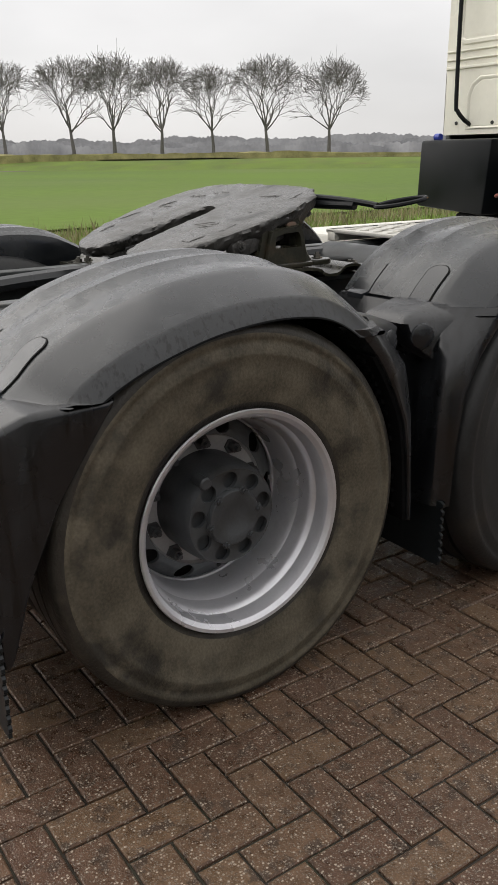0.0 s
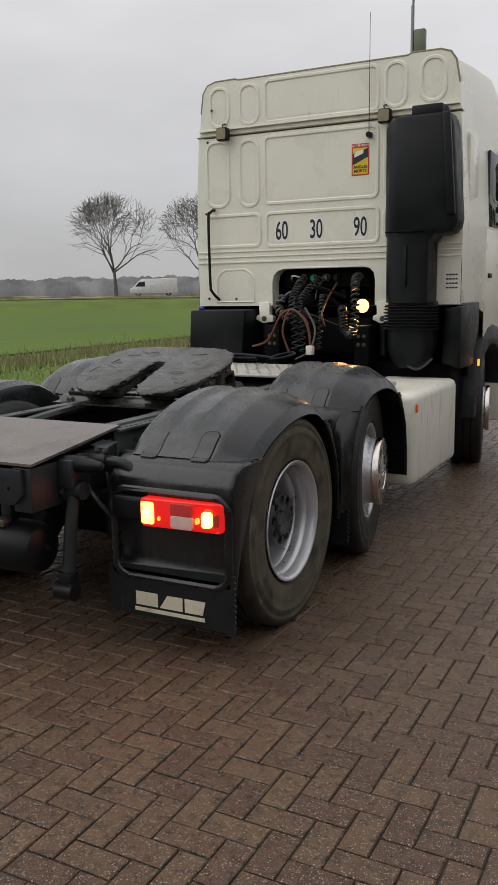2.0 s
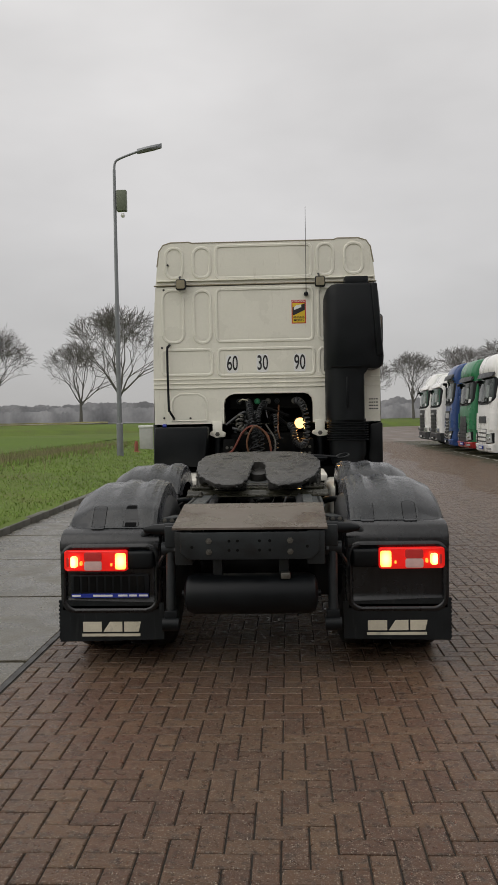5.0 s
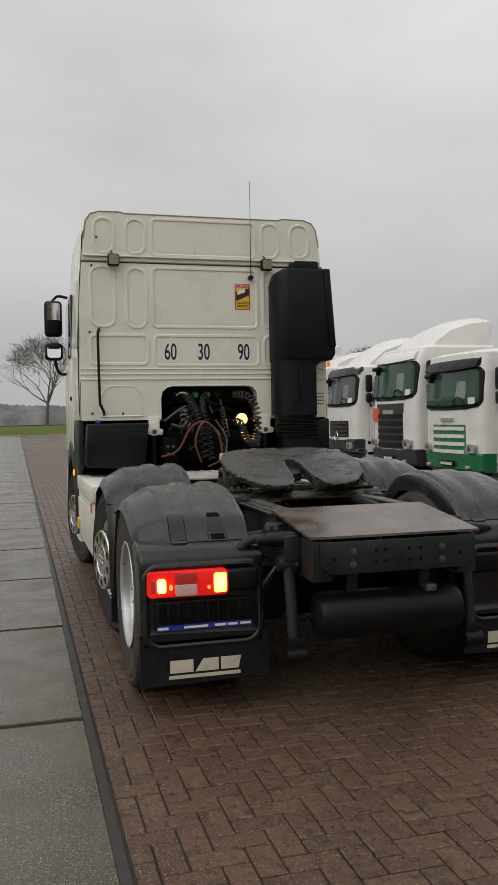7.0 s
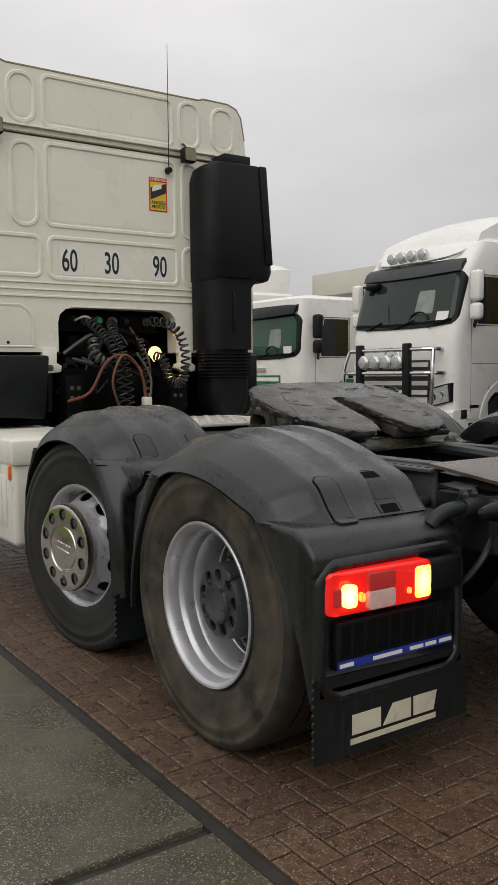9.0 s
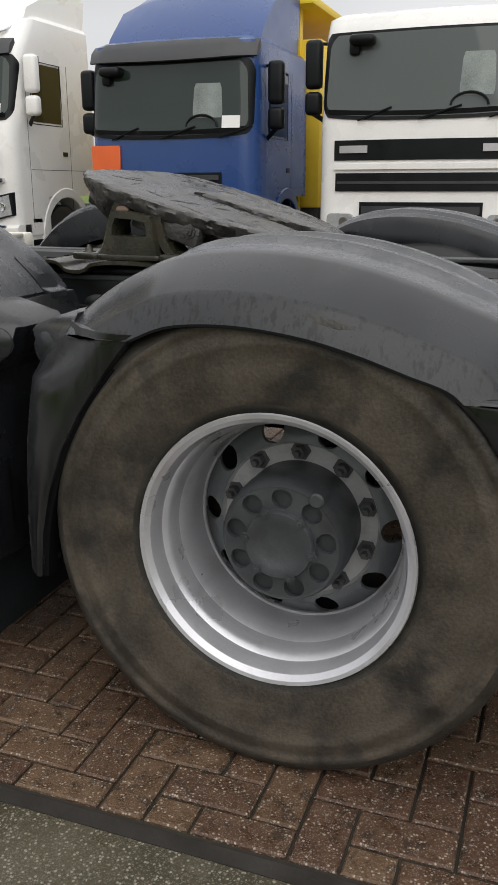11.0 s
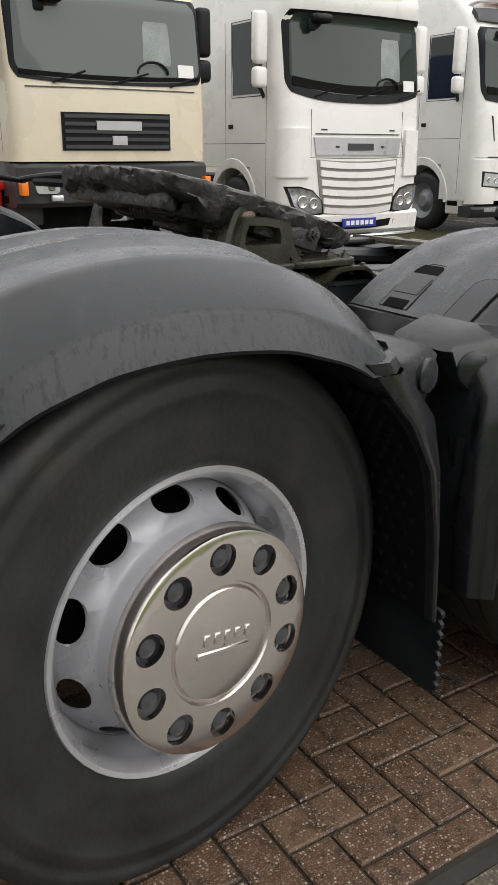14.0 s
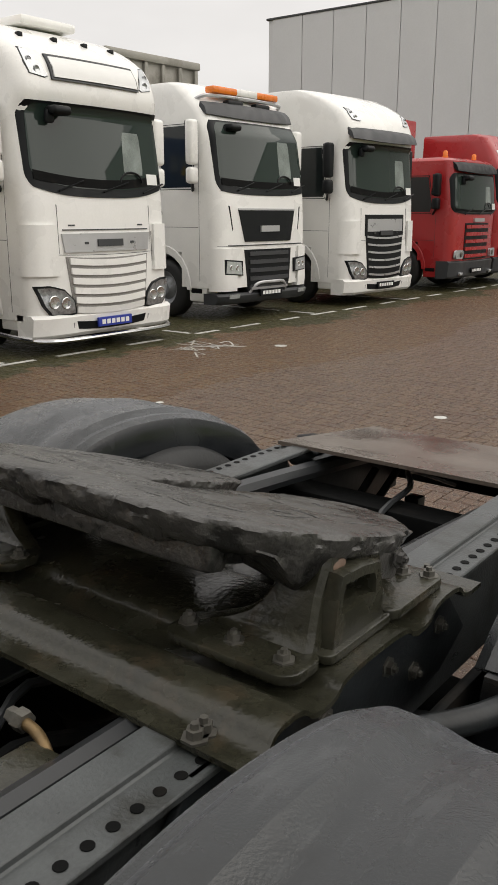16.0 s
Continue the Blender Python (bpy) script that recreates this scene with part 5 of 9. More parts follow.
        for z, xi, xo, yf in ((1.058, 0.232, 0.470, 0.824), (1.070, 0.262, 0.468, 0.812), (1.082, 0.295, 0.466, 0.804), (1.098, 0.325, 0.464, 0.797), (1.120, 0.350, 0.463, 0.790), (1.150, 0.368, 0.463, 0.782), (1.180, 0.376, 0.464, 0.770), (1.215, 0.372, 0.466, 0.755)):
            web.append([(xi, yf - 0.006, z), (xi + 0.008, yf, z), (xo - 0.010, yf, z), (xo, yf - 0.010, z), (xo, yf - 0.034, z), (xi, yf - 0.034, z)])
        loft(bm, web)
        # rear web
        loft(bm, [[(0.36, ya, z), (0.47, ya, z), (0.47, ya + 0.03, z), (0.36, ya + 0.03, z)] for z, ya in ((1.058, 0.545), (1.08, 0.565), (1.11, 0.582), (1.15, 0.592), (1.19, 0.598))])
        rim = lambda pts, x: [(x, y, z) for y, z in pts]
        o_ = ((0.600, 1.056), (0.778, 1.056), (0.772, 1.10), (0.766, 1.14), (0.752, 1.190), (0.68, 1.186), (0.620, 1.175), (0.606, 1.11))
        i_ = ((0.640, 1.118), (0.744, 1.118), (0.744, 1.13), (0.740, 1.150), (0.732, 1.166), (0.68, 1.163), (0.645, 1.155), (0.640, 1.14))
        rr_ = [rim(o_, 0.420), rim(o_, 0.478), rim([(a + (0.69 - a) * 0.06, b + (1.12 - b) * 0.06) for a, b in o_], 0.488), rim([(a + (0.69 - a) * -0.08, b + (1.14 - b) * -0.08) for a, b in i_], 0.488), rim(i_, 0.478), rim(i_, 0.420)]
        loft(bm, rr_ + rr_[:1], cap=False)
        weld(bm)
        prism(bm, rrect(0.212, 0.490, 0.792, 0.898, 0.035, 5), "z", 1.0465, 1.066, 0.005)
        prism(bm, rrect(0.375, 0.500, 0.585, 0.800, 0.02, 4), "z", 1.0470, 1.064, 0.004)
        prism(bm, rrect(0.34, 0.508, 0.385, 0.60, 0.03, 5), "z", 1.0475, 1.068, 0.005)
        bm2 = B()
        bx(bm2, 0.375, 0.468, 0.700, 0.745, 1.180, 1.204, 0.010, 2)
        part("bearing_block", bm2, M_BLOCK, fw, "brown rubber bearing block", mir)
        ped = part("pedestal", bm, M_CAST, fw, "cast pedestal bracket, rust-stained", mir)
        for x, y in ((0.236, 0.845), (0.341, 0.850), (0.445, 0.852), (0.433, 0.430), (0.482, 0.412), (0.37, 0.50)):
            bm = B()
            hexbolt(bm, (x, y, 1.066), 0.0125, 0.014)
            part("pedestal_bolt", bm, M_BOLT, ped, "", mir)
    # corrugated mounting plate
    bm = B()
    prof = [(0.26, 1.012), (0.34, 1.012), (0.365, 1.047), (0.47, 1.047), (0.495, 1.018), (0.56, 1.018), (0.585, 1.047), (0.80, 1.047), (0.825, 1.018), (0.89, 1.018), (0.915, 1.047), (0.985, 1.047), (1.010, 1.018), (1.062, 1.018)]
    for _ in range(2):
        prof = prof[:1] + [q for a, b in zip(prof, prof[1:]) for q in ((a[0] * 0.75 + b[0] * 0.25, a[1] * 0.75 + b[1] * 0.25), (a[0] * 0.25 + b[0] * 0.75, a[1] * 0.25 + b[1] * 0.75))] + prof[-1:]
    prof = prof + [(y, z - 0.010) for y, z in prof[::-1]]
    prism(bm, prof, "x", -0.53, 0.53, 0.0)
    plate = part("mounting_plate", bm, M_CAST, fw, "corrugated steel mounting plate with oily dirt")
    for s in (1, -1):
        for y, z in ((0.30, 1.012), (0.34, 1.012), (1.025, 1.018), (1.045, 1.018)):
            bm = B()
            hexbolt(bm, (s * 0.425, y, z), 0.014, 0.018)
            part("plate_bolt", bm, M_BOLT, plate)
        bm = B()
        prism(bm, ((0.18, 0.86), (0.30, 1.0), (1.10, 1.0), (1.22, 0.86), (1.1, 0.80), (0.3, 0.80)), "x", s * 0.452, s * 0.468, 0.004)
        side = part("side_plate", bm, M_FRAME, plate)
        for k in range(8):
            bm = B()
            hexbolt(bm, (s * 0.468, 0.32 + 0.11 * k, 0.92 - 0.06 * (k % 2)), 0.014, 0.014, "x" if s > 0 else "-x")
            part("side_bolt", bm, M_BOLT, side)


fifth_wheel()

# --- tanks and steps between the axles ---
def side_tanks():
    bm = B()
    bx(bm, 0.62, 1.245, 1.99, 3.20, 0.26, 0.935, 0.06, 4)
    t = part("fuel_tank", bm, M_TANK, tractor, "white painted fuel tank with rain streaks")
    bm = B()
    lathe(bm, ((0.93, 0.0), (0.93, 0.055), (0.965, 0.055), (0.97, 0.06), (0.99, 0.06), (0.99, 0.0)), (0.98, 2.20, 0), "z", 20)
    part("filler_cap", bm, M_RIM, t, "round metal filler cap")
    bm = B()
    bx(bm, 1.243, 1.255, 2.02, 2.05, 0.80, 0.86, 0.004)
    part("side_marker", bm, M_AMBER, t, "small amber side marker")
    bm = B()
    bx(bm, -1.245, -0.62, 1.99, 3.55, 0.40, 0.99, 0.035, 3)
    t = part("battery_box", bm, M_TANK, tractor, "off-white plastic side box with a lid")
    bm = B()
    bx(bm, -1.255, -0.60, 1.97, 3.57, 0.86, 1.005, 0.02)
    part("box_lid", bm, M_TANK, t)
    for y0 in (2.10, 2.62, 3.12):
        bm = B()
        bx(bm, -1.252, -1.235, y0, y0 + 0.40, 0.50, 0.80, 0.008)
        part("box_panel", bm, M_TANK, t)
    bm = B()
    bx(bm, -1.256, -1.240, 2.02, 2.05, 0.78, 0.86, 0.004)
    part("side_marker", bm, M_AMBER, t, "small amber side marker")
    bm = B()
    bx(bm, -1.27, -1.248, 3.32, 3.46, 0.50, 0.60, 0.006)
    part("yellow_cover", bm, M_YELLOW, t, "yellow plastic cover")
    # walkway behind the cab
    bm = B()
    bx(bm, -0.60, 0.52, 1.75, 2.62, 1.040, 1.060, 0.006)
    s = part("walkway", bm, M_TREAD, tractor, "pale perforated steel walkway")
    for i in range(22):
        for j in range(10):
            if (i + j) % 2 == 0:
                bm = B()
                x, y = -0.55 + i * 0.048, 1.80 + j * 0.085
                bx(bm, x - 0.013, x + 0.013, y - 0.025, y + 0.025, 1.058, 1.0655, 0.004, 1)
                part("tread_stud", bm, M_TREAD, s)
    for s_ in (1, -1):
        bm = B()
        bx(bm, s_ * 0.56 - 0.03, s_ * 0.56 + 0.03, 1.75, 2.62, 1.00, 1.06, 0.008)
        part("walkway_edge", bm, M_TANK, s)


side_tanks()
# --- cab of the tractor, seen from behind ---
CAB_Y = 3.24


def slab_ring(x0, x1, z0, z1, r, y):
    return [(x, y, z) for x, z in rrect(x0, x1, z0, z1, r, 5)]


def cab():
    # lower body with the opening for the couplings, then the upper body; drawn as outlines carried forward
    bm = B()
    op = [(-0.46, 1.53), (-0.46, 1.74), (-0.445, 1.80), (-0.40, 1.84), (-0.35, 1.852), (0.42, 1.852), (0.465, 1.84), (0.50, 1.80), (0.51, 1.74), (0.51, 1.53)]
    body = [(-1.225, 1.53)] + op + [(1.24, 1.53), (1.245, 1.56), (1.245, 2.0), (1.235, 2.6), (1.205, 3.03), (-1.19, 3.03), (-1.22, 2.6), (-1.23, 2.0), (-1.23, 1.56)]
    rows = loft(bm, [[(x, y, z) for x, z in body] for y in (CAB_Y, CAB_Y + 0.14)], cap=False)
    foot = [(-1.225, 1.53)] + op + [(1.24, 1.53)]
    for (x0, z0), (x1, z1) in zip(foot, foot[1:]):
        if x1 > x0:
            bm.faces.new([bm.verts.new((x, CAB_Y, z)) for x, z in ((x0, z0), (x1, z1), (x1, 1.90), (x0, 1.90))])
    bm.faces.new([bm.verts.new((x, CAB_Y, z)) for x, z in ((-1.23, 1.90), (1.245, 1.90), (1.245, 2.0), (1.235, 2.6), (1.205, 3.03), (-1.19, 3.03), (-1.22, 2.6), (-1.23, 2.0))])
    upper = [(-1.19, 3.05), (-1.17, 3.25), (-1.145, 3.42), (-1.10, 3.485), (-1.02, 3.51), (-0.82, 3.512), (-0.78, 3.50), (0.76, 3.50), (0.80, 3.515), (1.03, 3.512), (1.11, 3.485), (1.155, 3.42), (1.185, 3.25), (1.205, 3.05)]
    rows = loft(bm, [[(x, y, z) for x, z in upper] for y in (CAB_Y + 0.015, CAB_Y + 0.12)], cap=False)
    bm.faces.new(rows[0])
    bmesh.ops.recalc_face_normals(bm, faces=bm.faces[:])
    c = part("cab", bm, M_CAB, tractor, "cream painted steel cab rear wall with embossed panels", angle=30)
    # shell going forward: sections from the rear wall to the windscreen
    bm = B()
    def sec(y, w, top, shoulder, low, rake=0.0):
        prof = [(w - 0.01, low), (w, low + 0.1), (w, 2.3), (w - 0.03, 2.9), (w - 0.045, 3.04), (w - 0.06, shoulder), (w - 0.11, top - 0.06), (w - 0.22, top)]
        return [(x, y, z) for x, z in prof] + [(-x, y, z) for x, z in prof[::-1]]
    rows = loft(bm, [sec(CAB_Y + 0.10, 1.24, 3.51, 3.30, 1.53), sec(3.9, 1.245, 3.56, 3.34, 1.50), sec(4.6, 1.245, 3.60, 3.36, 1.30), sec(5.0, 1.235, 3.52, 3.30, 1.0), sec(5.30, 1.21, 3.30, 3.15, 0.95), sec(5.42, 1.17, 2.98, 2.9, 0.95), sec(5.52, 1.12, 2.10, 2.05, 0.95)], cap=False)
    bm.faces.new(rows[-1])
    bmesh.ops.recalc_face_normals(bm, faces=bm.faces[:])
    part("cab_shell", bm, M_CAB, c, "cream painted cab body", angle=30)
    # embossed rear panels
    pads = ((-1.06, -0.90, 3.14, 3.44), (-0.76, -0.60, 3.14, 3.44), (-0.51, 0.50, 3.13, 3.45), (0.59, 0.74, 3.14, 3.45), (0.89, 1.06, 3.15, 3.45), (-1.10, -0.90, 2.44, 2.98), (-0.76, -0.60, 2.43, 2.97),
            (-0.51, 0.51, 2.44, 2.98), (0.60, 0.70, 2.44, 2.98), (-1.11, -0.59, 2.08, 2.33), (-0.50, 0.52, 2.07, 2.33), (0.60, 0.70, 2.07, 2.33))
    for x0, x1, z0, z1 in pads:
        bm = B()
        r = min(0.075, (x1 - x0) * 0.45) if z1 - z0 > 0.26 and x1 - x0 < 0.3 else 0.035
        y0 = CAB_Y + (0.015 if z0 > 3.05 else 0.0)
        rings = [slab_ring(x0 - d, x1 + d, z0 - d, z1 + d, r + d, y0 + h) for d, h in ((0.030, 0.0), (0.022, -0.010), (0.004, -0.010), (-0.006, 0.0015), (-0.02, 0.0015))]
        loft(bm, rings, cap=False)
        bm.faces.new([bm.verts.new(p) for p in slab_ring(x0 + 0.02, x1 - 0.02, z0 + 0.02, z1 - 0.02, max(0.012, r - 0.02), y0 - 0.0015)])
        bmesh.ops.recalc_face_normals(bm, faces=bm.faces[:])
        part("embossed_panel", bm, M_CAB, c)
    # arched recess low on the near side
    bm = B()
    out = [(-1.03, 1.57), (-0.65, 1.57), (-0.65, 1.76), (-0.68, 1.82), (-0.74, 1.855), (-0.94, 1.855), (-1.00, 1.82), (-1.03, 1.76)]
    loft(bm, [[(-0.84 + (x + 0.84) * k, CAB_Y + h, 1.69 + (z - 1.69) * k) for x, z in out] for k, h in ((1.08, 0.0), (1.04, -0.008), (1.0, -0.008), (0.93, 0.0), (0.9, -0.002))], cap=False)
    bm.faces.new([bm.verts.new((-0.84 + (x + 0.84) * 0.9, CAB_Y - 0.002, 1.69 + (z - 1.69) * 0.9)) for x, z in out])
    bmesh.ops.recalc_face_normals(bm, faces=bm.faces[:])
    part("embossed_panel", bm, M_CAB, c)
    # seams
    for z, x0, x1, mat, h in ((3.045, -1.205, 1.215, M_CABLINE, 0.012), (1.925, -1.225, 1.24, M_CAB, 0.016), (1.972, -1.225, 1.24, M_CAB, 0.010), (2.02, -1.225, 1.24, M_CAB, 0.010), (3.095, -1.18, 1.19, M_CAB, 0.012)):
        bm = B()
        bx(bm, x0, x1, CAB_Y - 0.012, CAB_Y + 0.03, z - h / 2, z + h / 2, 0.003, 1)
        part("seam_strip", bm, mat, c)
    bm = B()
    bx(bm, -0.36, 0.40, CAB_Y - 0.006, CAB_Y + 0.05, 1.852, 1.868, 0.004, 1)
    part("opening_lip", bm, M_CAB, c)
    # roof edge line
    bm = B()
    tube(bm, [(x, CAB_Y + 0.02, z + 0.004) for x, z in upper[1:-1]], 0.009, 6)
    part("roof_edge", bm, M_CABLINE, c)
    # door, side windows and mirrors on both sides
    for s in (1, -1):
        mir = s == -1
        bm = B()
        prism(bm, ((4.10, 1.20), (4.10, 2.18), (5.30, 2.18), (5.36, 1.9), (5.36, 1.20)), "x", 1.238, 1.250, 0.006)
        door = part("door", bm, M_CAB, c, "cream cab door", mir)
        bm = B()
        prism(bm, ((4.18, 2.20), (4.18, 2.86), (5.02, 2.84), (5.30, 2.20)), "x", 1.222, 1.246, 0.006)
        part("side_window", bm, M_GLASS, door, "dark side window", mir)
        bm = B()
        bx(bm, 1.245, 1.265, 4.2, 4.32, 1.75, 1.79, 0.006)
        part("door_handle", bm, M_BLACK, door, "", mir)
        bm = B()
        prism(bm, rrect(3.45, 3.78, 2.25, 2.92, 0.05), "x", 1.205, 1.238, 0.006)
        part("side_panel", bm, M_CAB, c, "", mir)
        # step well, sill and wing over the front wheel
        bm = B()
        pts = [(AXLE_F + 0.60 * math.cos(a), WHEEL_Z + 0.62 * math.sin(a)) for a in [math.pi * k / 12 for k in range(13)]]
        pts2 = [(AXLE_F + 0.72 * math.cos(a), WHEEL_Z + 0.80 * math.sin(a)) for a in [math.pi * k / 12 for k in range(13)]]
        prism(bm, pts + pts2[::-1], "x", 1.0, 1.262, 0.012)
        part("front_wing", bm, M_FRAME, c, "grey wheel arch", mir)
        bm = B()
        bx(bm, 1.262, 1.276, 3.83, 3.86, 0.98, 1.04, 0.004)
        part("side_marker", bm, M_LITAMBER, c, "lit amber side marker", mir)
        bm = B()
        bx(bm, 0.95, 1.245, 5.02, 5.52, 0.32, 1.0, 0.03)
        part("step_box", bm, M_CAB, c, "", mir)
        bm = B()
        tube(bm, arc_pts([(1.22, 5.08, 2.95), (1.33, 5.10, 2.97), (1.40, 5.10, 2.90)], 4), 0.016, 8)
        part("upper_mirror_arm", bm, M_BLACK, c, "", mir)
        bm = B()
        tube(bm, arc_pts([(1.22, 5.08, 2.08), (1.31, 5.10, 2.08), (1.36, 5.10, 2.16), (1.37, 5.10, 2.28)], 4), 0.018, 8)
        arm = part("mirror_arm", bm, M_BLACK, c, "", mir)
        for name, z0, z1 in (("main_mirror", 2.50, 2.91), ("wide_mirror", 2.23, 2.43)):
            bm = B()
            bx(bm, 1.285, 1.485, 5.02, 5.14, z0, z1, 0.045, 4)
            hous = part(name, bm, M_BLACK, arm, "black mirror housing", mir)
            bm = B()
            prism(bm, rrect(1.31, 1.46, z0 + 0.03, z1 - 0.03, 0.03), "y", 5.013, 5.018)
            bmesh.ops.rotate(bm, verts=bm.verts[:], cent=(1.385, 5.0, (z0 + z1) / 2), matrix=Matrix.Rotation(radians(22 if name == "main_mirror" else -13), 3, "X"))
            part(name + "_glass", bm, M_MIRROR, arm, "mirror glass", mir)
    # windscreen
    bm = B()
    loft(bm, [[(x, y + 0.012, z) for x, y, z in ((-1.05, 5.49, 2.15), (1.05, 5.49, 2.15), (1.08, 5.42, 2.85), (-1.08, 5.42, 2.85))], [(x, y + 0.02, z) for x, y, z in ((-1.05, 5.49, 2.15), (1.05, 5.49, 2.15), (1.08, 5.42, 2.85), (-1.08, 5.42, 2.85))]])
    bmesh.ops.recalc_face_normals(bm, faces=bm.faces[:])
    part("windscreen", bm, M_GLASS, c)
    # hinges and brackets at the foot of the rear wall
    for x in (-0.535, 0.585):
        bm = B()
        prism(bm, ((x - 0.055, 1.56), (x + 0.055, 1.56), (x + 0.05, 1.45), (x + 0.09, 1.43), (x + 0.08, 1.385), (x - 0.02, 1.375), (x - 0.09, 1.41), (x - 0.08, 1.44), (x - 0.05, 1.45)), "y", CAB_Y - 0.02, CAB_Y + 0.05, 0.006)
        br = part("cab_bracket", bm, M_CAB, c, "cream painted bracket")
        bm = B()
        hexbolt(bm, (x, CAB_Y - 0.02, 1.415), 0.016, 0.012, "-y")
        part("bracket_bolt", bm, M_BOLT, br)
        bm = B()
        tube(bm, ((x, CAB_Y + 0.03, 1.42), (x, CAB_Y + 0.02, 1.10)), 0.035, 10)
        part("cab_damper", bm, M_BLACK, br)
    # work lamps on the roof seam, aerial, grab rods
    for x in (-0.90, 0.605):
        bm = B()
        bx(bm, x - 0.055, x + 0.055, CAB_Y - 0.11, CAB_Y - 0.03, 2.985, 3.10, 0.02, 3)
        l = part("work_lamp", bm, M_BLACK, c, "small black work lamp, unlit")
        bm = B()
        prism(bm, rrect(x - 0.045, x + 0.045, 2.997, 3.088, 0.015), "y", CAB_Y - 0.114, CAB_Y - 0.108)
        part("lamp_glass", bm, M_CABLINE, l)
        bm = B()
        tube(bm, arc_pts([(x, CAB_Y - 0.06, 3.09), (x - 0.02, CAB_Y - 0.04, 3.13), (x - 0.01, CAB_Y, 3.14)], 4), 0.008, 6)
        part("lamp_cable", bm, M_COIL, l)
    bm = B()
    tube(bm, ((0.455, CAB_Y - 0.03, 2.92), (0.458, CAB_Y - 0.03, 3.86)), [0.004, 0.002], 6)
    aerial = part("aerial", bm, M_BLACK, c, "thin black aerial")
    bm = B()
    lathe(bm, ((-0.05, 0.0), (-0.05, 0.022), (-0.01, 0.026), (0.0, 0.0)), (0.455, CAB_Y, 2.92), "y", 12)
    part("aerial_foot", bm, M_BLACK, c)
    bm = B()
    tube(bm, arc_pts([(-1.045, CAB_Y + 0.01, 2.40), (-1.045, CAB_Y - 0.035, 2.395), (-1.052, CAB_Y - 0.07, 2.37), (-1.062, CAB_Y - 0.085, 2.31), (-1.056, CAB_Y - 0.085, 1.74), (-1.045, CAB_Y - 0.08, 1.67), (-1.02, CAB_Y - 0.05, 1.62), (-1.012, CAB_Y - 0.02, 1.60), (-1.012, CAB_Y + 0.01, 1.585)], 4), 0.013, 8)
    part("grab_rod", bm, M_BLACK, c, "black grab rod")
    for x, z in ((-1.10, 3.0), (-1.13, 2.37), (-1.12, 1.60), (-0.83, 1.595), (-1.05, 3.27)):
        bm = B()
        lathe(bm, ((-0.006, 0.0), (-0.006, 0.010), (0.0, 0.012), (0.004, 0.0)), (x, CAB_Y - 0.002, z), "y", 10)
        part("plug", bm, M_INK, c)
    # stickers
    for x, txt in ((-0.36, "60"), (-0.03, "30"), (0.375, "90")):
        bm = B()
        prism(bm, rrect(x - 0.066, x + 0.066, 2.085, 2.28, 0.03), "y", CAB_Y - 0.0035, CAB_Y)
        st = part("speed_sticker", bm, M_STICKER, c, "white speed sticker with black figures")
        letters("speed_figure", txt, 0.222, M_INK, st, pose(x, CAB_Y - 0.005, 2.18, 90, 0, 0), "black figures", 0.56, 0.012)
    bm = B()
    bx(bm, 0.295, 0.450, CAB_Y - 0.004, CAB_Y, 2.605, 2.86)
    st = part("warning_sticker", bm, M_REDP, c, "red and yellow blind-spot warning sticker")
    bm = B()
    bx(bm, 0.305, 0.440, CAB_Y - 0.0055, CAB_Y - 0.003, 2.615, 2.825)
    part("yellow_field", bm, M_YELLOW, st)
    letters("sticker_word", "ATTENTION", 0.026, M_STICKER, st, pose(0.3725, CAB_Y - 0.006, 2.843, 90, 0, 0))
    letters("sticker_word", "ANGLES", 0.034, M_INK, st, pose(0.3725, CAB_Y - 0.0075, 2.672, 90, 0, 0))
    letters("sticker_word", "MORTS", 0.034, M_INK, st, pose(0.3725, CAB_Y - 0.0075, 2.640, 90, 0, 0))
    for pts, mat in ((((0.306, 2.69), (0.306, 2.78), (0.439, 2.82), (0.439, 2.75)), M_INK), (((0.32, 2.75), (0.40, 2.78), (0.40, 2.81), (0.345, 2.80), (0.32, 2.78)), M_STICKER)):
        bm = B()
        prism(bm, pts, "y", CAB_Y - (0.0075 if mat is M_INK else 0.009), CAB_Y - 0.005)
        part("sticker_drawing", bm, mat, st)
    bm = B()
    for i in range(4):
        for j in range(4):
            bx(bm, 1.12 + 0.025 * i, 1.138 + 0.025 * i, CAB_Y - 0.003, CAB_Y, 1.66 + 0.035 * j, 1.672 + 0.035 * j)
    tagged(part("stencil_marks", bm, M_FRAME, c), "small grey stencil marks", kind="stuff")
    return c


cab()


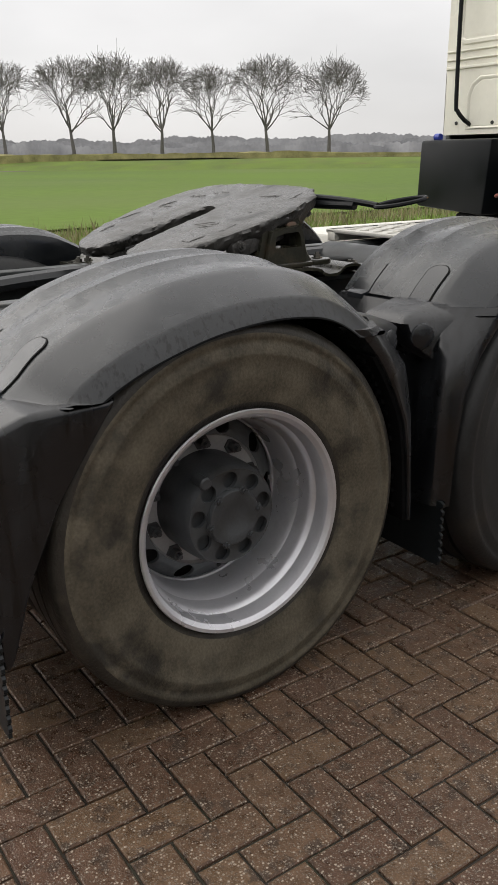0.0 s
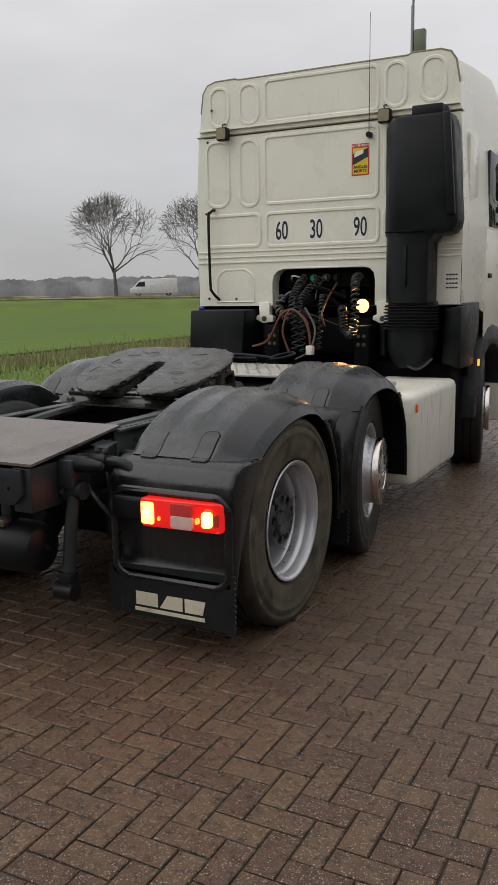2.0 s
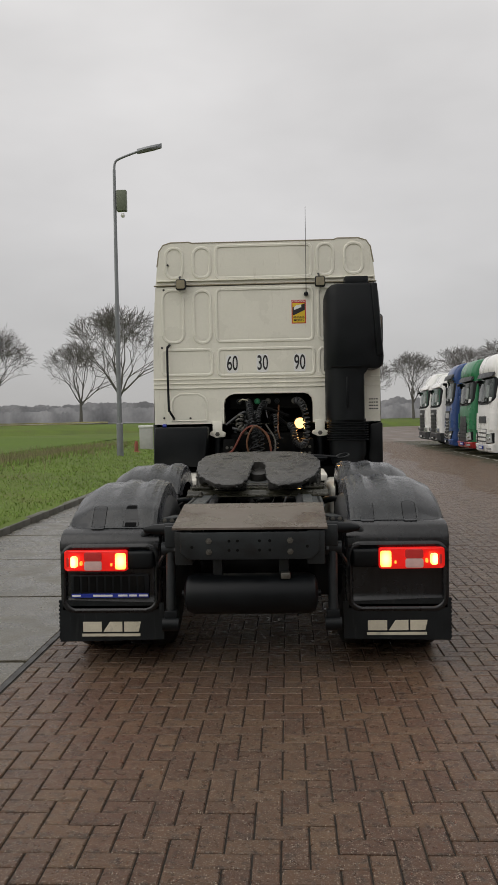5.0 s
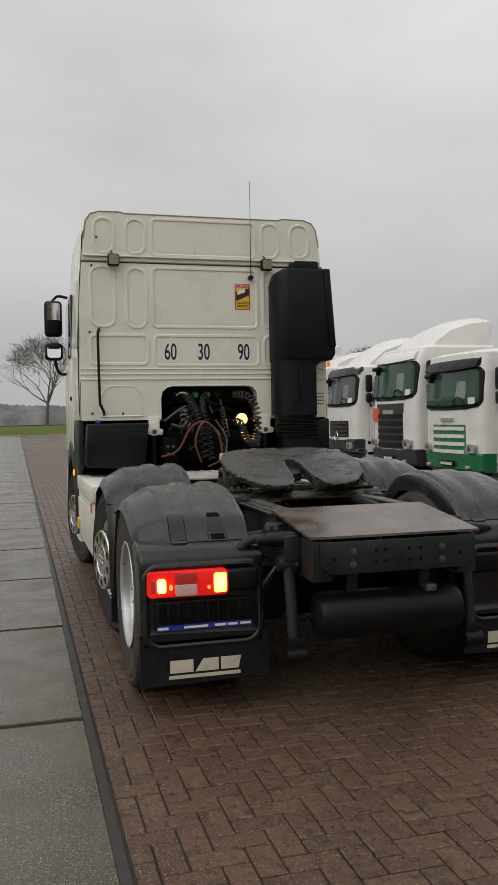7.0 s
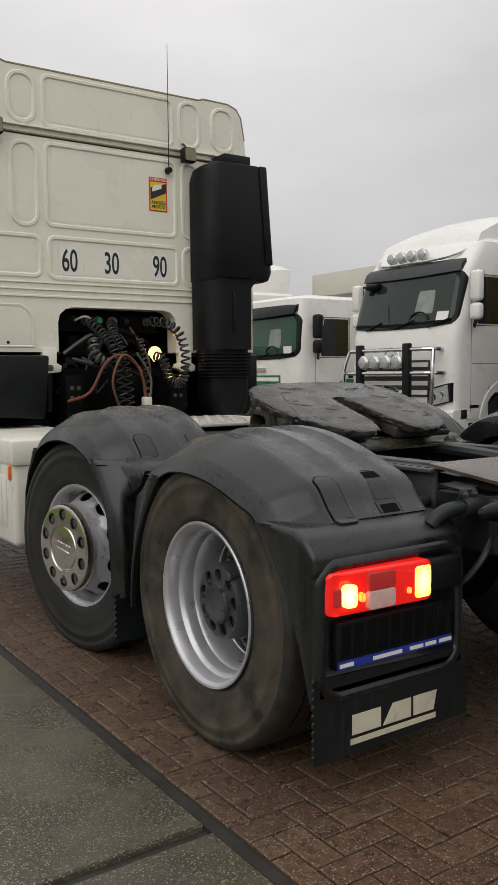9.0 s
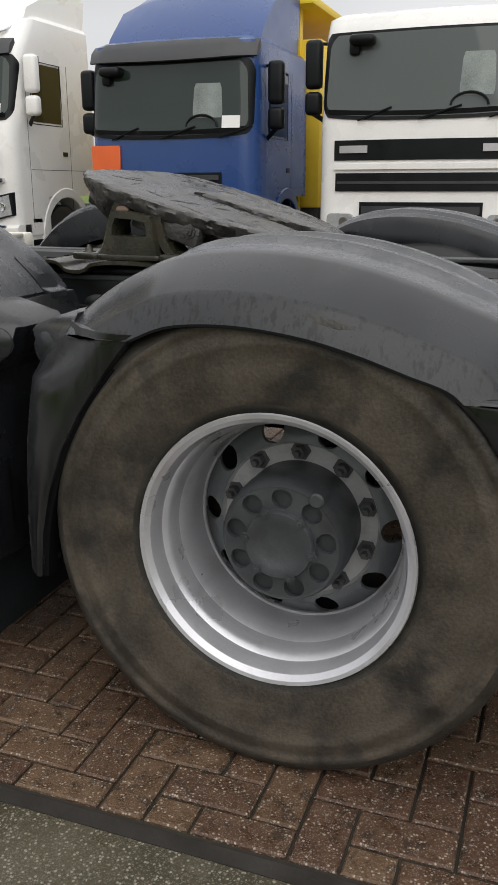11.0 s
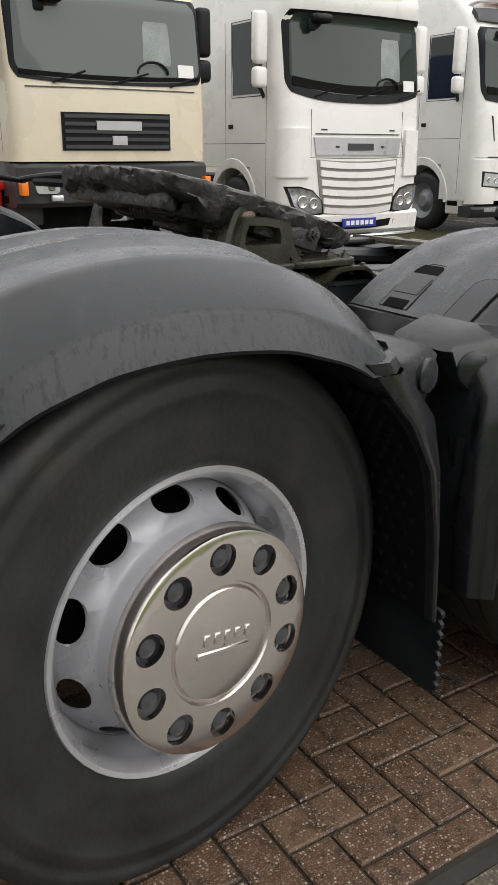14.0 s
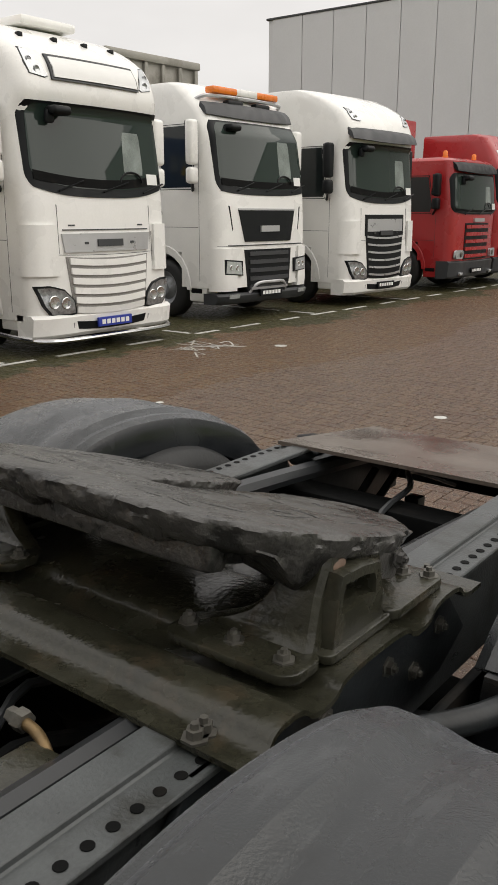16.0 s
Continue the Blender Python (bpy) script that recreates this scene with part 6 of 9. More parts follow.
def air_intake():
    bm = B()
    tower = ((0.635, 3.17, 2.08, 2.84), (0.645, 3.10, 2.08, 2.88), (0.668, 3.045, 2.08, 2.94), (0.72, 2.99, 2.08, 2.98), (0.78, 2.965, 2.08, 2.99), (1.16, 2.96, 2.08, 2.99), (1.215, 2.965, 2.095, 2.988), (1.25, 2.985, 2.14, 2.96), (1.262, 3.02, 2.20, 2.90))
    loft(bm, [[(x, y + 0.03, z0), (x, y + 0.008, z0 + 0.008), (x, y, z0 + 0.03), (x, y, z1 - 0.03), (x, y + 0.008, z1 - 0.008), (x, y + 0.03, z1), (x, CAB_Y - 0.03, z1), (x, CAB_Y - 0.03, z0)] for x, y, z0, z1 in tower])
    for v in bm.verts:
        v.co.x -= 0.075 * max(0, v.co.z - 2.2) * (v.co.x > 1.1)
    bmesh.ops.recalc_face_normals(bm, faces=bm.faces[:])
    a = part("air_intake", bm, M_BLACK, tractor, "black plastic air intake tower behind the cab")
    bm = B()
    bx(bm, 1.185, 1.250, 2.945, 3.17, 2.22, 2.985, 0.014, 3)
    for v in bm.verts:
        v.co.x -= 0.075 * max(0, v.co.z - 2.2)
    part("intake_edge", bm, M_BLACK, a)
    bm = B()
    loft(bm, [[(x, y, z) for x, y in ((0.645, CAB_Y - 0.03), (0.645, 3.15), (0.658, 3.09), (0.69, 3.03), (0.74, 2.985), (0.80, 2.957), (0.86, 2.95), (x1 - 0.04, 2.95), (x1 - 0.01, 2.965), (x1, 3.0), (x1, CAB_Y - 0.03))] for x1, z in ((1.13, 2.12), (1.05, 2.03), (1.05, 1.55))])
    bmesh.ops.recalc_face_normals(bm, faces=bm.faces[:])
    part("intake_duct", bm, M_BLACK, a)
    bm = B()
    bx(bm, 0.855, 0.875, 2.935, 2.96, 1.68, 2.0, 0.006)
    part("duct_rib", bm, M_BLACK, a)
    bm = B()
    bx(bm, 0.70, 1.02, 2.922, 2.94, 2.10, 2.115, 0.004, 1)
    part("duct_groove", bm, M_DARK, a)
    for k in range(8):
        bm = B()
        z = 1.34 + 0.026 * k
        loft(bm, [[(x, y, zz) for x, y in rrect(0.665 - d, 1.085 + d, 2.98 - d, CAB_Y - 0.02, 0.10)] for zz, d in ((z - 0.008, 0.0), (z - 0.004, 0.012), (z + 0.004, 0.012), (z + 0.008, 0.0))])
        bmesh.ops.recalc_face_normals(bm, faces=bm.faces[:])
        part("bellows_fold", bm, M_BLACK, a)
    bm = B()
    loft(bm, [[(x, y, z) for x, y in rrect(0.68 + d, 1.07 - d, 2.99, CAB_Y + 0.05, 0.10)] for z, d in ((1.56, 0.0), (1.20, 0.0), (1.08, 0.03), (1.02, 0.10))])
    bmesh.ops.recalc_face_normals(bm, faces=bm.faces[:])
    part("intake_bowl", bm, M_BLACK, a)
    bm = B()
    bx(bm, 0.86, 1.11, 3.05, CAB_Y + 0.02, 2.97, 3.075, 0.015)
    part("intake_cap", bm, M_BLACK, a)


air_intake()


def behind_cab():
    rng = random.Random(11)
    # engine cover behind the opening, and added dark sheets that keep its inside black
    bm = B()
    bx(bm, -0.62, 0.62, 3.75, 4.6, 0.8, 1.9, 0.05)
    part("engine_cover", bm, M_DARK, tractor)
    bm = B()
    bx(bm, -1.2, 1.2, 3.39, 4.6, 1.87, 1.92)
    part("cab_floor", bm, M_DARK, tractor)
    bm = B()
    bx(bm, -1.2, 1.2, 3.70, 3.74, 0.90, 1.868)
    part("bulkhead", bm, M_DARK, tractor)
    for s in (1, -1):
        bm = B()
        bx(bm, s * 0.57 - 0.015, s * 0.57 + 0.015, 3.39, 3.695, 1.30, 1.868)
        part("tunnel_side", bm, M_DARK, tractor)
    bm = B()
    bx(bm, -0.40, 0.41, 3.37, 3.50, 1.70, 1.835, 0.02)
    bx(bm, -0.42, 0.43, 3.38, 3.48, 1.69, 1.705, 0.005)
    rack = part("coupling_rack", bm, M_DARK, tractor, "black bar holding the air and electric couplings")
    for x, mat in ((-0.30, M_BLACK), (-0.20, M_BOLT), (-0.10, M_GREEN), (0.02, M_BOLT), (0.12, M_BLACK), (0.31, M_BOLT)):
        bm = B()
        lathe(bm, ((-0.06, 0.0), (-0.06, 0.022), (-0.02, 0.026), (-0.02, 0.034), (0.0, 0.034), (0.03, 0.022)), (x, 3.37, 1.77), "y", 14)
        part("coupling_socket", bm, mat, rack)
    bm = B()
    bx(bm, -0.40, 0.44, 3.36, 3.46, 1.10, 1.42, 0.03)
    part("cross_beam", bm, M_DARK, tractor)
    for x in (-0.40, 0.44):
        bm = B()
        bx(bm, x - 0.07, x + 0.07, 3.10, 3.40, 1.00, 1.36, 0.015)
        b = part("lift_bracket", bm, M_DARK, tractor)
        for dx in (-0.025, 0.025):
            for z in (1.20, 1.27):
                bm = B()
                hexbolt(bm, (x + dx, 3.10, z), 0.011, 0.010, "-y")
                part("bracket_bolt", bm, M_BOLT, b)
    # dark boxes on both sides below the cab
    for s in (1, -1):
        bm = B()
        prism(bm, ((-1.19, 1.50), (-1.21, 1.10), (-0.66, 1.06), (-0.62, 1.50)) if s < 0 else ((1.12, 1.50), (1.10, 1.05), (1.26, 1.0), (1.26, 1.52)), "y", 3.00 if s < 0 else 3.2, 3.70, 0.02)
        part("side_box", bm, M_BLACK, tractor, "black plastic box under the cab")
        bm = B()
        prism(bm, ((3.28, 1.54), (3.28, 1.10), (3.62, 0.98), (3.9, 1.3), (3.9, 1.54)), "x", 1.20 * s, 1.25 * s, 0.01)
        part("cab_side_skirt", bm, M_FRAME, tractor)
    for s, z in ((1, 0.55), (-1, 0.55)):
        bm = B()
        bx(bm, 0.5 * s if s > 0 else -1.15, 1.15 if s > 0 else -0.5, 3.3, 3.85, z, 1.05, 0.03)
        part("under_cab_box", bm, M_DARK, tractor)
    bm = B()
    lathe(bm, ((-0.02, 0.0), (-0.02, 0.022), (0.02, 0.022), (0.02, 0.0)), (-1.09, 3.05, 1.515), "x", 12)
    part("blue_cap", bm, M_BLUEBAR, tractor, "small blue filler cap")
    # coiled air and electric lines
    def coil(path, turns, rad, wire, mat, name="coiled_line"):
        pts = arc_pts(path, 12)
        n = turns * 10
        out = []
        for i in range(n + 1):
            f = i / n * (len(pts) - 1)
            k = min(int(f), len(pts) - 2)
            p = pts[k].lerp(pts[k + 1], f - k)
            d = (pts[k + 1] - pts[k]).normalized()
            u = d.orthogonal().normalized()
            a = 2 * math.pi * turns * i / n
            u = (Vector((0, 1, 0)) - d * d.y).normalized()
            out.append(p + rad * (math.cos(a) * u + math.sin(a) * d.cross(u)))
        bm = B()
        tube(bm, out, wire, 5)
        part(name, bm, mat, tractor, "coiled black air line")
    coil(((-0.19, 3.31, 1.76), (-0.17, 3.12, 1.66), (-0.15, 3.0, 1.56), (-0.12, 2.97, 1.40), (-0.10, 2.95, 1.16)), 19, 0.034, 0.007, M_COIL)
    coil(((-0.02, 3.31, 1.76), (-0.07, 3.14, 1.66), (-0.08, 3.0, 1.55), (-0.05, 2.97, 1.36), (-0.04, 2.95, 1.14)), 19, 0.028, 0.0065, M_COIL)
    coil(((-0.27, 3.06, 1.62), (-0.28, 3.0, 1.50), (-0.20, 2.97, 1.44)), 6, 0.034, 0.010, M_BOLT)
    coil(((0.335, 3.33, 1.775), (0.37, 3.16, 1.755), (0.41, 3.03, 1.68), (0.43, 2.975, 1.56), (0.432, 2.965, 1.42), (0.415, 2.975, 1.32), (0.375, 2.99, 1.29), (0.325, 3.01, 1.32), (0.30, 3.03, 1.40), (0.29, 3.05, 1.47), (0.26, 3.12, 1.50)), 29, 0.033, 0.0085, M_COIL)
    coil(((0.10, 3.06, 1.62), (0.11, 3.0, 1.44), (0.10, 2.97, 1.16)), 13, 0.022, 0.007, M_COIL)
    for path, r, mat in ((((-0.52, 2.95, 1.18), (-0.36, 2.94, 1.24), (-0.24, 2.93, 1.44), (-0.12, 2.92, 1.50), (0.02, 2.91, 1.40), (0.06, 2.90, 1.18)), 0.011, M_HOSE_RED),
                         (((-0.14, 2.92, 1.12), (-0.20, 2.90, 1.32), (-0.12, 2.89, 1.50), (0.0, 2.90, 1.42), (0.06, 2.90, 1.26)), 0.010, M_HOSE_BROWN),
                         (((-0.08, 2.90, 1.08), (0.06, 2.88, 1.16), (0.10, 2.90, 1.34), (0.0, 2.92, 1.52)), 0.009, M_BOLT),
                         (((0.14, 3.30, 1.72), (0.13, 3.10, 1.58), (0.13, 2.98, 1.46), (0.15, 3.0, 1.36)), 0.009, M_HOSE_BROWN),
                         (((-0.30, 3.32, 1.765), (-0.26, 3.24, 1.79), (-0.20, 3.26, 1.78)), 0.008, M_LOGO),
                         (((0.02, 3.31, 1.765), (0.0, 3.2, 1.68), (0.02, 3.1, 1.58)), 0.007, M_COIL),
                         (((0.88, 3.0, 1.04), (0.98, 2.98, 1.02), (1.08, 3.02, 1.10)), 0.012, M_COIL)):
        bm = B()
        tube(bm, arc_pts(path, 7), r, 7)
        part("hose", bm, mat, tractor)
    bm = B()
    bx(bm, 0.03, 0.09, 2.86, 2.92, 1.12, 1.20, 0.008)
    part("plug_connector", bm, M_TANK, tractor, "pale plug hanging on its cable")
    for k in range(26):
        bm = B()
        x, z = rng.uniform(-0.40, 0.20), rng.uniform(1.12, 1.64)
        w, h = rng.uniform(0.02, 0.06), rng.uniform(0.02, 0.07)
        bx(bm, x - w, x + w, 3.40, 3.52 + rng.uniform(0, 0.2), z - h, z + h, 0.012)
        part("engine_fitting", bm, rng.choice((M_DARK, M_DARK, M_BLACK, M_FRAME)), tractor)
    for k in range(14):
        bm = B()
        x, z = rng.uniform(-0.42, 0.08), rng.uniform(1.15, 1.7)
        tube(bm, arc_pts([(x, 3.25, z), (x + rng.uniform(-0.15, 0.15), 3.18, z + rng.uniform(-0.1, 0.1)), (x + rng.uniform(-0.3, 0.3), 3.22, z + rng.uniform(-0.2, 0.1))], 6), rng.choice((0.007, 0.012, 0.018)), 6)
        part("engine_pipe", bm, rng.choice((M_COIL, M_COIL, M_DARK, M_DARK, M_GREEN)), tractor)
    # lit work lamp
    bm = B()
    bx(bm, 0.305, 0.431, 3.335, 3.40, 1.46, 1.585, 0.03, 3)
    wl_ = part("work_light", bm, M_BLACK, tractor, "lit work lamp under the cab")
    bm = B()
    lathe(bm, ((-0.024, 0.0), (-0.021, 0.036), (-0.006, 0.060), (0.004, 0.0)), (0.368, 3.335, 1.522), "y", 20)
    part("lit_lens", bm, M_WORK, wl_, "glowing warm white lens")


behind_cab()
lamp_data = bpy.data.lights.new("work_lamp_beam", "SPOT")
lamp_data.spot_size, lamp_data.spot_blend = radians(115), 0.6
lamp_data.energy, lamp_data.color, lamp_data.shadow_soft_size = 7.0, (1.0, 0.48, 0.14), 0.03
work_beam = new("work_lamp_beam", lamp_data)
work_beam.matrix_world = look((0.368, 3.285, 1.522), (0.30, 1.2, 1.0))
for s in (1, -1):
    d = bpy.data.lights.new("tail_glow", "AREA")
    d.energy, d.color, d.shape, d.size, d.size_y = 0.7, (1.0, 0.12, 0.04), "RECTANGLE", 0.38, 0.12
    o = new("tail_glow", d)
    o.matrix_world = look((s * 1.0, -0.725, 0.695), (s * 1.0, -2.0, 0.45))
# ---- parked trucks in the row across the yard ----
def paint(name, col, rough=0.3):
    return surf(name, col, rough, var=0.05, scale=2.0, fine=40, bump=0.02, dirt=tuple(0.62 * c for c in col), amount=-0.15, streak=(1, 1, 0.12), coat=0.3)


P_WHITE = paint("white_truck_paint", (0.82, 0.815, 0.785))
P_CREAM = paint("cream_truck_paint", (0.68, 0.61, 0.47))
P_BLUE = paint("blue_truck_paint", (0.020, 0.060, 0.20))
P_GREEN = paint("green_truck_paint", (0.015, 0.17, 0.065))
P_RED = paint("red_truck_paint", (0.36, 0.020, 0.022))
P_SILVER = surf("silver_trim", (0.50, 0.50, 0.51), 0.35, metal=0.5, var=0.06, bump=0.02)
P_MESH = surf("grille_mesh", (0.26, 0.25, 0.235), 0.5, metal=0.4, var=0.5, scale=120, fine=200, bump=0.6)
P_GREY = surf("dark_grey_bumper", (0.036, 0.038, 0.041), 0.5, var=0.15, bump=0.1)
P_STEEL = surf("polished_tube", (0.65, 0.65, 0.66), 0.15, metal=1.0, var=0.04, bump=0.0, rvar=0.04)
P_LENS = surf("headlamp_lens", (0.55, 0.57, 0.58), 0.08, metal=0.5, var=0.2, scale=25, bump=0.3, coat=0.6)
P_PLATE = surf("yellow_number_plate", (0.75, 0.42, 0.02), 0.4, var=0.05, bump=0.0)
P_ORANGE = surf("orange_beacon", (0.80, 0.20, 0.02), 0.25, var=0.06, bump=0.0)
P_BOARD = surf("orange_board", (0.72, 0.13, 0.03), 0.45, var=0.06, bump=0.02)

P_WIND = glassy("windscreen_glass", (0.021, 0.033, 0.028), 0.03)
P_HAZY = glassy("windscreen_glass_hazy", (0.085, 0.10, 0.095), 0.04)
P_HEAD = surf("headlamp_glass", (0.30, 0.31, 0.32), 0.12, metal=0.6, var=0.6, scale=16, fine=60, bump=0.5, coat=0.7)
P_GREENISH = glassy("windscreen_glass_green", (0.028, 0.075, 0.050), 0.03)
# daylight through the cab's rear window, painted as a pale patch
P_WINDOW_LIGHT = surf("painted_rear_window_light", (0.20, 0.23, 0.215), 0.08, var=0.5, scale=3, bump=0.0)
P_TIPPER = surf("dull_steel_body", (0.27, 0.26, 0.23), 0.5, metal=0.2, var=0.2, scale=3, bump=0.1, dirt=(0.14, 0.13, 0.11), amount=0.3)
P_BEIGE = paint("beige_box_paint", (0.52, 0.50, 0.43), 0.45)
P_WOODB = surf("weathered_boards", (0.30, 0.22, 0.13), 0.7, var=0.25, scale=6, bump=0.3)

FRONT_X = 7.32
bg_tyre = B()
lathe(bg_tyre, ((-0.15, 0.30), (-0.16, 0.40), (-0.14, 0.47), (-0.10, 0.50), (0.10, 0.50), (0.14, 0.47), (0.16, 0.40), (0.15, 0.30)), (0, 0, 0), "y", 28, close=True)
BG_TYRE = finish("tyre", bg_tyre, M_TYRE_DARK)
bg_rim = B()
lathe(bg_rim, ((-0.14, 0.0), (-0.14, 0.10), (-0.10, 0.13), (-0.06, 0.20), (-0.10, 0.26), (-0.145, 0.29), (-0.15, 0.31), (0.1, 0.31), (0.1, 0.0)), (0, 0, 0), "y", 28)
BG_RIM = finish("rim", bg_rim, M_RIM_IN)


def lerp_list(tab, z):
    if z <= tab[0][0]:
        return tab[0][1]
    for (a, u), (b, v) in zip(tab, tab[1:]):
        if z <= b:
            return u + (v - u) * (z - a) / (b - a)
    return tab[-1][1]


def parked_truck(label, y, st, dx=0.0, group="parked trucks in a row"):
    t = thing("parked_truck", label, "truck", group, (FRONT_X + dx, y, 0))
    t.rotation_euler.z = radians(st.get("yaw", 0.0))
    W, top, L = st.get("w", 1.23), st["top"], st.get("len", 2.2)
    rake = st.get("rake", ((0.3, 0.05), (0.6, 0.0), (1.9, 0.03), (2.05, 0.06), (3.0, 0.32), (3.4, 0.62), (4.2, 1.5)))
    bow, rc = 0.07, st.get("rc", 0.22)
    body = st["paint"]
    floor = st.get("floor", 0.95)
    style = st.get("style", "")

    def fx(z, yy):
        flat = W * (1 - max(0, z - 2.3) * 0.03) - rc
        over = min(abs(yy) - flat, rc * 0.97)
        return lerp_list(rake, z) + (rc - math.sqrt(rc * rc - over * over) if over > 0 else -bow * (1 - (yy / flat) ** 2))

    def ring(z, k=1.0, cut=0.0, L=L):
        w, out = W * k, []
        f = lerp_list(rake, z) + cut
        out += [(L, w), ((L + f + rc + 0.3) / 2, w), (f + rc + 0.3, w)]
        for i in range(6):
            a = radians(90 * i / 5)
            out.append((f + rc - rc * math.sin(a), w - rc + rc * math.cos(a)))
        for i in range(1, 8):
            yy = (w - rc) * (1 - 2 * i / 8)
            out.append((f - bow * (1 - (yy / (w - rc)) ** 2), yy))
        for i in range(6):
            a = radians(90 * i / 5)
            out.append((f + rc - rc * math.cos(a), -(w - rc) - rc * math.sin(a)))
        out += [(f + rc + 0.3, -w), ((L + f + rc + 0.3) / 2, -w), (L, -w)]
        return [(x, yy, z) for x, yy in out]

    low = max(floor, 1.12)
    if low > floor + 0.05:
        bm = B()
        loft(bm, [ring(floor + (low - floor) * k / 4, 1.0, 0.0, 0.86) for k in range(5)])
        bmesh.ops.recalc_face_normals(bm, faces=bm.faces[:])
        part("front_fascia", bm, body, t, "", angle=32)
    zs = [low, 1.3, 1.7, 2.0, 2.3, 2.7] + [2.9 + 0.12 * k for k in range(12) if 2.9 + 0.12 * k < top - 0.12] + [top - 0.08]
    bm = B()
    loft(bm, [ring(z, 1 - max(0, z - 2.3) * 0.03) for z in zs] + [ring(top - 0.02, 0.93, 0.10), ring(top, 0.86, 0.25)])
    bmesh.ops.recalc_face_normals(bm, faces=bm.faces[:])
    cab_ = part("cab", bm, body, t, st.get("cab_label", ""), angle=32)

    def front(name, z0, z1, y0, y1, off, mat, parent=cab_, nz=4, ny=8, lab="", taper=0.0, skew=0.0, curve=0.0, sag=0.0, smile=0.0):
        """A panel on the curved front; sag lifts its lower corners, smile both ends."""
        bm = B()
        rows = []
        ny = max(ny, math.ceil(abs(y1 - y0) / 0.05))
        for o in (-0.05, off):
            grid = []
            for i in range(nz + 1):
                kk = (1 - taper * i / nz) * (1 - curve * max(0.0, (abs(2 * i / nz - 1) - 0.6) / 0.4) ** 2.5)
                yc = (y0 + y1) / 2
                zr = z0 + (z1 - z0) * i / nz
                line = []
                for yy in [y0 + (y1 - y0) * j / ny for j in range(ny + 1)]:
                    yk, u = yc + (yy - yc) * kk, 2 * (yy - yc) / (y1 - y0)
                    zz = zr + sag * abs(u) ** 3 * (1 - i / nz) + smile * u * u
                    line.append(bm.verts.new((fx(zz + skew * abs(yy - y0), yk) - o, yk, zz + skew * (abs(yy) - min(abs(y0), abs(y1))))))
                grid.append(line)
            rows.append(grid)
        a, b = rows
        for i in range(nz):
            for j in range(ny):
                bm.faces.new((b[i][j], b[i][j + 1], b[i + 1][j + 1], b[i + 1][j]))
        edge = [(0, j) for j in range(ny)] + [(i, ny) for i in range(nz)] + [(nz, j) for j in range(ny, 0, -1)] + [(i, 0) for i in range(nz, 0, -1)]
        for p, q in zip(edge, edge[1:] + edge[:1]):
            bm.faces.new((a[p[0]][p[1]], a[q[0]][q[1]], b[q[0]][q[1]], b[p[0]][p[1]]))
        bmesh.ops.recalc_face_normals(bm, faces=bm.faces[:])
        return part(name, bm, mat, parent, lab, angle=50)

    def face(name, pts, off, mat, parent=cab_, lab=""):
        """A small polygon drawn in (y, z) on the curved front, with thickness."""
        fine = []
        for (a, b), (c, d) in zip(pts, pts[1:] + pts[:1]):
            m = max(1, int(math.hypot(c - a, d - b) / 0.05))
            fine += [(a + (c - a) * k / m, b + (d - b) * k / m) for k in range(m)]
        bm = B()
        rows = loft(bm, [[(fx(z, yy) - o, yy, z) for yy, z in fine] for o in (-0.06, off)], cap=False)
        for tri in geometry.tessellate_polygon([[Vector((yy, z, 0)) for yy, z in fine]]):
            if len(set(tri)) == 3:
                bm.faces.new([rows[1][k] for k in tri])
        bmesh.ops.recalc_face_normals(bm, faces=bm.faces[:])
        return part(name, bm, mat, parent, lab, angle=50)

    # windscreen, with dark surround, wipers, dashboard, and a pale panel painting the sky seen through the cab
    wz0, wz1 = st["screen"]
    ww = W - (0.09 if style else 0.055)
    front("screen_surround", wz0 - (0.10 if style else 0.035), wz1 + 0.03, -ww - 0.02, ww + 0.02, 0.012, M_BLACK, nz=20, ny=16, curve=0.06, sag=st.get("sag", 0.05))
    ws = front("windscreen", wz0, wz1, -ww + 0.025, ww - 0.025, 0.018, st.get("glass", P_WIND), nz=20, ny=16, curve=0.08, lab="dark greenish windscreen", taper=0.03, sag=st.get("sag", 0.05))
    front("dashboard", wz0 + 0.01, wz0 + (0.12 if style else 0.06), -ww + 0.06, ww - 0.06, 0.0240, M_DARK, ny=12, smile=st.get("sag", 0.05) * 0.8)
    front("rear_window_glow", wz0 + 0.20, wz1 - 0.24, -0.74, -0.36, 0.0200, P_WINDOW_LIGHT, nz=8, taper=0.12, curve=0.10)
    front("paper_notice", wz0 + 0.08, wz0 + 0.22, -ww + 0.12, -ww + 0.34, 0.0275, M_STICKER, nz=2, ny=2)
    bm = B()
    c = Vector((fx(wz0 + 0.15, 0.45) - 0.016, -0.48, wz0 + 0.10))
    tube(bm, [c + Vector((-0.012 + 0.003 * math.sin(a), 0.20 * math.cos(a), 0.13 * math.sin(a))) for a in [math.pi * k / 10 for k in range(11)]], 0.014, 6)
    part("steering_wheel", bm, M_BLACK, ws)
    for yy, a in ((0.75, 0.55), (0.05, -0.65), (-0.70, -0.6)):
        bm = B()
        tube(bm, ((fx(wz0 - 0.03, yy) - 0.03, yy, wz0 - 0.03), (fx(wz0 + 0.06, yy - 0.3) - 0.03, yy - abs(a) * 0.7, wz0 + 0.10)), 0.012, 5)
        part("wiper", bm, M_BLACK, ws)
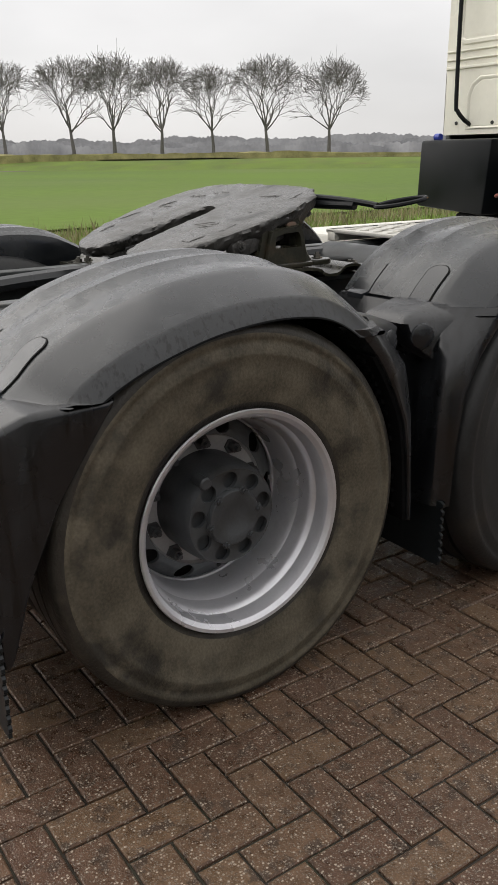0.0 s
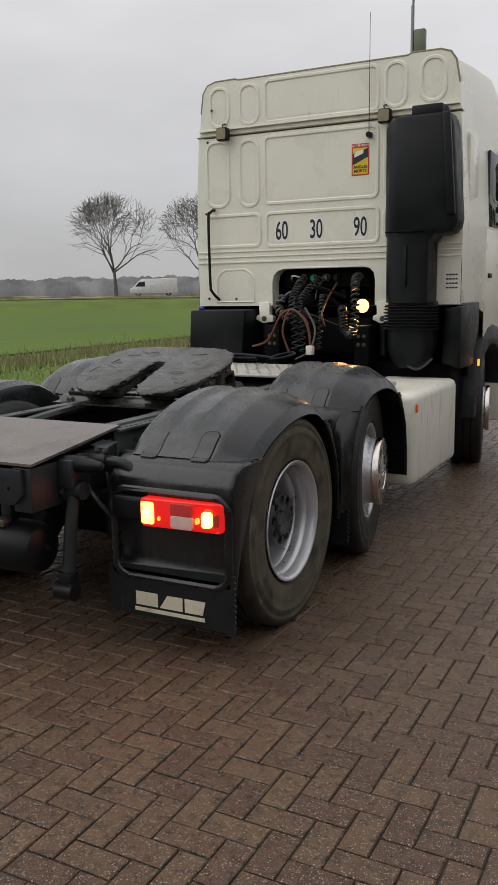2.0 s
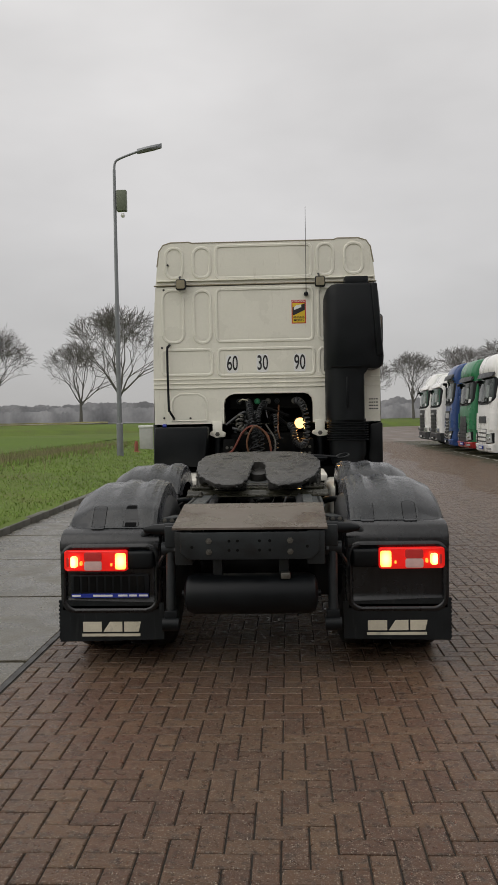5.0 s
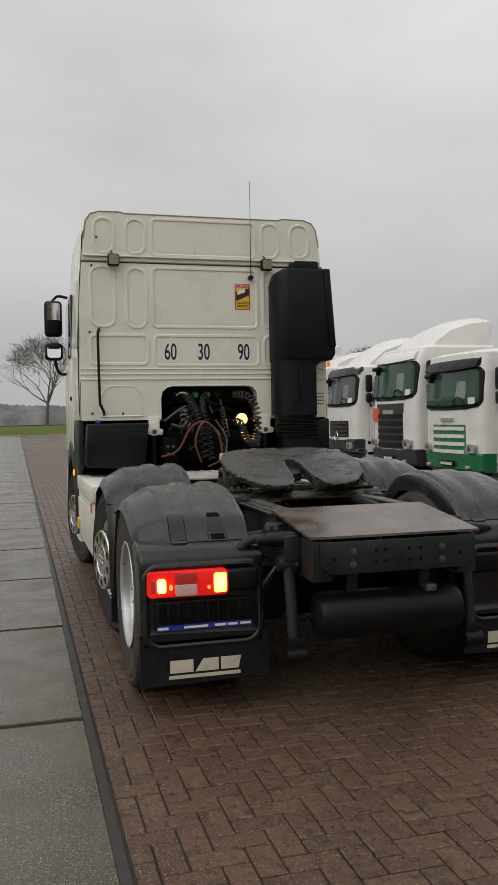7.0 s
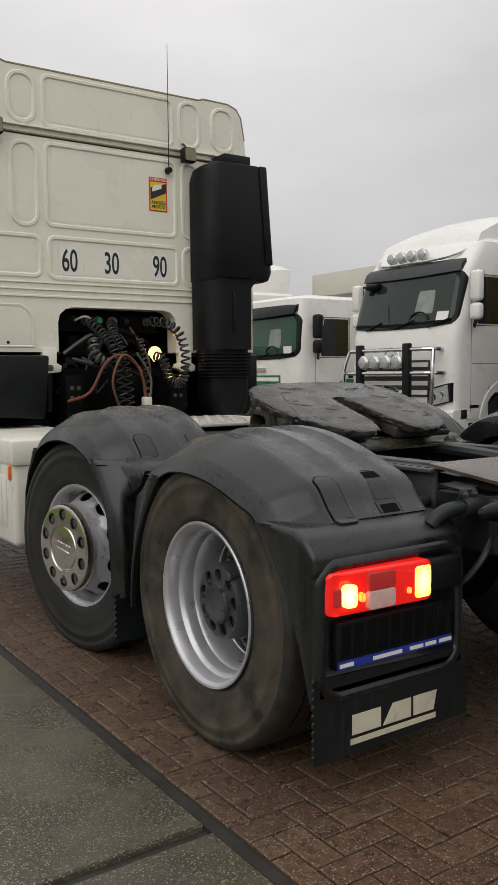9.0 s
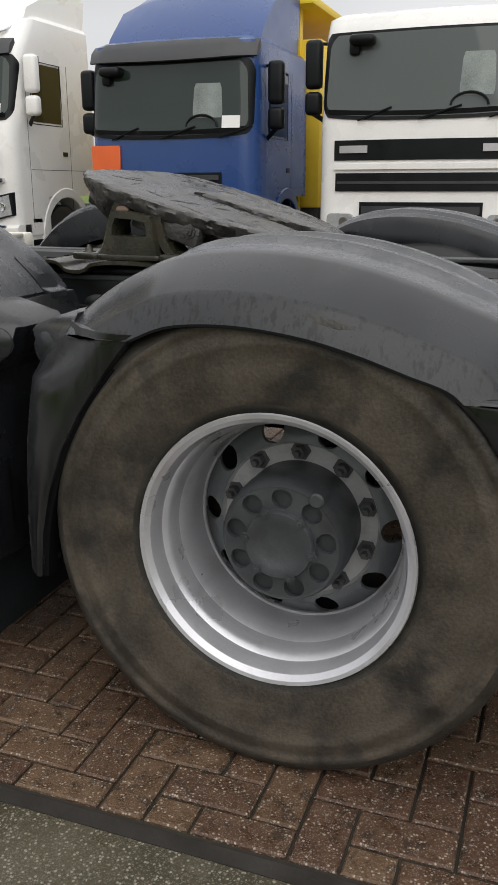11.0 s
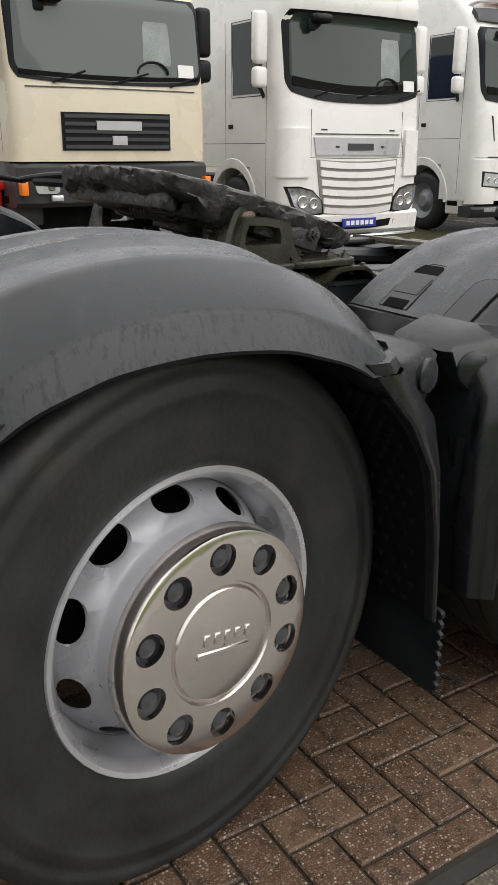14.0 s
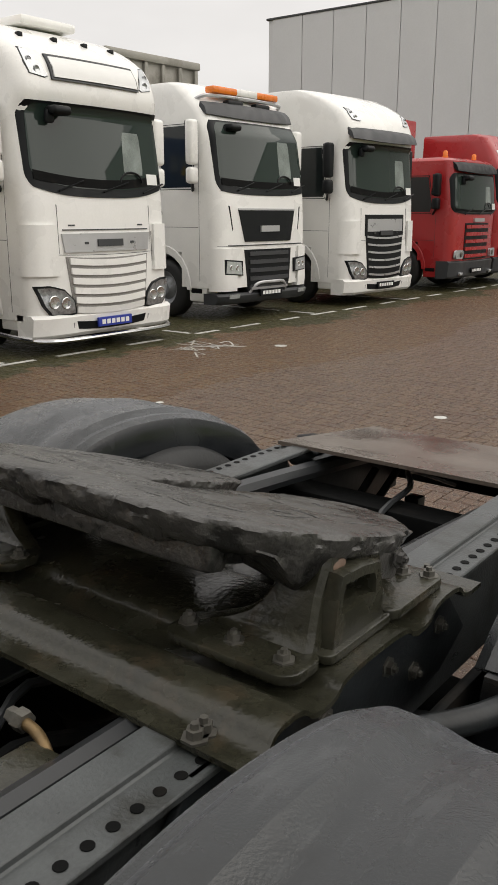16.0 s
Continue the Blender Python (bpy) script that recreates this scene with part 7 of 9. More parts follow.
    # sun visor
    if st.get("visor"):
        vz, vm = st["visor"]
        bm = B()
        loft(bm, [[(fx(vz, yy) + 0.02, yy, vz + 0.10), (fx(vz, yy) - 0.08, yy, vz + 0.02), (fx(vz, yy) - 0.13, yy, vz - 0.10 - 0.04 * (1 - (yy / 1.12) ** 2)), (fx(vz, yy) - 0.11, yy, vz - 0.11 - 0.04 * (1 - (yy / 1.12) ** 2)), (fx(vz, yy) + 0.04, yy, vz)] for yy in [(-1.12 + 0.28 * k) for k in range(9)]])
        bmesh.ops.recalc_face_normals(bm, faces=bm.faces[:])
        part("sun_visor", bm, vm, cab_, "sun visor over the windscreen")
    # doors with windows, seams, handles
    for s in (1, -1):
        bm = B()
        prism(bm, ((0.56, wz0 + 0.16), (0.68, wz1 - 0.05), (1.30, wz1 - 0.05), (1.30, wz0 + 0.02), (0.60, wz0 + 0.02)), "y", s * (W - 0.05), s * (W + 0.006))
        sw = part("side_window", bm, M_GLASS, cab_, "dark side window")
        bm = B()
        edge_ = [(0.53, wz0 + 0.16), (0.66, wz1 - 0.02), (1.33, wz1 - 0.02), (1.33, wz0 - 0.01), (0.57, wz0 - 0.01)]
        tube(bm, [(a, s * (W - 0.004), b) for a, b in edge_ + edge_[:2]], 0.009, 6)
        part("window_seal", bm, M_BLACK, cab_)
        bm = B()
        bx(bm, 0.46, 2.15, s * W - 0.0015, s * W + 0.0015, wz0 - 0.62, wz0 - 0.613)
        part("door_crease", bm, P_GREY, cab_)
        bm = B()
        bx(bm, 1.30, 1.42, s * (W + 0.002) - 0.006, s * (W + 0.002) + 0.006, wz0 - 0.42, wz0 - 0.36)
        part("door_handle", bm, M_BLACK, cab_)
        for x0 in (0.44, 1.50):
            bm = B()
            bx(bm, x0, x0 + 0.007, s * W - 0.0015, s * W + 0.0015, floor + 0.1, wz1)
            part("door_gap", bm, P_GREY, cab_)
        # mirrors
        bm = B()
        mx = st.get("mirror_x", 0.30)
        tube(bm, ((mx + 0.20, s * (W - 0.03), wz1 - 0.02), (mx + 0.06, s * (W + 0.20), wz1 - 0.02)), 0.018, 6)
        part("upper_mirror_arm", bm, M_BLACK, cab_)
        bm = B()
        tube(bm, ((mx + 0.24, s * (W - 0.03), wz0 - 0.04), (mx + 0.06, s * (W + 0.18), wz0 + 0.10)), 0.028, 6)
        arm = part("mirror_arm", bm, M_BLACK, cab_)
        for z0, z1, mm in ((wz0 + 0.36, wz1 + 0.02, st.get("mirror", body)), (wz0 + 0.07, wz0 + 0.33, st.get("mirror", body))):
            bm = B()
            bx(bm, mx, mx + 0.15, s * (W + 0.16) - 0.10, s * (W + 0.16) + 0.10, z0, z1, 0.055, 4)
            part("mirror_housing", bm, mm, arm)
            bm = B()
            bx(bm, mx + 0.135, mx + 0.156, s * (W + 0.16) - 0.082, s * (W + 0.16) + 0.082, z0 + 0.02, z1 - 0.02, 0.008, 1)
            part("mirror_glass", bm, M_BLACK, arm)
    bm = B()
    bx(bm, -0.10, 0.10, 0.58, 0.86, wz1 - 0.13, wz1 - 0.02, 0.045, 3)
    bx(bm, 0.02, 0.10, 0.76, 0.88, wz1 - 0.22, wz1 - 0.06, 0.03)
    bm.transform(Matrix.Translation((fx(wz1, 0.8) - 0.12, 0, 0)))
    part("kerb_mirror", bm, st.get("kerb_mirror", M_BLACK), cab_)
    # grille: panel, slats, badge bar
    g0, g1, gw, n, panel_m, slat_m = st["grille"]
    gr = front("grille", g0, g1, -gw, gw, 0.012, panel_m, lab="radiator grille", taper=-0.14 if style else 0.0, smile=0.03 if style == "long" else 0.0)
    for k in range(n):
        z = g0 + (g1 - g0) * (k + 0.5) / n
        if style == "long":
            hw, hz_ = gw * (0.97 + 0.14 * (k + 0.5) / n) - 0.02, (g1 - g0) * st.get("slat", 0.24) / n
            front("grille_slat", z - hz_, z + hz_, -hw, hw, 0.036 if panel_m is P_MESH else 0.030, slat_m, gr, nz=2, ny=10, smile=0.035)
            continue
        front("grille_slat", z - (g1 - g0) * st.get("slat", 0.24) / n, z + (g1 - g0) * st.get("slat", 0.24) / n, -gw + 0.03, gw - 0.03, 0.034, slat_m, gr, nz=1)
    for z0, z1, y0, y1, mm, off, *tp in st.get("panels", ()):
        front("front_panel", z0, z1, y0, y1, off, mm, taper=tp[0] if tp else 0.0)
    for z0, z1, y0, y1, mm in st.get("badge", ()):
        front("badge_bar", z0, z1, y0, y1, 0.044, mm, gr, nz=1, ny=2)
    if st.get("star"):
        zc, rr = st["star"]
        bm = B()
        c = Vector((fx(zc, 0) - 0.06, 0, zc))
        tube(bm, [c + Vector((0, rr * math.cos(2 * math.pi * k / 24), rr * math.sin(2 * math.pi * k / 24))) for k in range(25)], 0.014, 6)
        lathe(bm, ((-0.01, 0.0), (-0.01, rr * 0.5), (0.01, rr * 0.5), (0.01, 0.0)), c, "x", 3)
        part("round_badge", bm, P_STEEL, cab_, "round metal badge")
    # panel gaps, lower intake, small studs
    if style == "long":
        for s in (1, -1):
            front("panel_gap", 1.27, 1.86, s * 0.800, s * 0.805, 0.0022, P_GREY, nz=6, ny=1)
            front("badge_stud", 1.375, 1.405, s * 0.40 - 0.03, s * 0.40 + 0.03, 0.034, P_GREY, nz=1, ny=1)
            front("marker_slot", 1.60, 1.62, s * 0.60 - 0.05, s * 0.60 + 0.05, 0.004, P_GREY, nz=1, ny=1)
        front("panel_gap", 1.236, 1.242, -1.14, 1.14, 0.0022, P_GREY, nz=1, ny=16, smile=0.03)
        front("lower_intake", 0.29, 0.39, -0.62, 0.62, 0.058, M_BLACK, nz=1, ny=8, smile=0.03)
    if style == "broad":
        for s in (1, -1):
            face("air_slit", [(s * 0.97, 1.88), (s * 0.945, 1.87), (s * 0.885, 1.50), (s * 0.90, 1.48)], 0.004, M_BLACK)
            front("panel_gap", 1.228, 1.235, s * 0.66, s * 1.18, 0.0022, P_GREY, nz=1, ny=6)
    # corner fairings beside the grille, a thin dark line painting the shadow next to each
    if st.get("fairing"):
        for s in (1, -1):
            front("corner_fairing", *st["fairing"], s * 0.84, s * (W + 0.015), 0.042, body, taper=0.10, nz=6)
            front("fairing_slot", st["fairing"][0] + 0.12, st["fairing"][1] - 0.10, s * 0.828, s * 0.835, 0.003, P_GREY)
    # bumper
    b0, b1, bmat = st["bumper"]
    bm = B()
    loft(bm, [[(fx(0.6, 0) + 0.02 + 0.26 * max(0, abs(yy) - 0.98) ** 1.6 * 4 + dxx, yy, z) for z, dxx in ((b0, 0.06), (b0 + 0.05, 0.0), (b1 - 0.04, -0.03), (b1, 0.02), (b1, 0.30), (b0, 0.30))] for yy in [-W + 2 * W * k / 14 for k in range(15)]])
    bmesh.ops.recalc_face_normals(bm, faces=bm.faces[:])
    bump = part("bumper", bm, bmat, t, "front bumper")
    hz, hy, hh, hwid = st["lamp"]
    for s in (1, -1):
        if st.get("lens"):
            z0, z1, ya, yb, sk = st["lens"]
            if style == "long":
                lens_pts = [(1.155, 0.86), (0.98, 0.86), (0.80, 0.815), (0.665, 0.69), (0.635, 0.535), (0.72, 0.52), (0.98, 0.53), (1.08, 0.64)]
                lc = (0.88, 0.69)
                face("headlamp_housing", [(s * (lc[0] + (a - lc[0]) * 1.10), lc[1] + (b - lc[1]) * 1.14) for a, b in lens_pts], 0.034, M_BLACK, bump)
                hl = face("headlamp", [(s * a, b) for a, b in lens_pts], 0.040, P_HEAD, bump, "clear swept headlamp")
                for yy, zc, rr in ((0.78, 0.66, 0.075), (0.95, 0.68, 0.085)):
                    bm = B()
                    lathe(bm, ((0.0, 0.0), (0.0, rr * 0.6), (-0.006, rr * 0.9), (-0.001, rr), (0.03, rr)), (fx(zc, yy) - 0.040, s * yy, zc), "x", 18)
                    part("headlamp_bulb", bm, P_STEEL, hl)
                front("fog_lamp", 0.335, 0.405, s * 0.66, s * 0.98, 0.064, P_LENS, bump, nz=1, ny=4)
                continue
            hb = front("headlamp_housing", z0 - 0.022, z1 + 0.022, s * (ya - 0.024), s * (yb + 0.022), 0.044, M_BLACK, bump, skew=sk)
            hl = front("headlamp", z0, z1, s * ya, s * yb, 0.050, P_LENS, bump, lab="clear swept headlamp", skew=sk, taper=0.12)
            for f in (0.30, 0.68):
                yy = ya + (yb - ya) * f
                zc = (z0 + z1) / 2 + sk * (yy - ya)
                bm = B()
                lathe(bm, ((0.0, 0.0), (0.0, (z1 - z0) * 0.14), (-0.004, (z1 - z0) * 0.19), (-0.001, (z1 - z0) * 0.22), (0.03, (z1 - z0) * 0.22)), (fx(zc, yy) - 0.050, s * yy, zc), "x", 16)
                part("headlamp_bulb", bm, P_STEEL, hl)
            front("fog_lamp", b0 + 0.10, b0 + 0.17, s * (ya + 0.08), s * (yb - 0.04), 0.10, P_LENS, bump, nz=1, ny=3)
            continue
        bm = B()
        ring0 = rrect(-hwid / 2, hwid / 2, -hh / 2, hh / 2, min(hh, hwid) * 0.3)
        xx = fx(0.6, 0) + 0.26 * max(0, hy - 0.98) ** 1.6 * 4 - 0.035
        loft(bm, [[(xx + o + 0.16 * abs(u) * (1 if u * s > 0 else 0), s * hy + u, hz + v) for u, v in ring0] for o in (0.06, 0.0, -0.004)])
        bmesh.ops.recalc_face_normals(bm, faces=bm.faces[:])
        hl = part("headlamp", bm, P_LENS, bump, "clear headlamp")
        bm = B()
        lathe(bm, ((-0.012, 0.0), (-0.012, hh * 0.26), (0.0, hh * 0.30)), (xx - 0.004, s * (hy - hwid * 0.15), hz), "x", 14)
        part("headlamp_bulb", bm, M_BOLT, hl)
        bm = B()
        bx(bm, xx - 0.02, xx + 0.05, s * (hy - 0.1) - 0.07, s * (hy - 0.1) + 0.07, b0 + 0.07, b0 + 0.14, 0.012)
        part("fog_lamp", bm, P_LENS, bump)
        if st.get("orange_corner"):
            bm = B()
            bx(bm, xx - 0.01, xx + 0.12, s * (W - 0.05) - 0.04, s * (W - 0.05) + 0.04, hz - 0.09, hz + 0.09, 0.01)
            part("corner_lamp", bm, P_ORANGE, bump)
    bm = B()
    bx(bm, fx(0.6, 0) - 0.055, fx(0.6, 0) - 0.02, -0.30, 0.30, b0 + 0.10, b0 + 0.22, 0.004, 1)
    pl = part("plate_holder", bm, st.get("plate", M_BLACK), bump, "number plate holder")
    for k in range(6):
        bm = B()
        bx(bm, fx(0.6, 0) - 0.059, fx(0.6, 0) - 0.052, -0.24 + 0.085 * k, -0.18 + 0.085 * k, b0 + 0.13, b0 + 0.19)
        part("plate_bar", bm, M_INK if st.get("plate") is P_PLATE else M_STICKER, pl)
    # steps, wheel arches, chassis and wheels
    for s in (1, -1):
        bm = B()
        pts = [(1.32 + 0.58 * math.cos(a), 0.5 + 0.60 * math.sin(a)) for a in [math.pi * k / 12 for k in range(13)]]
        pts2 = [(1.32 + 0.68 * math.cos(a), 0.5 + 0.74 * math.sin(a)) for a in [math.pi * k / 12 for k in range(13)]]
        prism(bm, pts + pts2[::-1], "y", s * 0.92, s * (W + 0.015), 0.01, 1)
        part("wheel_arch", bm, st.get("arch", body), t)
        bm = B()
        prism(bm, ((0.34, 0.32), (0.70, 0.32), (0.72, low + 0.05), (0.30, low + 0.05), (0.28, 0.6)), "y", s * 0.85, s * (W - 0.012), 0.02)
        part("step_panel", bm, st.get("step", body), t)
        for z in (0.45, 0.75):
            bm = B()
            bx(bm, 0.40, 0.66, s * (W - 0.03) - 0.03, s * (W - 0.03) + 0.026, z, z + 0.09, 0.02)
            part("step_tread", bm, M_DARK, t)
        for x in (1.32, 4.6):
            o = new("wheel", BG_TYRE)
            o.parent = t
            o.location = (x, s * 1.05, 0.5)
            r = new("rim", BG_RIM)
            r.parent = o
            r.rotation_euler = (0, 0, math.pi if s > 0 else 0)
    bm = B()
    bx(bm, 0.5, 6.2, -0.42, 0.42, 0.62, 0.95, 0.02)
    part("chassis", bm, M_DARK, t)
    bm = B()
    bx(bm, 0.3, 2.0, -0.95, 0.95, 0.45, floor, 0.03)
    part("engine", bm, M_DARK, t)
    def roof_lamp(s, z0, h, yc):
        pts = [(-0.13, 0.06), (-0.09, 0.0), (0.10, 0.10), (0.13, 0.45), (0.12, 1.0), (0.04, 0.95), (-0.06, 0.55)]
        face("roof_lamp_housing", [(s * (yc + a * 1.08), z0 + h * (0.5 + (b - 0.5) * 1.06)) for a, b in pts], 0.004, P_GREY, t)
        lamp_ = face("roof_lamp", [(s * (yc + a), z0 + h * b) for a, b in pts], 0.014, P_LENS, t, "clear roof lamp")
        for a, b, rr in ((0.0, 0.25, 0.045), (0.06, 0.58, 0.04)):
            bm = B()
            lathe(bm, ((0.0, 0.0), (0.0, rr * 0.6), (-0.008, rr * 0.85), (-0.002, rr), (0.03, rr)), (fx(z0 + h * b, yc + a) - 0.016, s * (yc + a), z0 + h * b), "x", 14)
            part("roof_lamp_bulb", bm, P_HEAD, lamp_)

    # roof fittings
    for kind, *v in st.get("roof", ()):
        if kind == "deflector":
            m, h, x0, wd = v
            bm = B()
            secs = []
            for yy in [-wd + 2 * wd * k / 10 for k in range(11)]:
                q = 1 - 0.25 * (abs(yy) / wd) ** 3
                secs.append([(x0, yy, top - 0.10), (x0 + 0.10, yy, top + 0.10 * q), (x0 + 0.5, yy, top + h * 0.62 * q), (x0 + 1.0, yy, top + h * 0.9 * q), (x0 + 1.5, yy, top + h * q), (x0 + 1.62, yy, top + h * q - 0.03), (x0 + 1.55, yy, top - 0.10)])
            loft(bm, secs)
            bmesh.ops.recalc_face_normals(bm, faces=bm.faces[:])
            part("roof_deflector", bm, m, t, "roof air deflector")
        elif kind == "beacon":
            for yy in v[0]:
                bm = B()
                lathe(bm, ((-0.06, 0.0), (-0.06, 0.07), (0.0, 0.07), (0.0, 0.06), (0.10, 0.055), (0.13, 0.03), (0.135, 0.0)), (v[1], yy, top + 0.03), "z", 14)
                part("beacon", bm, P_ORANGE, t, "orange beacon")
        elif kind == "lightbar":
            bm = B()
            tube(bm, arc_pts([(v[0] + 0.45, -1.0, top + 0.05), (fx(top - 0.25, 0.9) - 0.02, -0.95, top - 0.25), (fx(top - 0.3, 0) - 0.12, -0.5, top - 0.34), (fx(top - 0.3, 0) - 0.14, 0, top - 0.34), (fx(top - 0.3, 0) - 0.12, 0.5, top - 0.34), (fx(top - 0.25, 0.9) - 0.02, 0.95, top - 0.25), (v[0] + 0.45, 1.0, top + 0.05)], 5), 0.024, 8)
            lb = part("roof_bar", bm, P_STEEL, t, "polished roof lamp bar")
            for k in range(v[1]):
                yy = 0.42 - 0.24 * k
                bm = B()
                lathe(bm, ((-0.07, 0.0), (-0.06, 0.08), (-0.03, 0.10), (0.05, 0.09), (0.10, 0.05), (0.10, 0.0)), (fx(top - 0.24, yy) - 0.16, yy, top - 0.22), "x", 18)
                part("spot_lamp", bm, P_LENS, lb, "round spot lamp")
        elif kind == "amberbar":
            zb = top - 0.20
            xb = fx(zb, 0) - 0.10
            bm = B()
            bx(bm, xb - 0.10, xb + 0.10, -0.85, 0.85, zb, zb + 0.11, 0.03, 2)
            ab = part("beacon_bar", bm, P_ORANGE, t, "orange beacon bar")
            bm = B()
            bx(bm, xb - 0.105, xb + 0.105, -0.28, 0.28, zb - 0.005, zb + 0.115, 0.03, 2)
            part("bar_centre", bm, P_WHITE, ab)
            bm = B()
            tube(bm, arc_pts([(xb + 0.45, -1.10, zb - 0.25), (xb + 0.05, -1.04, zb - 0.08), (xb - 0.04, -0.8, zb - 0.04), (xb - 0.08, 0, zb - 0.035), (xb - 0.04, 0.8, zb - 0.04), (xb + 0.05, 1.04, zb - 0.08), (xb + 0.45, 1.10, zb - 0.25)], 6), 0.032, 8)
            part("roof_bar", bm, P_SILVER, t)
            for yy in (-0.36, 0.36):
                bm = B()
                bx(bm, xb - 0.16, xb - 0.02, yy - 0.19, yy + 0.19, zb - 0.20, zb - 0.085, 0.03)
                part("work_lamp", bm, M_BLACK, t)
        elif kind == "signpanel":
            front("roof_sign", v[0], v[1], -0.72, 0.72, 0.03, P_GREY)
            front("roof_sign_face", v[0] + 0.03, v[1] - 0.03, -0.69, 0.69, 0.045, M_STICKER)
            for s in (1, -1):
                roof_lamp(s, v[0] + 0.02, 0.32, 0.90)
        elif kind == "rooflamps":
            for s in (1, -1):
                roof_lamp(s, v[0], v[1] - v[0], 0.88)
        elif kind == "spots":
            for yy in (-0.75, -0.25, 0.25, 0.75):
                bm = B()
                bx(bm, -0.05, 0.03, yy - 0.035, yy + 0.035, -0.03, 0.04, 0.015)
                bm.transform(Matrix.Translation((fx(v[0], yy) + 0.02, 0, v[0])))
                part("marker_lamp", bm, M_BLACK, t)
        elif kind == "hatch":
            bm = B()
            bx(bm, v[0], v[0] + 0.8, -0.45, 0.45, top - 0.02, top + 0.10, 0.04)
            part("roof_unit", bm, P_WHITE, t, "white roof cooling unit")
    for kind, *v in st.get("extra", ()):
        if kind == "box":
            m, x0, x1, z0, z1, hw = v
            bm = B()
            bx(bm, x0, x1, -hw, hw, z0, z1, 0.03)
            part("body_box", bm, m, t, "box body behind the cab")
        elif kind == "bullbar":
            for z, yy in ((0.72, 1.0), (1.34, 1.0), (1.72, 0.95)):
                bm = B()
                tube(bm, arc_pts([(0.10, -yy - 0.06, z), (-0.20, -yy, z), (-0.30, -0.6, z), (-0.32, 0, z), (-0.30, 0.6, z), (-0.20, yy, z), (0.10, yy + 0.06, z)], 5), 0.035, 8)
                part("bull_bar", bm, P_STEEL, t, "polished bull bar tube")
            for yy in (-1.0, 1.0):
                bm = B()
                tube(bm, arc_pts([(-0.16, yy, 1.72), (-0.25, yy * 1.06, 1.3), (-0.22, yy, 0.72)], 5), 0.035, 8)
                part("bull_bar_end", bm, P_STEEL, t)
            for yy in (-0.56, 0.56):
                bm = B()
                bx(bm, -0.36, -0.26, yy - 0.07, yy + 0.07, 0.5, 1.82, 0.02)
                part("bull_bar_post", bm, M_BLACK, t)
            for k in range(4):
                yy = -0.40 + 0.265 * k
                bm = B()
                lathe(bm, ((-0.07, 0.0), (-0.06, 0.09), (-0.03, 0.12), (0.05, 0.10), (0.10, 0.0)), (-0.36, yy, 1.52), "x", 18)
                part("spot_lamp", bm, P_LENS, t, "round spot lamp on the bull bar")
        elif kind == "board":
            bm = B()
            bx(bm, -0.06, -0.03, v[0] - 0.2, v[0] + 0.2, v[1] - 0.17, v[1] + 0.17, 0.004, 1)
            part("orange_board", bm, P_BOARD, t, "plain orange board")
        elif kind == "lowtube":
            bm = B()
            tube(bm, arc_pts([(0.7, -1.28, 0.26), (0.1, -1.22, 0.22), (-0.10, -0.9, 0.20), (-0.12, 0, 0.20), (-0.10, 0.9, 0.20), (0.1, 1.22, 0.22), (0.7, 1.28, 0.26)], 5), 0.03, 8)
            part("bumper_tube", bm, P_STEEL, t, "polished tube below the bumper")
        elif kind == "tipper":
            bm = B()
            bx(bm, 2.7, 7.0, -1.15, 1.15, 0.95, v[0] - 0.12, 0.03)
            bx(bm, 2.62, 7.05, -1.2, 1.2, v[0] - 0.14, v[0], 0.03)
            tip = part("tipper_body", bm, P_TIPPER, t, "dull grey steel tipper body")
            for yy in [-1.1 + 0.44 * k for k in range(6)]:
                bm = B()
                bx(bm, 2.63, 2.72, yy - 0.04, yy + 0.04, 1.2, v[0] - 0.14, 0.015, 1)
                part("body_rib", bm, P_TIPPER, tip)
        elif kind == "lowbar":
            bm = B()
            tube(bm, arc_pts([(-0.02, -0.50, 0.44), (-0.10, -0.36, 0.60), (-0.13, 0, 0.62), (-0.10, 0.36, 0.60), (-0.02, 0.50, 0.44)], 5), 0.028, 8)
            part("low_bar", bm, P_SILVER, t, "silver bar in the lower grille")
        elif kind == "crane":
            for yy in (-0.9, 0.9):
                bm = B()
                bx(bm, 2.4, 2.55, yy - 0.06, yy + 0.06, 0.9, v[0], 0.01)
                part("yellow_post", bm, M_YELLOW, t)
            bm = B()
            bx(bm, 2.2, 6.0, -1.2, 1.2, v[0] - 0.1, v[0], 0.01)
            part("yellow_frame", bm, M_YELLOW, t)
            bm = B()
            bx(bm, 2.5, 6.0, -1.24, 1.24, 0.95, v[0] - 0.5, 0.02)
            part("yellow_body", bm, M_YELLOW, t, "yellow body behind the cab")
    return t


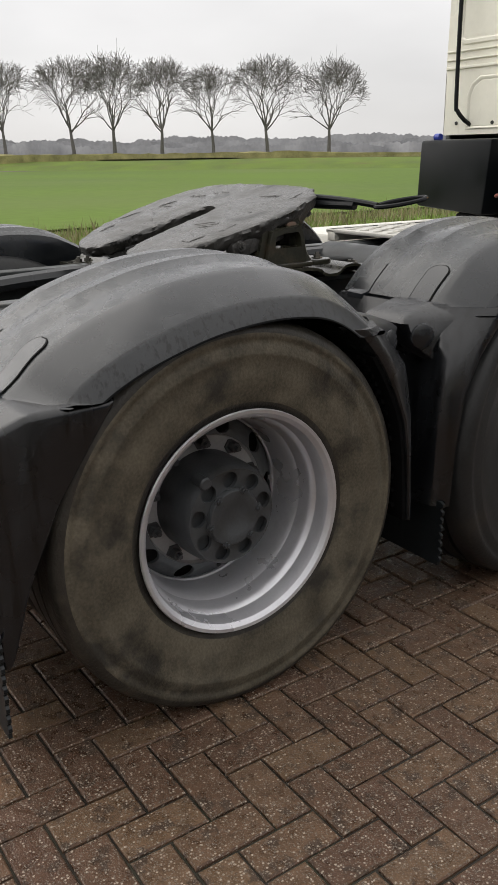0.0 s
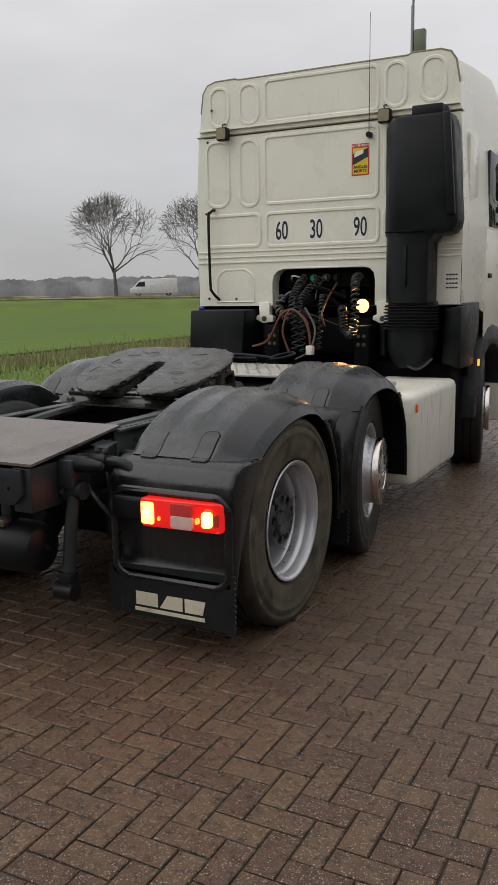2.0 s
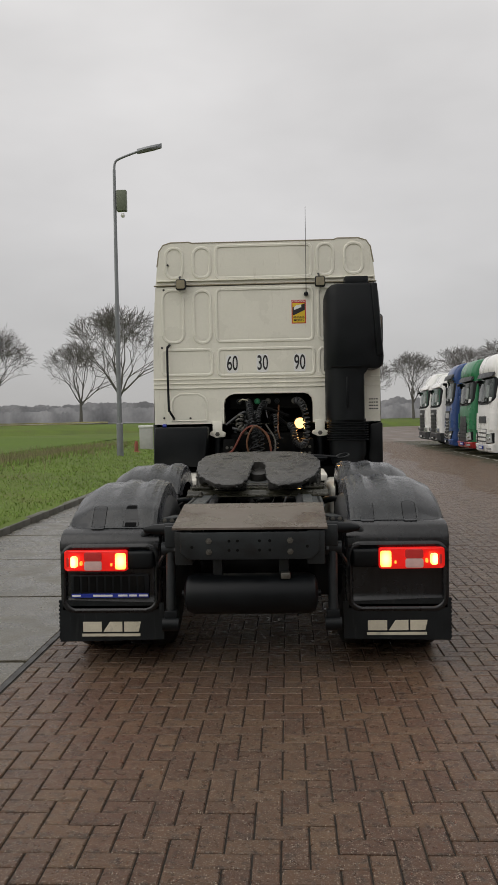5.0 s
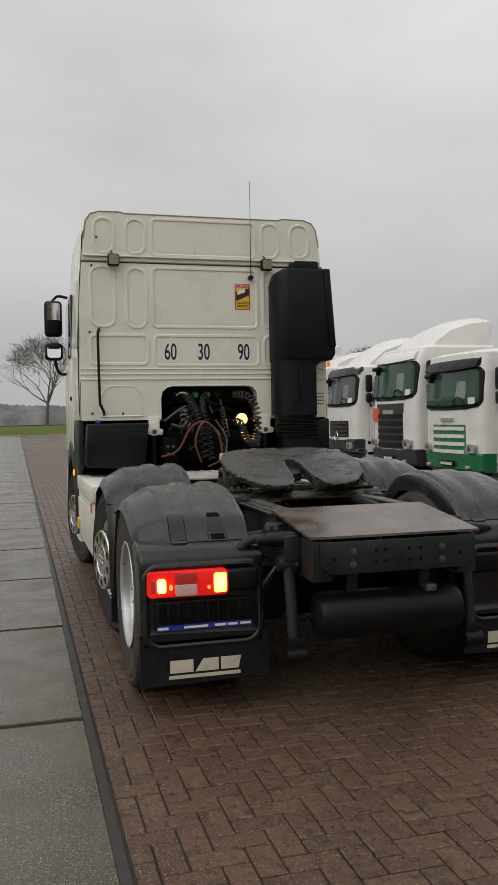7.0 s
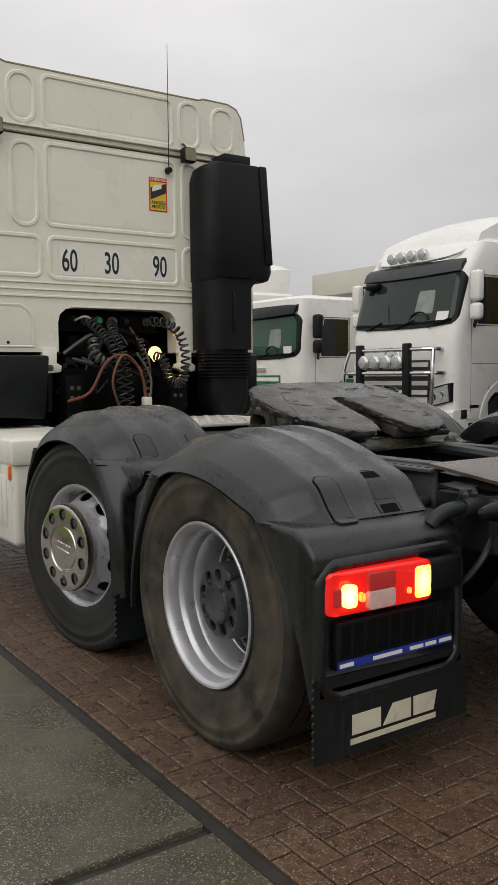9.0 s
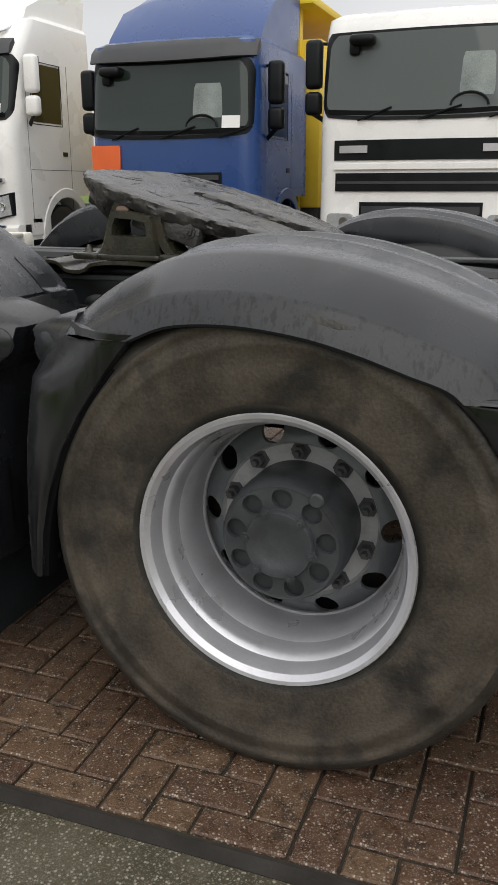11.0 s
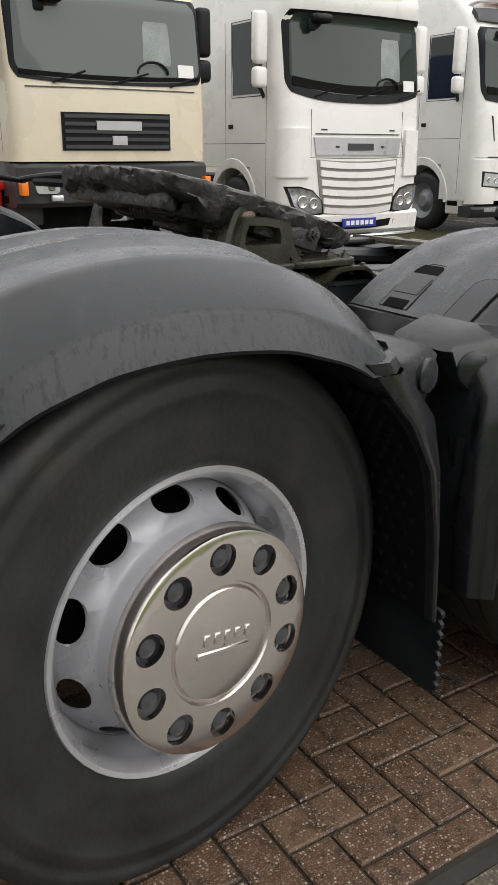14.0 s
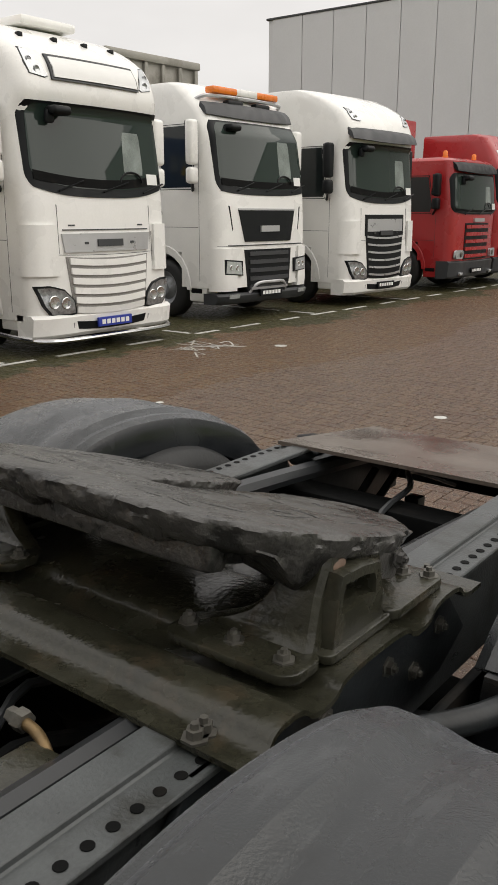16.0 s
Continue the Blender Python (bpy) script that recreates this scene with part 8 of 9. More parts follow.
flat_rake = ((0.3, 0.02), (1.9, 0.0), (2.05, 0.02), (2.9, 0.10), (3.4, 0.35), (4.0, 0.8))
BULGE = ((0.3, 0.05), (0.6, 0.0), (1.9, 0.03), (2.05, 0.05), (2.95, 0.15), (3.06, 0.08), (3.2, 0.07), (3.45, 0.14), (3.65, 0.28), (3.82, 0.56), (3.95, 0.82), (4.05, 1.12), (4.2, 1.6))
STEEP = ((0.3, 0.05), (0.6, 0.0), (1.9, 0.03), (2.05, 0.05), (3.0, 0.19), (3.4, 0.42), (4.2, 1.35))
XF = dict(paint=P_WHITE, style="long", len=2.75, sag=0.12, top=4.08, slat=0.33, plate=M_BLUEBAR, fairing=(1.0, 1.62), rake=BULGE, lens=(0.53, 0.83, 0.70, 1.17, 0.12), screen=(2.05, 3.02), grille=(0.47, 1.20, 0.63, 6, P_MESH, P_WHITE), bumper=(0.22, 0.52, P_WHITE), lamp=(0.66, 0.93, 0.30, 0.36), floor=0.45,
          panels=((1.28, 1.51, -0.73, 0.73, P_SILVER, 0.026, -0.05), (1.55, 1.562, -0.74, 0.74, P_GREY, 0.014)), badge=((1.345, 1.435, -0.22, 0.22, P_GREY),),
          roof=(("signpanel", 3.30, 3.60), ("beacon", (0.95,), 0.9), ("hatch", 0.9), ("spots", 3.84)), extra=(("lowtube",),), mirror=P_WHITE, arch=P_WHITE)
parked_truck("white long-haul tractor with pale slatted grille and roof sign", -6.0, XF)
TGX = dict(paint=P_WHITE, style="broad", rake=STEEP,  sag=0.06, fairing=(0.50, 1.20), top=3.85, screen=(2.15, 3.18), grille=(0.48, 1.17, 0.56, 5, M_BLACK, P_GREY), bumper=(0.28, 0.46, P_GREY), lamp=(0.98, 0.98, 0.24, 0.34), lens=(0.77, 0.97, 0.74, 1.09, 0.08), yaw=-2.0, mirror_x=0.36, floor=0.55,
           panels=((1.30, 1.81, -0.62, 0.62, M_BLACK, 0.018, -0.22), (1.81, 1.84, -0.76, 0.76, P_SILVER, 0.022), (1.235, 1.25, -1.0, 1.0, P_GREY, 0.012), (0.50, 0.54, -0.5, 0.5, P_SILVER, 0.05, 0.0)), badge=((1.46, 1.56, -0.25, 0.25, P_SILVER),),
           visor=(3.40, P_GREY), extra=(("lowbar",), ("tipper", 4.55)), roof=(("amberbar",),), mirror=P_WHITE, step=P_WHITE)
parked_truck("white tractor with orange beacon bar and black grille", -10.2, TGX, 0.5)
XF2 = dict(XF, yaw=-4.0, plate=M_BLACK, slat=0.13, grille=(0.50, 1.36, 0.58, 6, M_BLACK, P_SILVER), visor=(3.22, P_GREY), roof=(("rooflamps", 3.45, 3.68),), extra=(), mirror=M_BLACK,
           panels=((1.34, 1.74, -0.68, 0.68, M_BLACK, 0.016), (1.42, 1.66, -0.62, 0.62, P_SILVER, 0.024)))
parked_truck("white tractor with grey visor and black slatted grille", -13.58, XF2, 0.1)
SCR = dict(paint=P_RED, top=3.0, screen=(1.78, 2.62), grille=(0.72, 1.55, 0.66, 5, M_BLACK, P_RED), bumper=(0.30, 0.70, P_GREY), lamp=(0.85, 0.95, 0.20, 0.34), floor=0.7, rake=flat_rake,
           badge=((1.58, 1.66, -0.28, 0.28, P_SILVER),), visor=(2.80, M_BLACK), roof=(("beacon", (-0.8, 0.8), 0.5),), extra=(("box", P_RED, 2.3, 6.5, 0.95, 4.05, 1.2),), mirror=M_BLACK)
parked_truck("red day-cab truck with orange beacons and red body", -17.85, SCR)
SCW = dict(SCR, top=3.7, screen=(1.95, 2.85), roof=(), extra=(), panels=((1.62, 1.78, -0.9, 0.9, P_WHITE, 0.02), (2.95, 3.30, -1.0, 1.0, P_WHITE, 0.012)))
parked_truck("red tractor with white stripes", -20.5, SCW)
F20 = dict(paint=P_CREAM, glass=P_HAZY, w=1.22, top=3.25, screen=(2.08, 2.98), grille=(1.34, 1.75, 0.68, 5, M_BLACK, P_GREY), bumper=(0.72, 1.20, P_GREY), lamp=(0.95, 0.90, 0.15, 0.27), floor=1.22, rake=flat_rake, rc=0.14,
           badge=((1.56, 1.66, -0.28, 0.28, P_SILVER),), panels=((2.00, 2.012, -1.05, 1.05, P_GREY, 0.01), (1.40, 1.50, -0.09, 0.09, P_SILVER, 0.042)), plate=P_PLATE, orange_corner=True, mirror=M_BLACK, arch=P_GREY, step=P_GREY, roof=())
parked_truck("older cream truck with black grille and grey bumper", -2.38, F20)
CF = dict(paint=P_WHITE, glass=P_HAZY, top=3.15, screen=(2.0, 2.88), grille=(0.55, 1.08, 0.70, 3, M_BLACK, P_GREY), bumper=(0.30, 0.62, P_WHITE), lamp=(0.86, 0.92, 0.18, 0.32), floor=0.6, rake=flat_rake,
          panels=((1.54, 1.76, -1.02, 1.02, M_BLACK, 0.018), (1.20, 1.40, -1.0, 1.0, M_BLACK, 0.018), (1.44, 1.50, -1.02, 1.02, P_WHITE, 0.03), (1.28, 1.31, -0.98, 0.98, P_GREY, 0.024)), badge=((1.62, 1.70, -0.92, -0.66, P_SILVER), (1.62, 1.70, 0.62, 0.95, P_SILVER)), mirror=M_BLACK, roof=())
parked_truck("white day-cab truck with black front bands", 1.10, CF)
ATB = dict(paint=P_BLUE, top=3.0, w=1.13, screen=(1.85, 2.68), grille=(0.95, 1.42, 0.72, 4, M_BLACK, P_GREY), bumper=(0.40, 0.90, P_GREY), lamp=(0.72, 0.88, 0.18, 0.32), floor=0.85, rake=flat_rake,
           visor=(2.84, P_GREY), star=(1.28, 0.13), roof=(("deflector", P_BLUE, 0.95, 0.45, 1.05),), extra=(("board", 0.85, 1.58), ("crane", 3.75)), mirror=M_BLACK)
parked_truck("blue lorry with roof deflector and orange board", 4.25, ATB)
ACT = dict(paint=P_WHITE, top=3.52, screen=(2.10, 2.92), grille=(0.95, 1.55, 0.78, 4, P_GREY, P_WHITE), bumper=(0.30, 0.75, P_WHITE), lamp=(0.92, 0.98, 0.26, 0.34), lens=(0.80, 1.06, 0.80, 1.16, 0.25), floor=0.6,
           visor=(3.06, P_GREY), star=(1.59, 0.17), roof=(("lightbar", 0.55, 4), ("deflector", P_WHITE, 0.55, 0.7, 1.1)), extra=(("bullbar",),), mirror=P_WHITE)
parked_truck("white tractor with bull bar and round spot lamps", 7.80, ACT)
SCP = dict(paint=P_WHITE, glass=P_GREENISH, top=2.90, screen=(1.67, 2.48), grille=(0.66, 1.32, 0.70, 4, P_GREEN, P_WHITE), bumper=(0.32, 0.72, P_GREEN), lamp=(0.82, 0.96, 0.18, 0.32), floor=0.7, rake=flat_rake,
           badge=((1.40, 1.47, -0.26, 0.26, P_SILVER),), visor=(2.62, M_BLACK), roof=(), extra=(("box", P_BEIGE, 2.3, 7.2, 3.1, 3.62, 1.2), ("box", P_WHITE, 2.6, 7.0, 1.0, 2.3, 1.2)), mirror=M_BLACK, arch=P_GREEN)
parked_truck("white day-cab truck with green bumper and raised body", 11.75, SCP)
SCG = dict(paint=P_WHITE, glass=P_GREENISH, top=3.25, slat=0.30, screen=(1.95, 2.82), grille=(0.72, 1.62, 0.72, 5, P_GREY, M_BLACK), bumper=(0.32, 0.72, P_GREY), lamp=(0.86, 0.98, 0.20, 0.34), floor=0.7, rake=flat_rake,
           badge=((1.58, 1.68, -0.30, 0.30, P_SILVER),), panels=((1.62, 1.84, -0.76, 0.76, P_GREY, 0.020),), visor=(3.0, P_WHITE), roof=(("deflector", P_WHITE, 0.75, 0.6, 1.1),), extra=(("board", 0.82, 1.57),), mirror=M_BLACK)
parked_truck("white truck with grey grille and tall white deflector", 14.75, SCG)
ATW = dict(ATB, paint=P_WHITE, star=(0.97, 0.13), glass=P_HAZY, top=3.0, roof=(("deflector", P_WHITE, 0.85, 0.5, 1.0),), extra=(("box", P_WHITE, 2.3, 7.0, 0.95, 3.3, 1.2),), visor=(2.84, P_GREY))
parked_truck("white lorry with roof deflector and dark bumper", 18.3, ATW)
TGM = dict(TGX, extra=(), top=3.15, screen=(2.0, 2.80), visor=(2.95, P_GREY), roof=(("beacon", (-0.7, 0.7), 0.6), ("deflector", P_WHITE, 0.55, 0.7, 1.1)), panels=((1.42, 1.72, -0.6, 0.6, M_BLACK, 0.018),), badge=((1.52, 1.60, -0.2, 0.2, P_SILVER),), bumper=(0.30, 0.85, P_GREY), floor=0.7, mirror=M_BLACK)
parked_truck("white lorry with two orange beacons", 21.4, TGM)
VOL = dict(XF, style="", top=3.75, screen=(1.95, 2.85), grille=(0.45, 1.05, 0.6, 4, P_GREY, P_WHITE), panels=((1.25, 1.50, -0.55, 0.55, P_GREY, 0.015),), badge=(), roof=(("deflector", P_WHITE, 0.45, 0.7, 1.1),), extra=(), visor=(3.0, P_GREY), mirror=P_WHITE)
parked_truck("white tall-cab tractor unit", 25.0, VOL)
parked_truck("green tractor with red bumper", 28.4, dict(VOL, paint=P_GREEN, grille=(0.5, 1.25, 0.66, 5, M_BLACK, P_GREY), bumper=(0.25, 0.50, P_RED), roof=(), mirror=M_BLACK))
parked_truck("dark blue tractor with pale grille", 31.8, dict(XF2, paint=P_BLUE, top=3.8, bumper=(0.25, 0.52, P_BLUE), roof=(), mirror=P_BLUE))
parked_truck("white truck with dark grille", 35.3, dict(SCG, roof=(), extra=(), top=3.5))
parked_truck("white truck with dark grille", 38.8, dict(SCG, roof=(), extra=(), top=3.7))

# ---- blue load and red bin behind the row ----
M_PRINT = surf("faded_print", (0.20, 0.24, 0.33), 0.5, var=0.1, bump=0.0)
load = thing("loaded_trailer", "blue stake-sided trailer with printed tarpaulin and boards", "trailer", at=(16.0, -1.6, 0))
for name, b, mat, lab in (("tarpaulin", (0, 6, -1.25, 1.25, 2.2, 3.75), paint("blue_tarpaulin", (0.022, 0.075, 0.27), 0.5), "blue tarpaulin"), ("side_board", (-0.02, 6, -1.27, 1.27, 1.2, 2.0), P_BLUE, "blue side board"),
                          ("top_board", (-0.03, 6, -1.27, 1.27, 2.0, 2.22), P_WOODB, "wooden board"), ("bed", (0, 6, -1.2, 1.2, 0.9, 1.2), M_DARK, "")):
    bm = B()
    bx(bm, *b, 0.02)
    part(name, bm, mat, load, lab)
for yy in (-1.0, -0.3, 0.4, 1.1):
    bm = B()
    bx(bm, -0.06, -0.02, yy - 0.08, yy + 0.08, 1.2, 2.1, 0.01)
    part("stake", bm, P_WOODB, load)
for y0, y1 in ((0.30, 0.36), (-0.05, 0.20), (-0.42, -0.14), (-0.80, -0.52)):
    bm = B()
    bx(bm, -0.012, 0.0, y0, y1, 2.85, 3.30, 0.004, 1)
    part("print_block", bm, M_PRINT, load)
bm = B()
prism(bm, ((-0.42, 2.78), (-0.14, 2.78), (-0.28, 3.05)), "x", -0.02, -0.010)
part("print_triangle", bm, M_YELLOW, load)
for yy in (-0.9, 0.9):
    o = new("wheel", BG_TYRE)
    o.parent, o.location = load, (0.8, yy, 0.5)
    r = new("rim", BG_RIM)
    r.parent = o
bin_ = thing("plastic_bin", "red plastic bin with a lid beside the trucks", "bin", at=(8.1, -0.92, 0))
bm = B()
loft(bm, [[(x, yy, z) for x, yy in rrect(-0.26 + d, 0.26 - d, -0.28 + d, 0.28 - d, 0.06)] for z, d in ((0.0, 0.08), (0.89, 0.04))])
bmesh.ops.recalc_face_normals(bm, faces=bm.faces[:])
red_plastic = surf("red_plastic", (0.62, 0.025, 0.018), 0.35, var=0.08, bump=0.05)
part("bin_body", bm, red_plastic, bin_)
bm = B()
bx(bm, -0.25, 0.25, -0.27, 0.27, 0.89, 1.0, 0.04, 3)
part("bin_lid", bm, red_plastic, bin_)

# ---- painted bay marks ----
marks = thing("bay_marking", "worn white painted bay lines and chalk scrawl", "marking")
marks["kind"] = "structure"
rng = random.Random(3)
for k in range(46):
    y0 = -22 + k * 1.15 + rng.uniform(-0.1, 0.1)
    bm = B()
    bx(bm, 7.26, 7.34, y0, y0 + rng.uniform(0.5, 0.85), -0.004, 0.0045)
    part("dash", bm, M_PAINT, marks)
for yy in [-4.3 + 3.4 * k for k in range(-5, 13)]:
    for k in range(5):
        bm = B()
        bx(bm, 7.4 + k * 0.8, 7.95 + k * 0.8, yy - 0.04, yy + 0.04, -0.004, 0.0045)
        part("dash", bm, M_PAINT, marks)
for k in range(12):
    x, yy = rng.uniform(5.9, 6.7), rng.uniform(-7.2, -6.2)
    bm = B()
    line = arc_pts([(x + rng.uniform(-0.25, 0.25), yy + rng.uniform(-0.25, 0.25), 0.003) for q in range(4)], 5)
    loft(bm, [[p + Vector((-0.014, 0, 0)), p + Vector((0.014, 0.006, 0)), p + Vector((0.014, 0.006, 0.003)), p + Vector((-0.014, 0, 0.003))] for p in line])
    part("scrawl", bm, M_PAINT, marks)
for x, yy, r in ((5.6, -7.56, 0.09), (2.0, -5.0, 0.06), (4.4, -3.9, 0.04)):
    bm = B()
    lathe(bm, ((-0.004, r), (0.002, r), (0.005, r * 0.7), (0.005, 0.0)), (x, yy, 0), "z", 9)
    part("paint_spot", bm, M_PAINT, marks)

# ---- steel hall ----
M_CLAD = surf("grey_cladding", (0.60, 0.605, 0.61), 0.5, metal=0.0, var=0.05, scale=0.6, fine=12, bump=0.02)
hall = thing("warehouse", "tall grey metal-clad hall with vertical panels", "building", at=(0, 0, 0))
bm = B()
bx(bm, -26.0, 28.9, -85, -38.6, 0.0, 11.9)
part("wall", bm, M_CLAD, hall)
bm = B()
prism(bm, rrect(-25.99, -24.07, 0.0, 11.9, 0.03, 1), "y", -38.56, -38.52, 0.012, 1)
pm = finish("cladding_panel", bm, M_CLAD)
for k in range(28):
    o = new("cladding_panel", pm)
    o.parent = hall
    o.location = (1.95 * k, 0, 0)
bm = B()
bx(bm, -26.1, 29.0, -85.1, -38.48, 11.88, 11.99, 0.02)
part("roof", bm, P_GREY, hall, "dark roof edge")
bm = B()
tube(bm, ((13.0, -38.40, 0.0), (13.0, -38.40, 11.9)), 0.09, 8)
part("downpipe", bm, M_GALV, hall)

# ---- lamp posts, flag poles, small verge things ----
def lamp_post(x, y, z, h):
    p = thing("street_lamp", "grey steel lamp post with a single arm on the verge", "street lamp", "lamp posts along the verge", (x, y, z))
    bm = B()
    tube(bm, ((0, 0, 0), (0, 0, 1.3), (0, 0, 1.32), (0, 0, h - 0.4)), [0.13, 0.125, 0.095, 0.055], 12)
    part("pole", bm, M_GALV, p)
    bm = B()
    tube(bm, arc_pts([(0, 0, h - 0.45), (0.05, 0, h - 0.12), (0.30, 0, h + 0.04), (1.0, 0, h + 0.28)], 5), 0.045, 8)
    part("arm", bm, M_GALV, p)
    bm = B()
    loft(bm, [[(0.9 + u, v * w, h + 0.24 + 0.20 * u + zz) for v, zz in ((-1, 0.0), (-0.7, 0.09), (0, 0.12), (0.7, 0.09), (1, 0.0), (0.6, -0.07), (-0.6, -0.07))] for u, w in ((0.0, 0.06), (0.15, 0.13), (0.55, 0.16), (0.85, 0.10), (0.95, 0.04))])
    bmesh.ops.recalc_face_normals(bm, faces=bm.faces[:])
    part("lamp_head", bm, M_GALV, p)
    return p


post = lamp_post(-6.28, 26.4, 0.15, 11.45)
bm = B()
bx(bm, 0.08, 0.46, -0.12, 0.14, 9.45, 10.25, 0.03)
part("equipment_box", bm, surf("olive_box", (0.13, 0.15, 0.10), 0.5, var=0.1, bump=0.05), post, "olive equipment box on the pole")
bm = B()
lathe(bm, ((-0.09, 0.0), (-0.07, 0.06), (0.0, 0.09), (0.07, 0.06), (0.09, 0.0)), (0.30, 0, 9.30), "z", 12)
part("dome_camera", bm, P_WHITE, post)
lamp_post(-6.1, 64.0, 0.15, 12.1)
lamp_post(-6.2, 101.0, 0.15, 12.1)
for x, y in ((-5.3, 62.0), (-5.0, 66.0), (-4.8, 70.0)):
    f = thing("flag_pole", "white flag pole with an orange banner", "flag pole", "flag poles on the verge", (x, y, 0.1))
    bm = B()
    tube(bm, ((0, 0, 0), (0, 0, 7.0)), [0.06, 0.035], 8)
    part("pole", bm, M_STICKER, f)
    bm = B()
    bx(bm, 0.05, 0.30, -0.01, 0.01, 3.4, 4.9, 0.0)
    part("banner", bm, P_BOARD, f, "orange banner")
    bm = B()
    bx(bm, 0.05, 0.28, -0.01, 0.01, 4.905, 6.8, 0.0)
    part("banner_head", bm, M_CABLINE, f, "dark brown upper banner")
ub = thing("service_pillar", "pale grey service pillar on the grass verge", "utility box", at=(-6.45, 33.5, 0.12))
bm = B()
bx(bm, -0.3, 0.3, -0.2, 0.2, 0, 1.1, 0.03)
part("housing", bm, surf("pale_concrete", (0.42, 0.42, 0.40), 0.6, var=0.15, bump=0.1), ub)
bm = B()
bx(bm, -0.34, 0.34, -0.24, 0.24, 1.1, 1.2, 0.02)
part("cap", bm, M_STICKER, ub)
hy = thing("hydrant", "small rusty red hydrant in the grass", "hydrant", at=(-6.3, 30.0, 0.12))
bm = B()
lathe(bm, ((0.0, 0.0), (0.0, 0.22), (0.08, 0.2), (0.12, 0.09), (0.45, 0.08), (0.55, 0.05), (0.58, 0.0)), (0, 0, 0), "z", 12)
part("hydrant_body", bm, surf("rusty_red", (0.25, 0.07, 0.04), 0.7, var=0.3, bump=0.2), hy)

# ---- white van on the country road ----
van = thing("delivery_van", "white panel van on the far road", "van", at=(-71.5, 107.2, 1.3))
van.rotation_euler = (0, 0, math.atan2(r_dir.y, r_dir.x))
van.scale = (1.2, 1.2, 1.15)
bm = B()
prism(bm, ((-3.0, 0.35), (-3.0, 1.0), (-2.6, 1.15), (-1.9, 1.95), (-1.5, 2.25), (3.0, 2.3), (3.05, 0.35)), "y", -1.0, 1.0, 0.08)
part("body", bm, P_WHITE, van)
for s in (1, -1):
    bm = B()
    prism(bm, ((-2.35, 1.25), (-1.85, 1.85), (-1.1, 1.9), (-1.1, 1.25)), "y", s * 0.99, s * 1.012)
    part("side_window", bm, M_GLASS, van)
    for x in (-2.0, 1.9):
        o = new("wheel", BG_TYRE)
        o.parent, o.location, o.scale = van, (x, s * 0.86, 0.35), (0.7, 0.7, 0.7)

# ---- bare winter trees along the road ----
def bare_tree(seed, height):
    rng = random.Random(seed)
    trunk, crown = B(), B()

    def limb(bm, p, d, length, r, level):
        steps = 3 if level < 3 else 2
        pts, rad = [p.copy()], [r]
        for k in range(steps):
            lift = (0.10 if level < 2 else 0.0) if level else 0.0
            d = (d + Vector((rng.uniform(-1, 1), rng.uniform(-1, 1), rng.uniform(-0.6, 0.6))) * (0.20 if level else 0.04) + Vector((0, 0, lift))).normalized()
            p = p + d * length / steps
            pts.append(p.copy())
            rad.append(max(0.019, r * (1 - 0.42 * (k + 1) / steps)))
        tube(bm, pts, rad, 8 if level == 0 else (5 if level < 3 else 3), cap=False)
        if level >= 7:
            return
        e = (p - Vector((0, 0, height * 0.68))) / height
        if level > 2 and (e.x ** 2 + e.y ** 2) / 0.175 + e.z ** 2 / 0.100 > 1.0:
            return
        n = (7, 4, 3, 3, 3, 2, 2)[level]
        for i in range(n):
            f = 1.0 if (i == 0 and level) else rng.uniform(0.5, 1.0)
            k = min(int(f * steps), steps - 1)
            base = pts[k].lerp(pts[k + 1], f * steps - k) if f < 1 else pts[-1]
            if level == 0:
                base, az = pts[-1] - d * rng.uniform(0, length * 0.18), 2 * math.pi * (i + rng.uniform(-0.2, 0.2)) / n
            else:
                az = rng.uniform(0, 2 * math.pi)
            side = Matrix.Rotation(az, 3, d) @ d.orthogonal().normalized()
            spread = (0.15 + 1.0 * i / n if level == 0 else rng.uniform(0.25, 0.75))
            nd = (d * math.cos(spread) + side * math.sin(spread)).normalized()
            limb(crown, base, nd, length * (rng.uniform(0.66, 0.86) if level else rng.uniform(0.85, 1.05)), max(0.012, rad[-1] * (0.66 if i else 0.82)), level + 1)

    limb(trunk, Vector((0, 0, -0.2)), Vector((rng.uniform(-0.03, 0.03), rng.uniform(-0.03, 0.03), 1)), height * 0.30, height * 0.024, 0)
    t = thing("bare_tree", "tall leafless roadside tree with a spreading crown", "tree", "bare trees along the road")
    part("trunk", trunk, M_BARK_HAZE, t)
    part("crown", crown, M_BARK_HAZE, t, "leafless crown of fine twigs")
    return t


protos = [bare_tree(s, 13.0) for s in (3, 8, 21, 34)]
spots = ((-115.2, 39.9), (-111.0, 48.0), (-108.7, 53.0), (-104.0, 57.8), (-100.4, 63.8), (-94.7, 68.8), (-89.7, 75.3), (-122, 31), (-70, 95.5), (-59.0, 101.0), (-52.0, 103.5), (-18.0, 84.4), (-9.5, 104.0), (2.2, 117.1), (-41, 110), (-30, 116),
         (24, 112), (30, 110), (36, 116), (40, 108), (46, 106), (52, 104), (58, 110), (20, 128), (64, 100), (14, 140), (70, 96))
for k, (x, y) in enumerate(spots):
    m = Matrix.Translation((x, y, 1.8 if k < 8 else 1.0)) @ Matrix.Rotation(k * 1.7, 4, "Z") @ Matrix.Scale((0.90 if k < 8 else 1.14 if k < 11 else 1.0 if k < 16 else 0.80) + 0.035 * (k % 3), 4)
    if k < 4:
        protos[k].matrix_basis = m
    else:
        copy_thing(protos[k % 4], m)

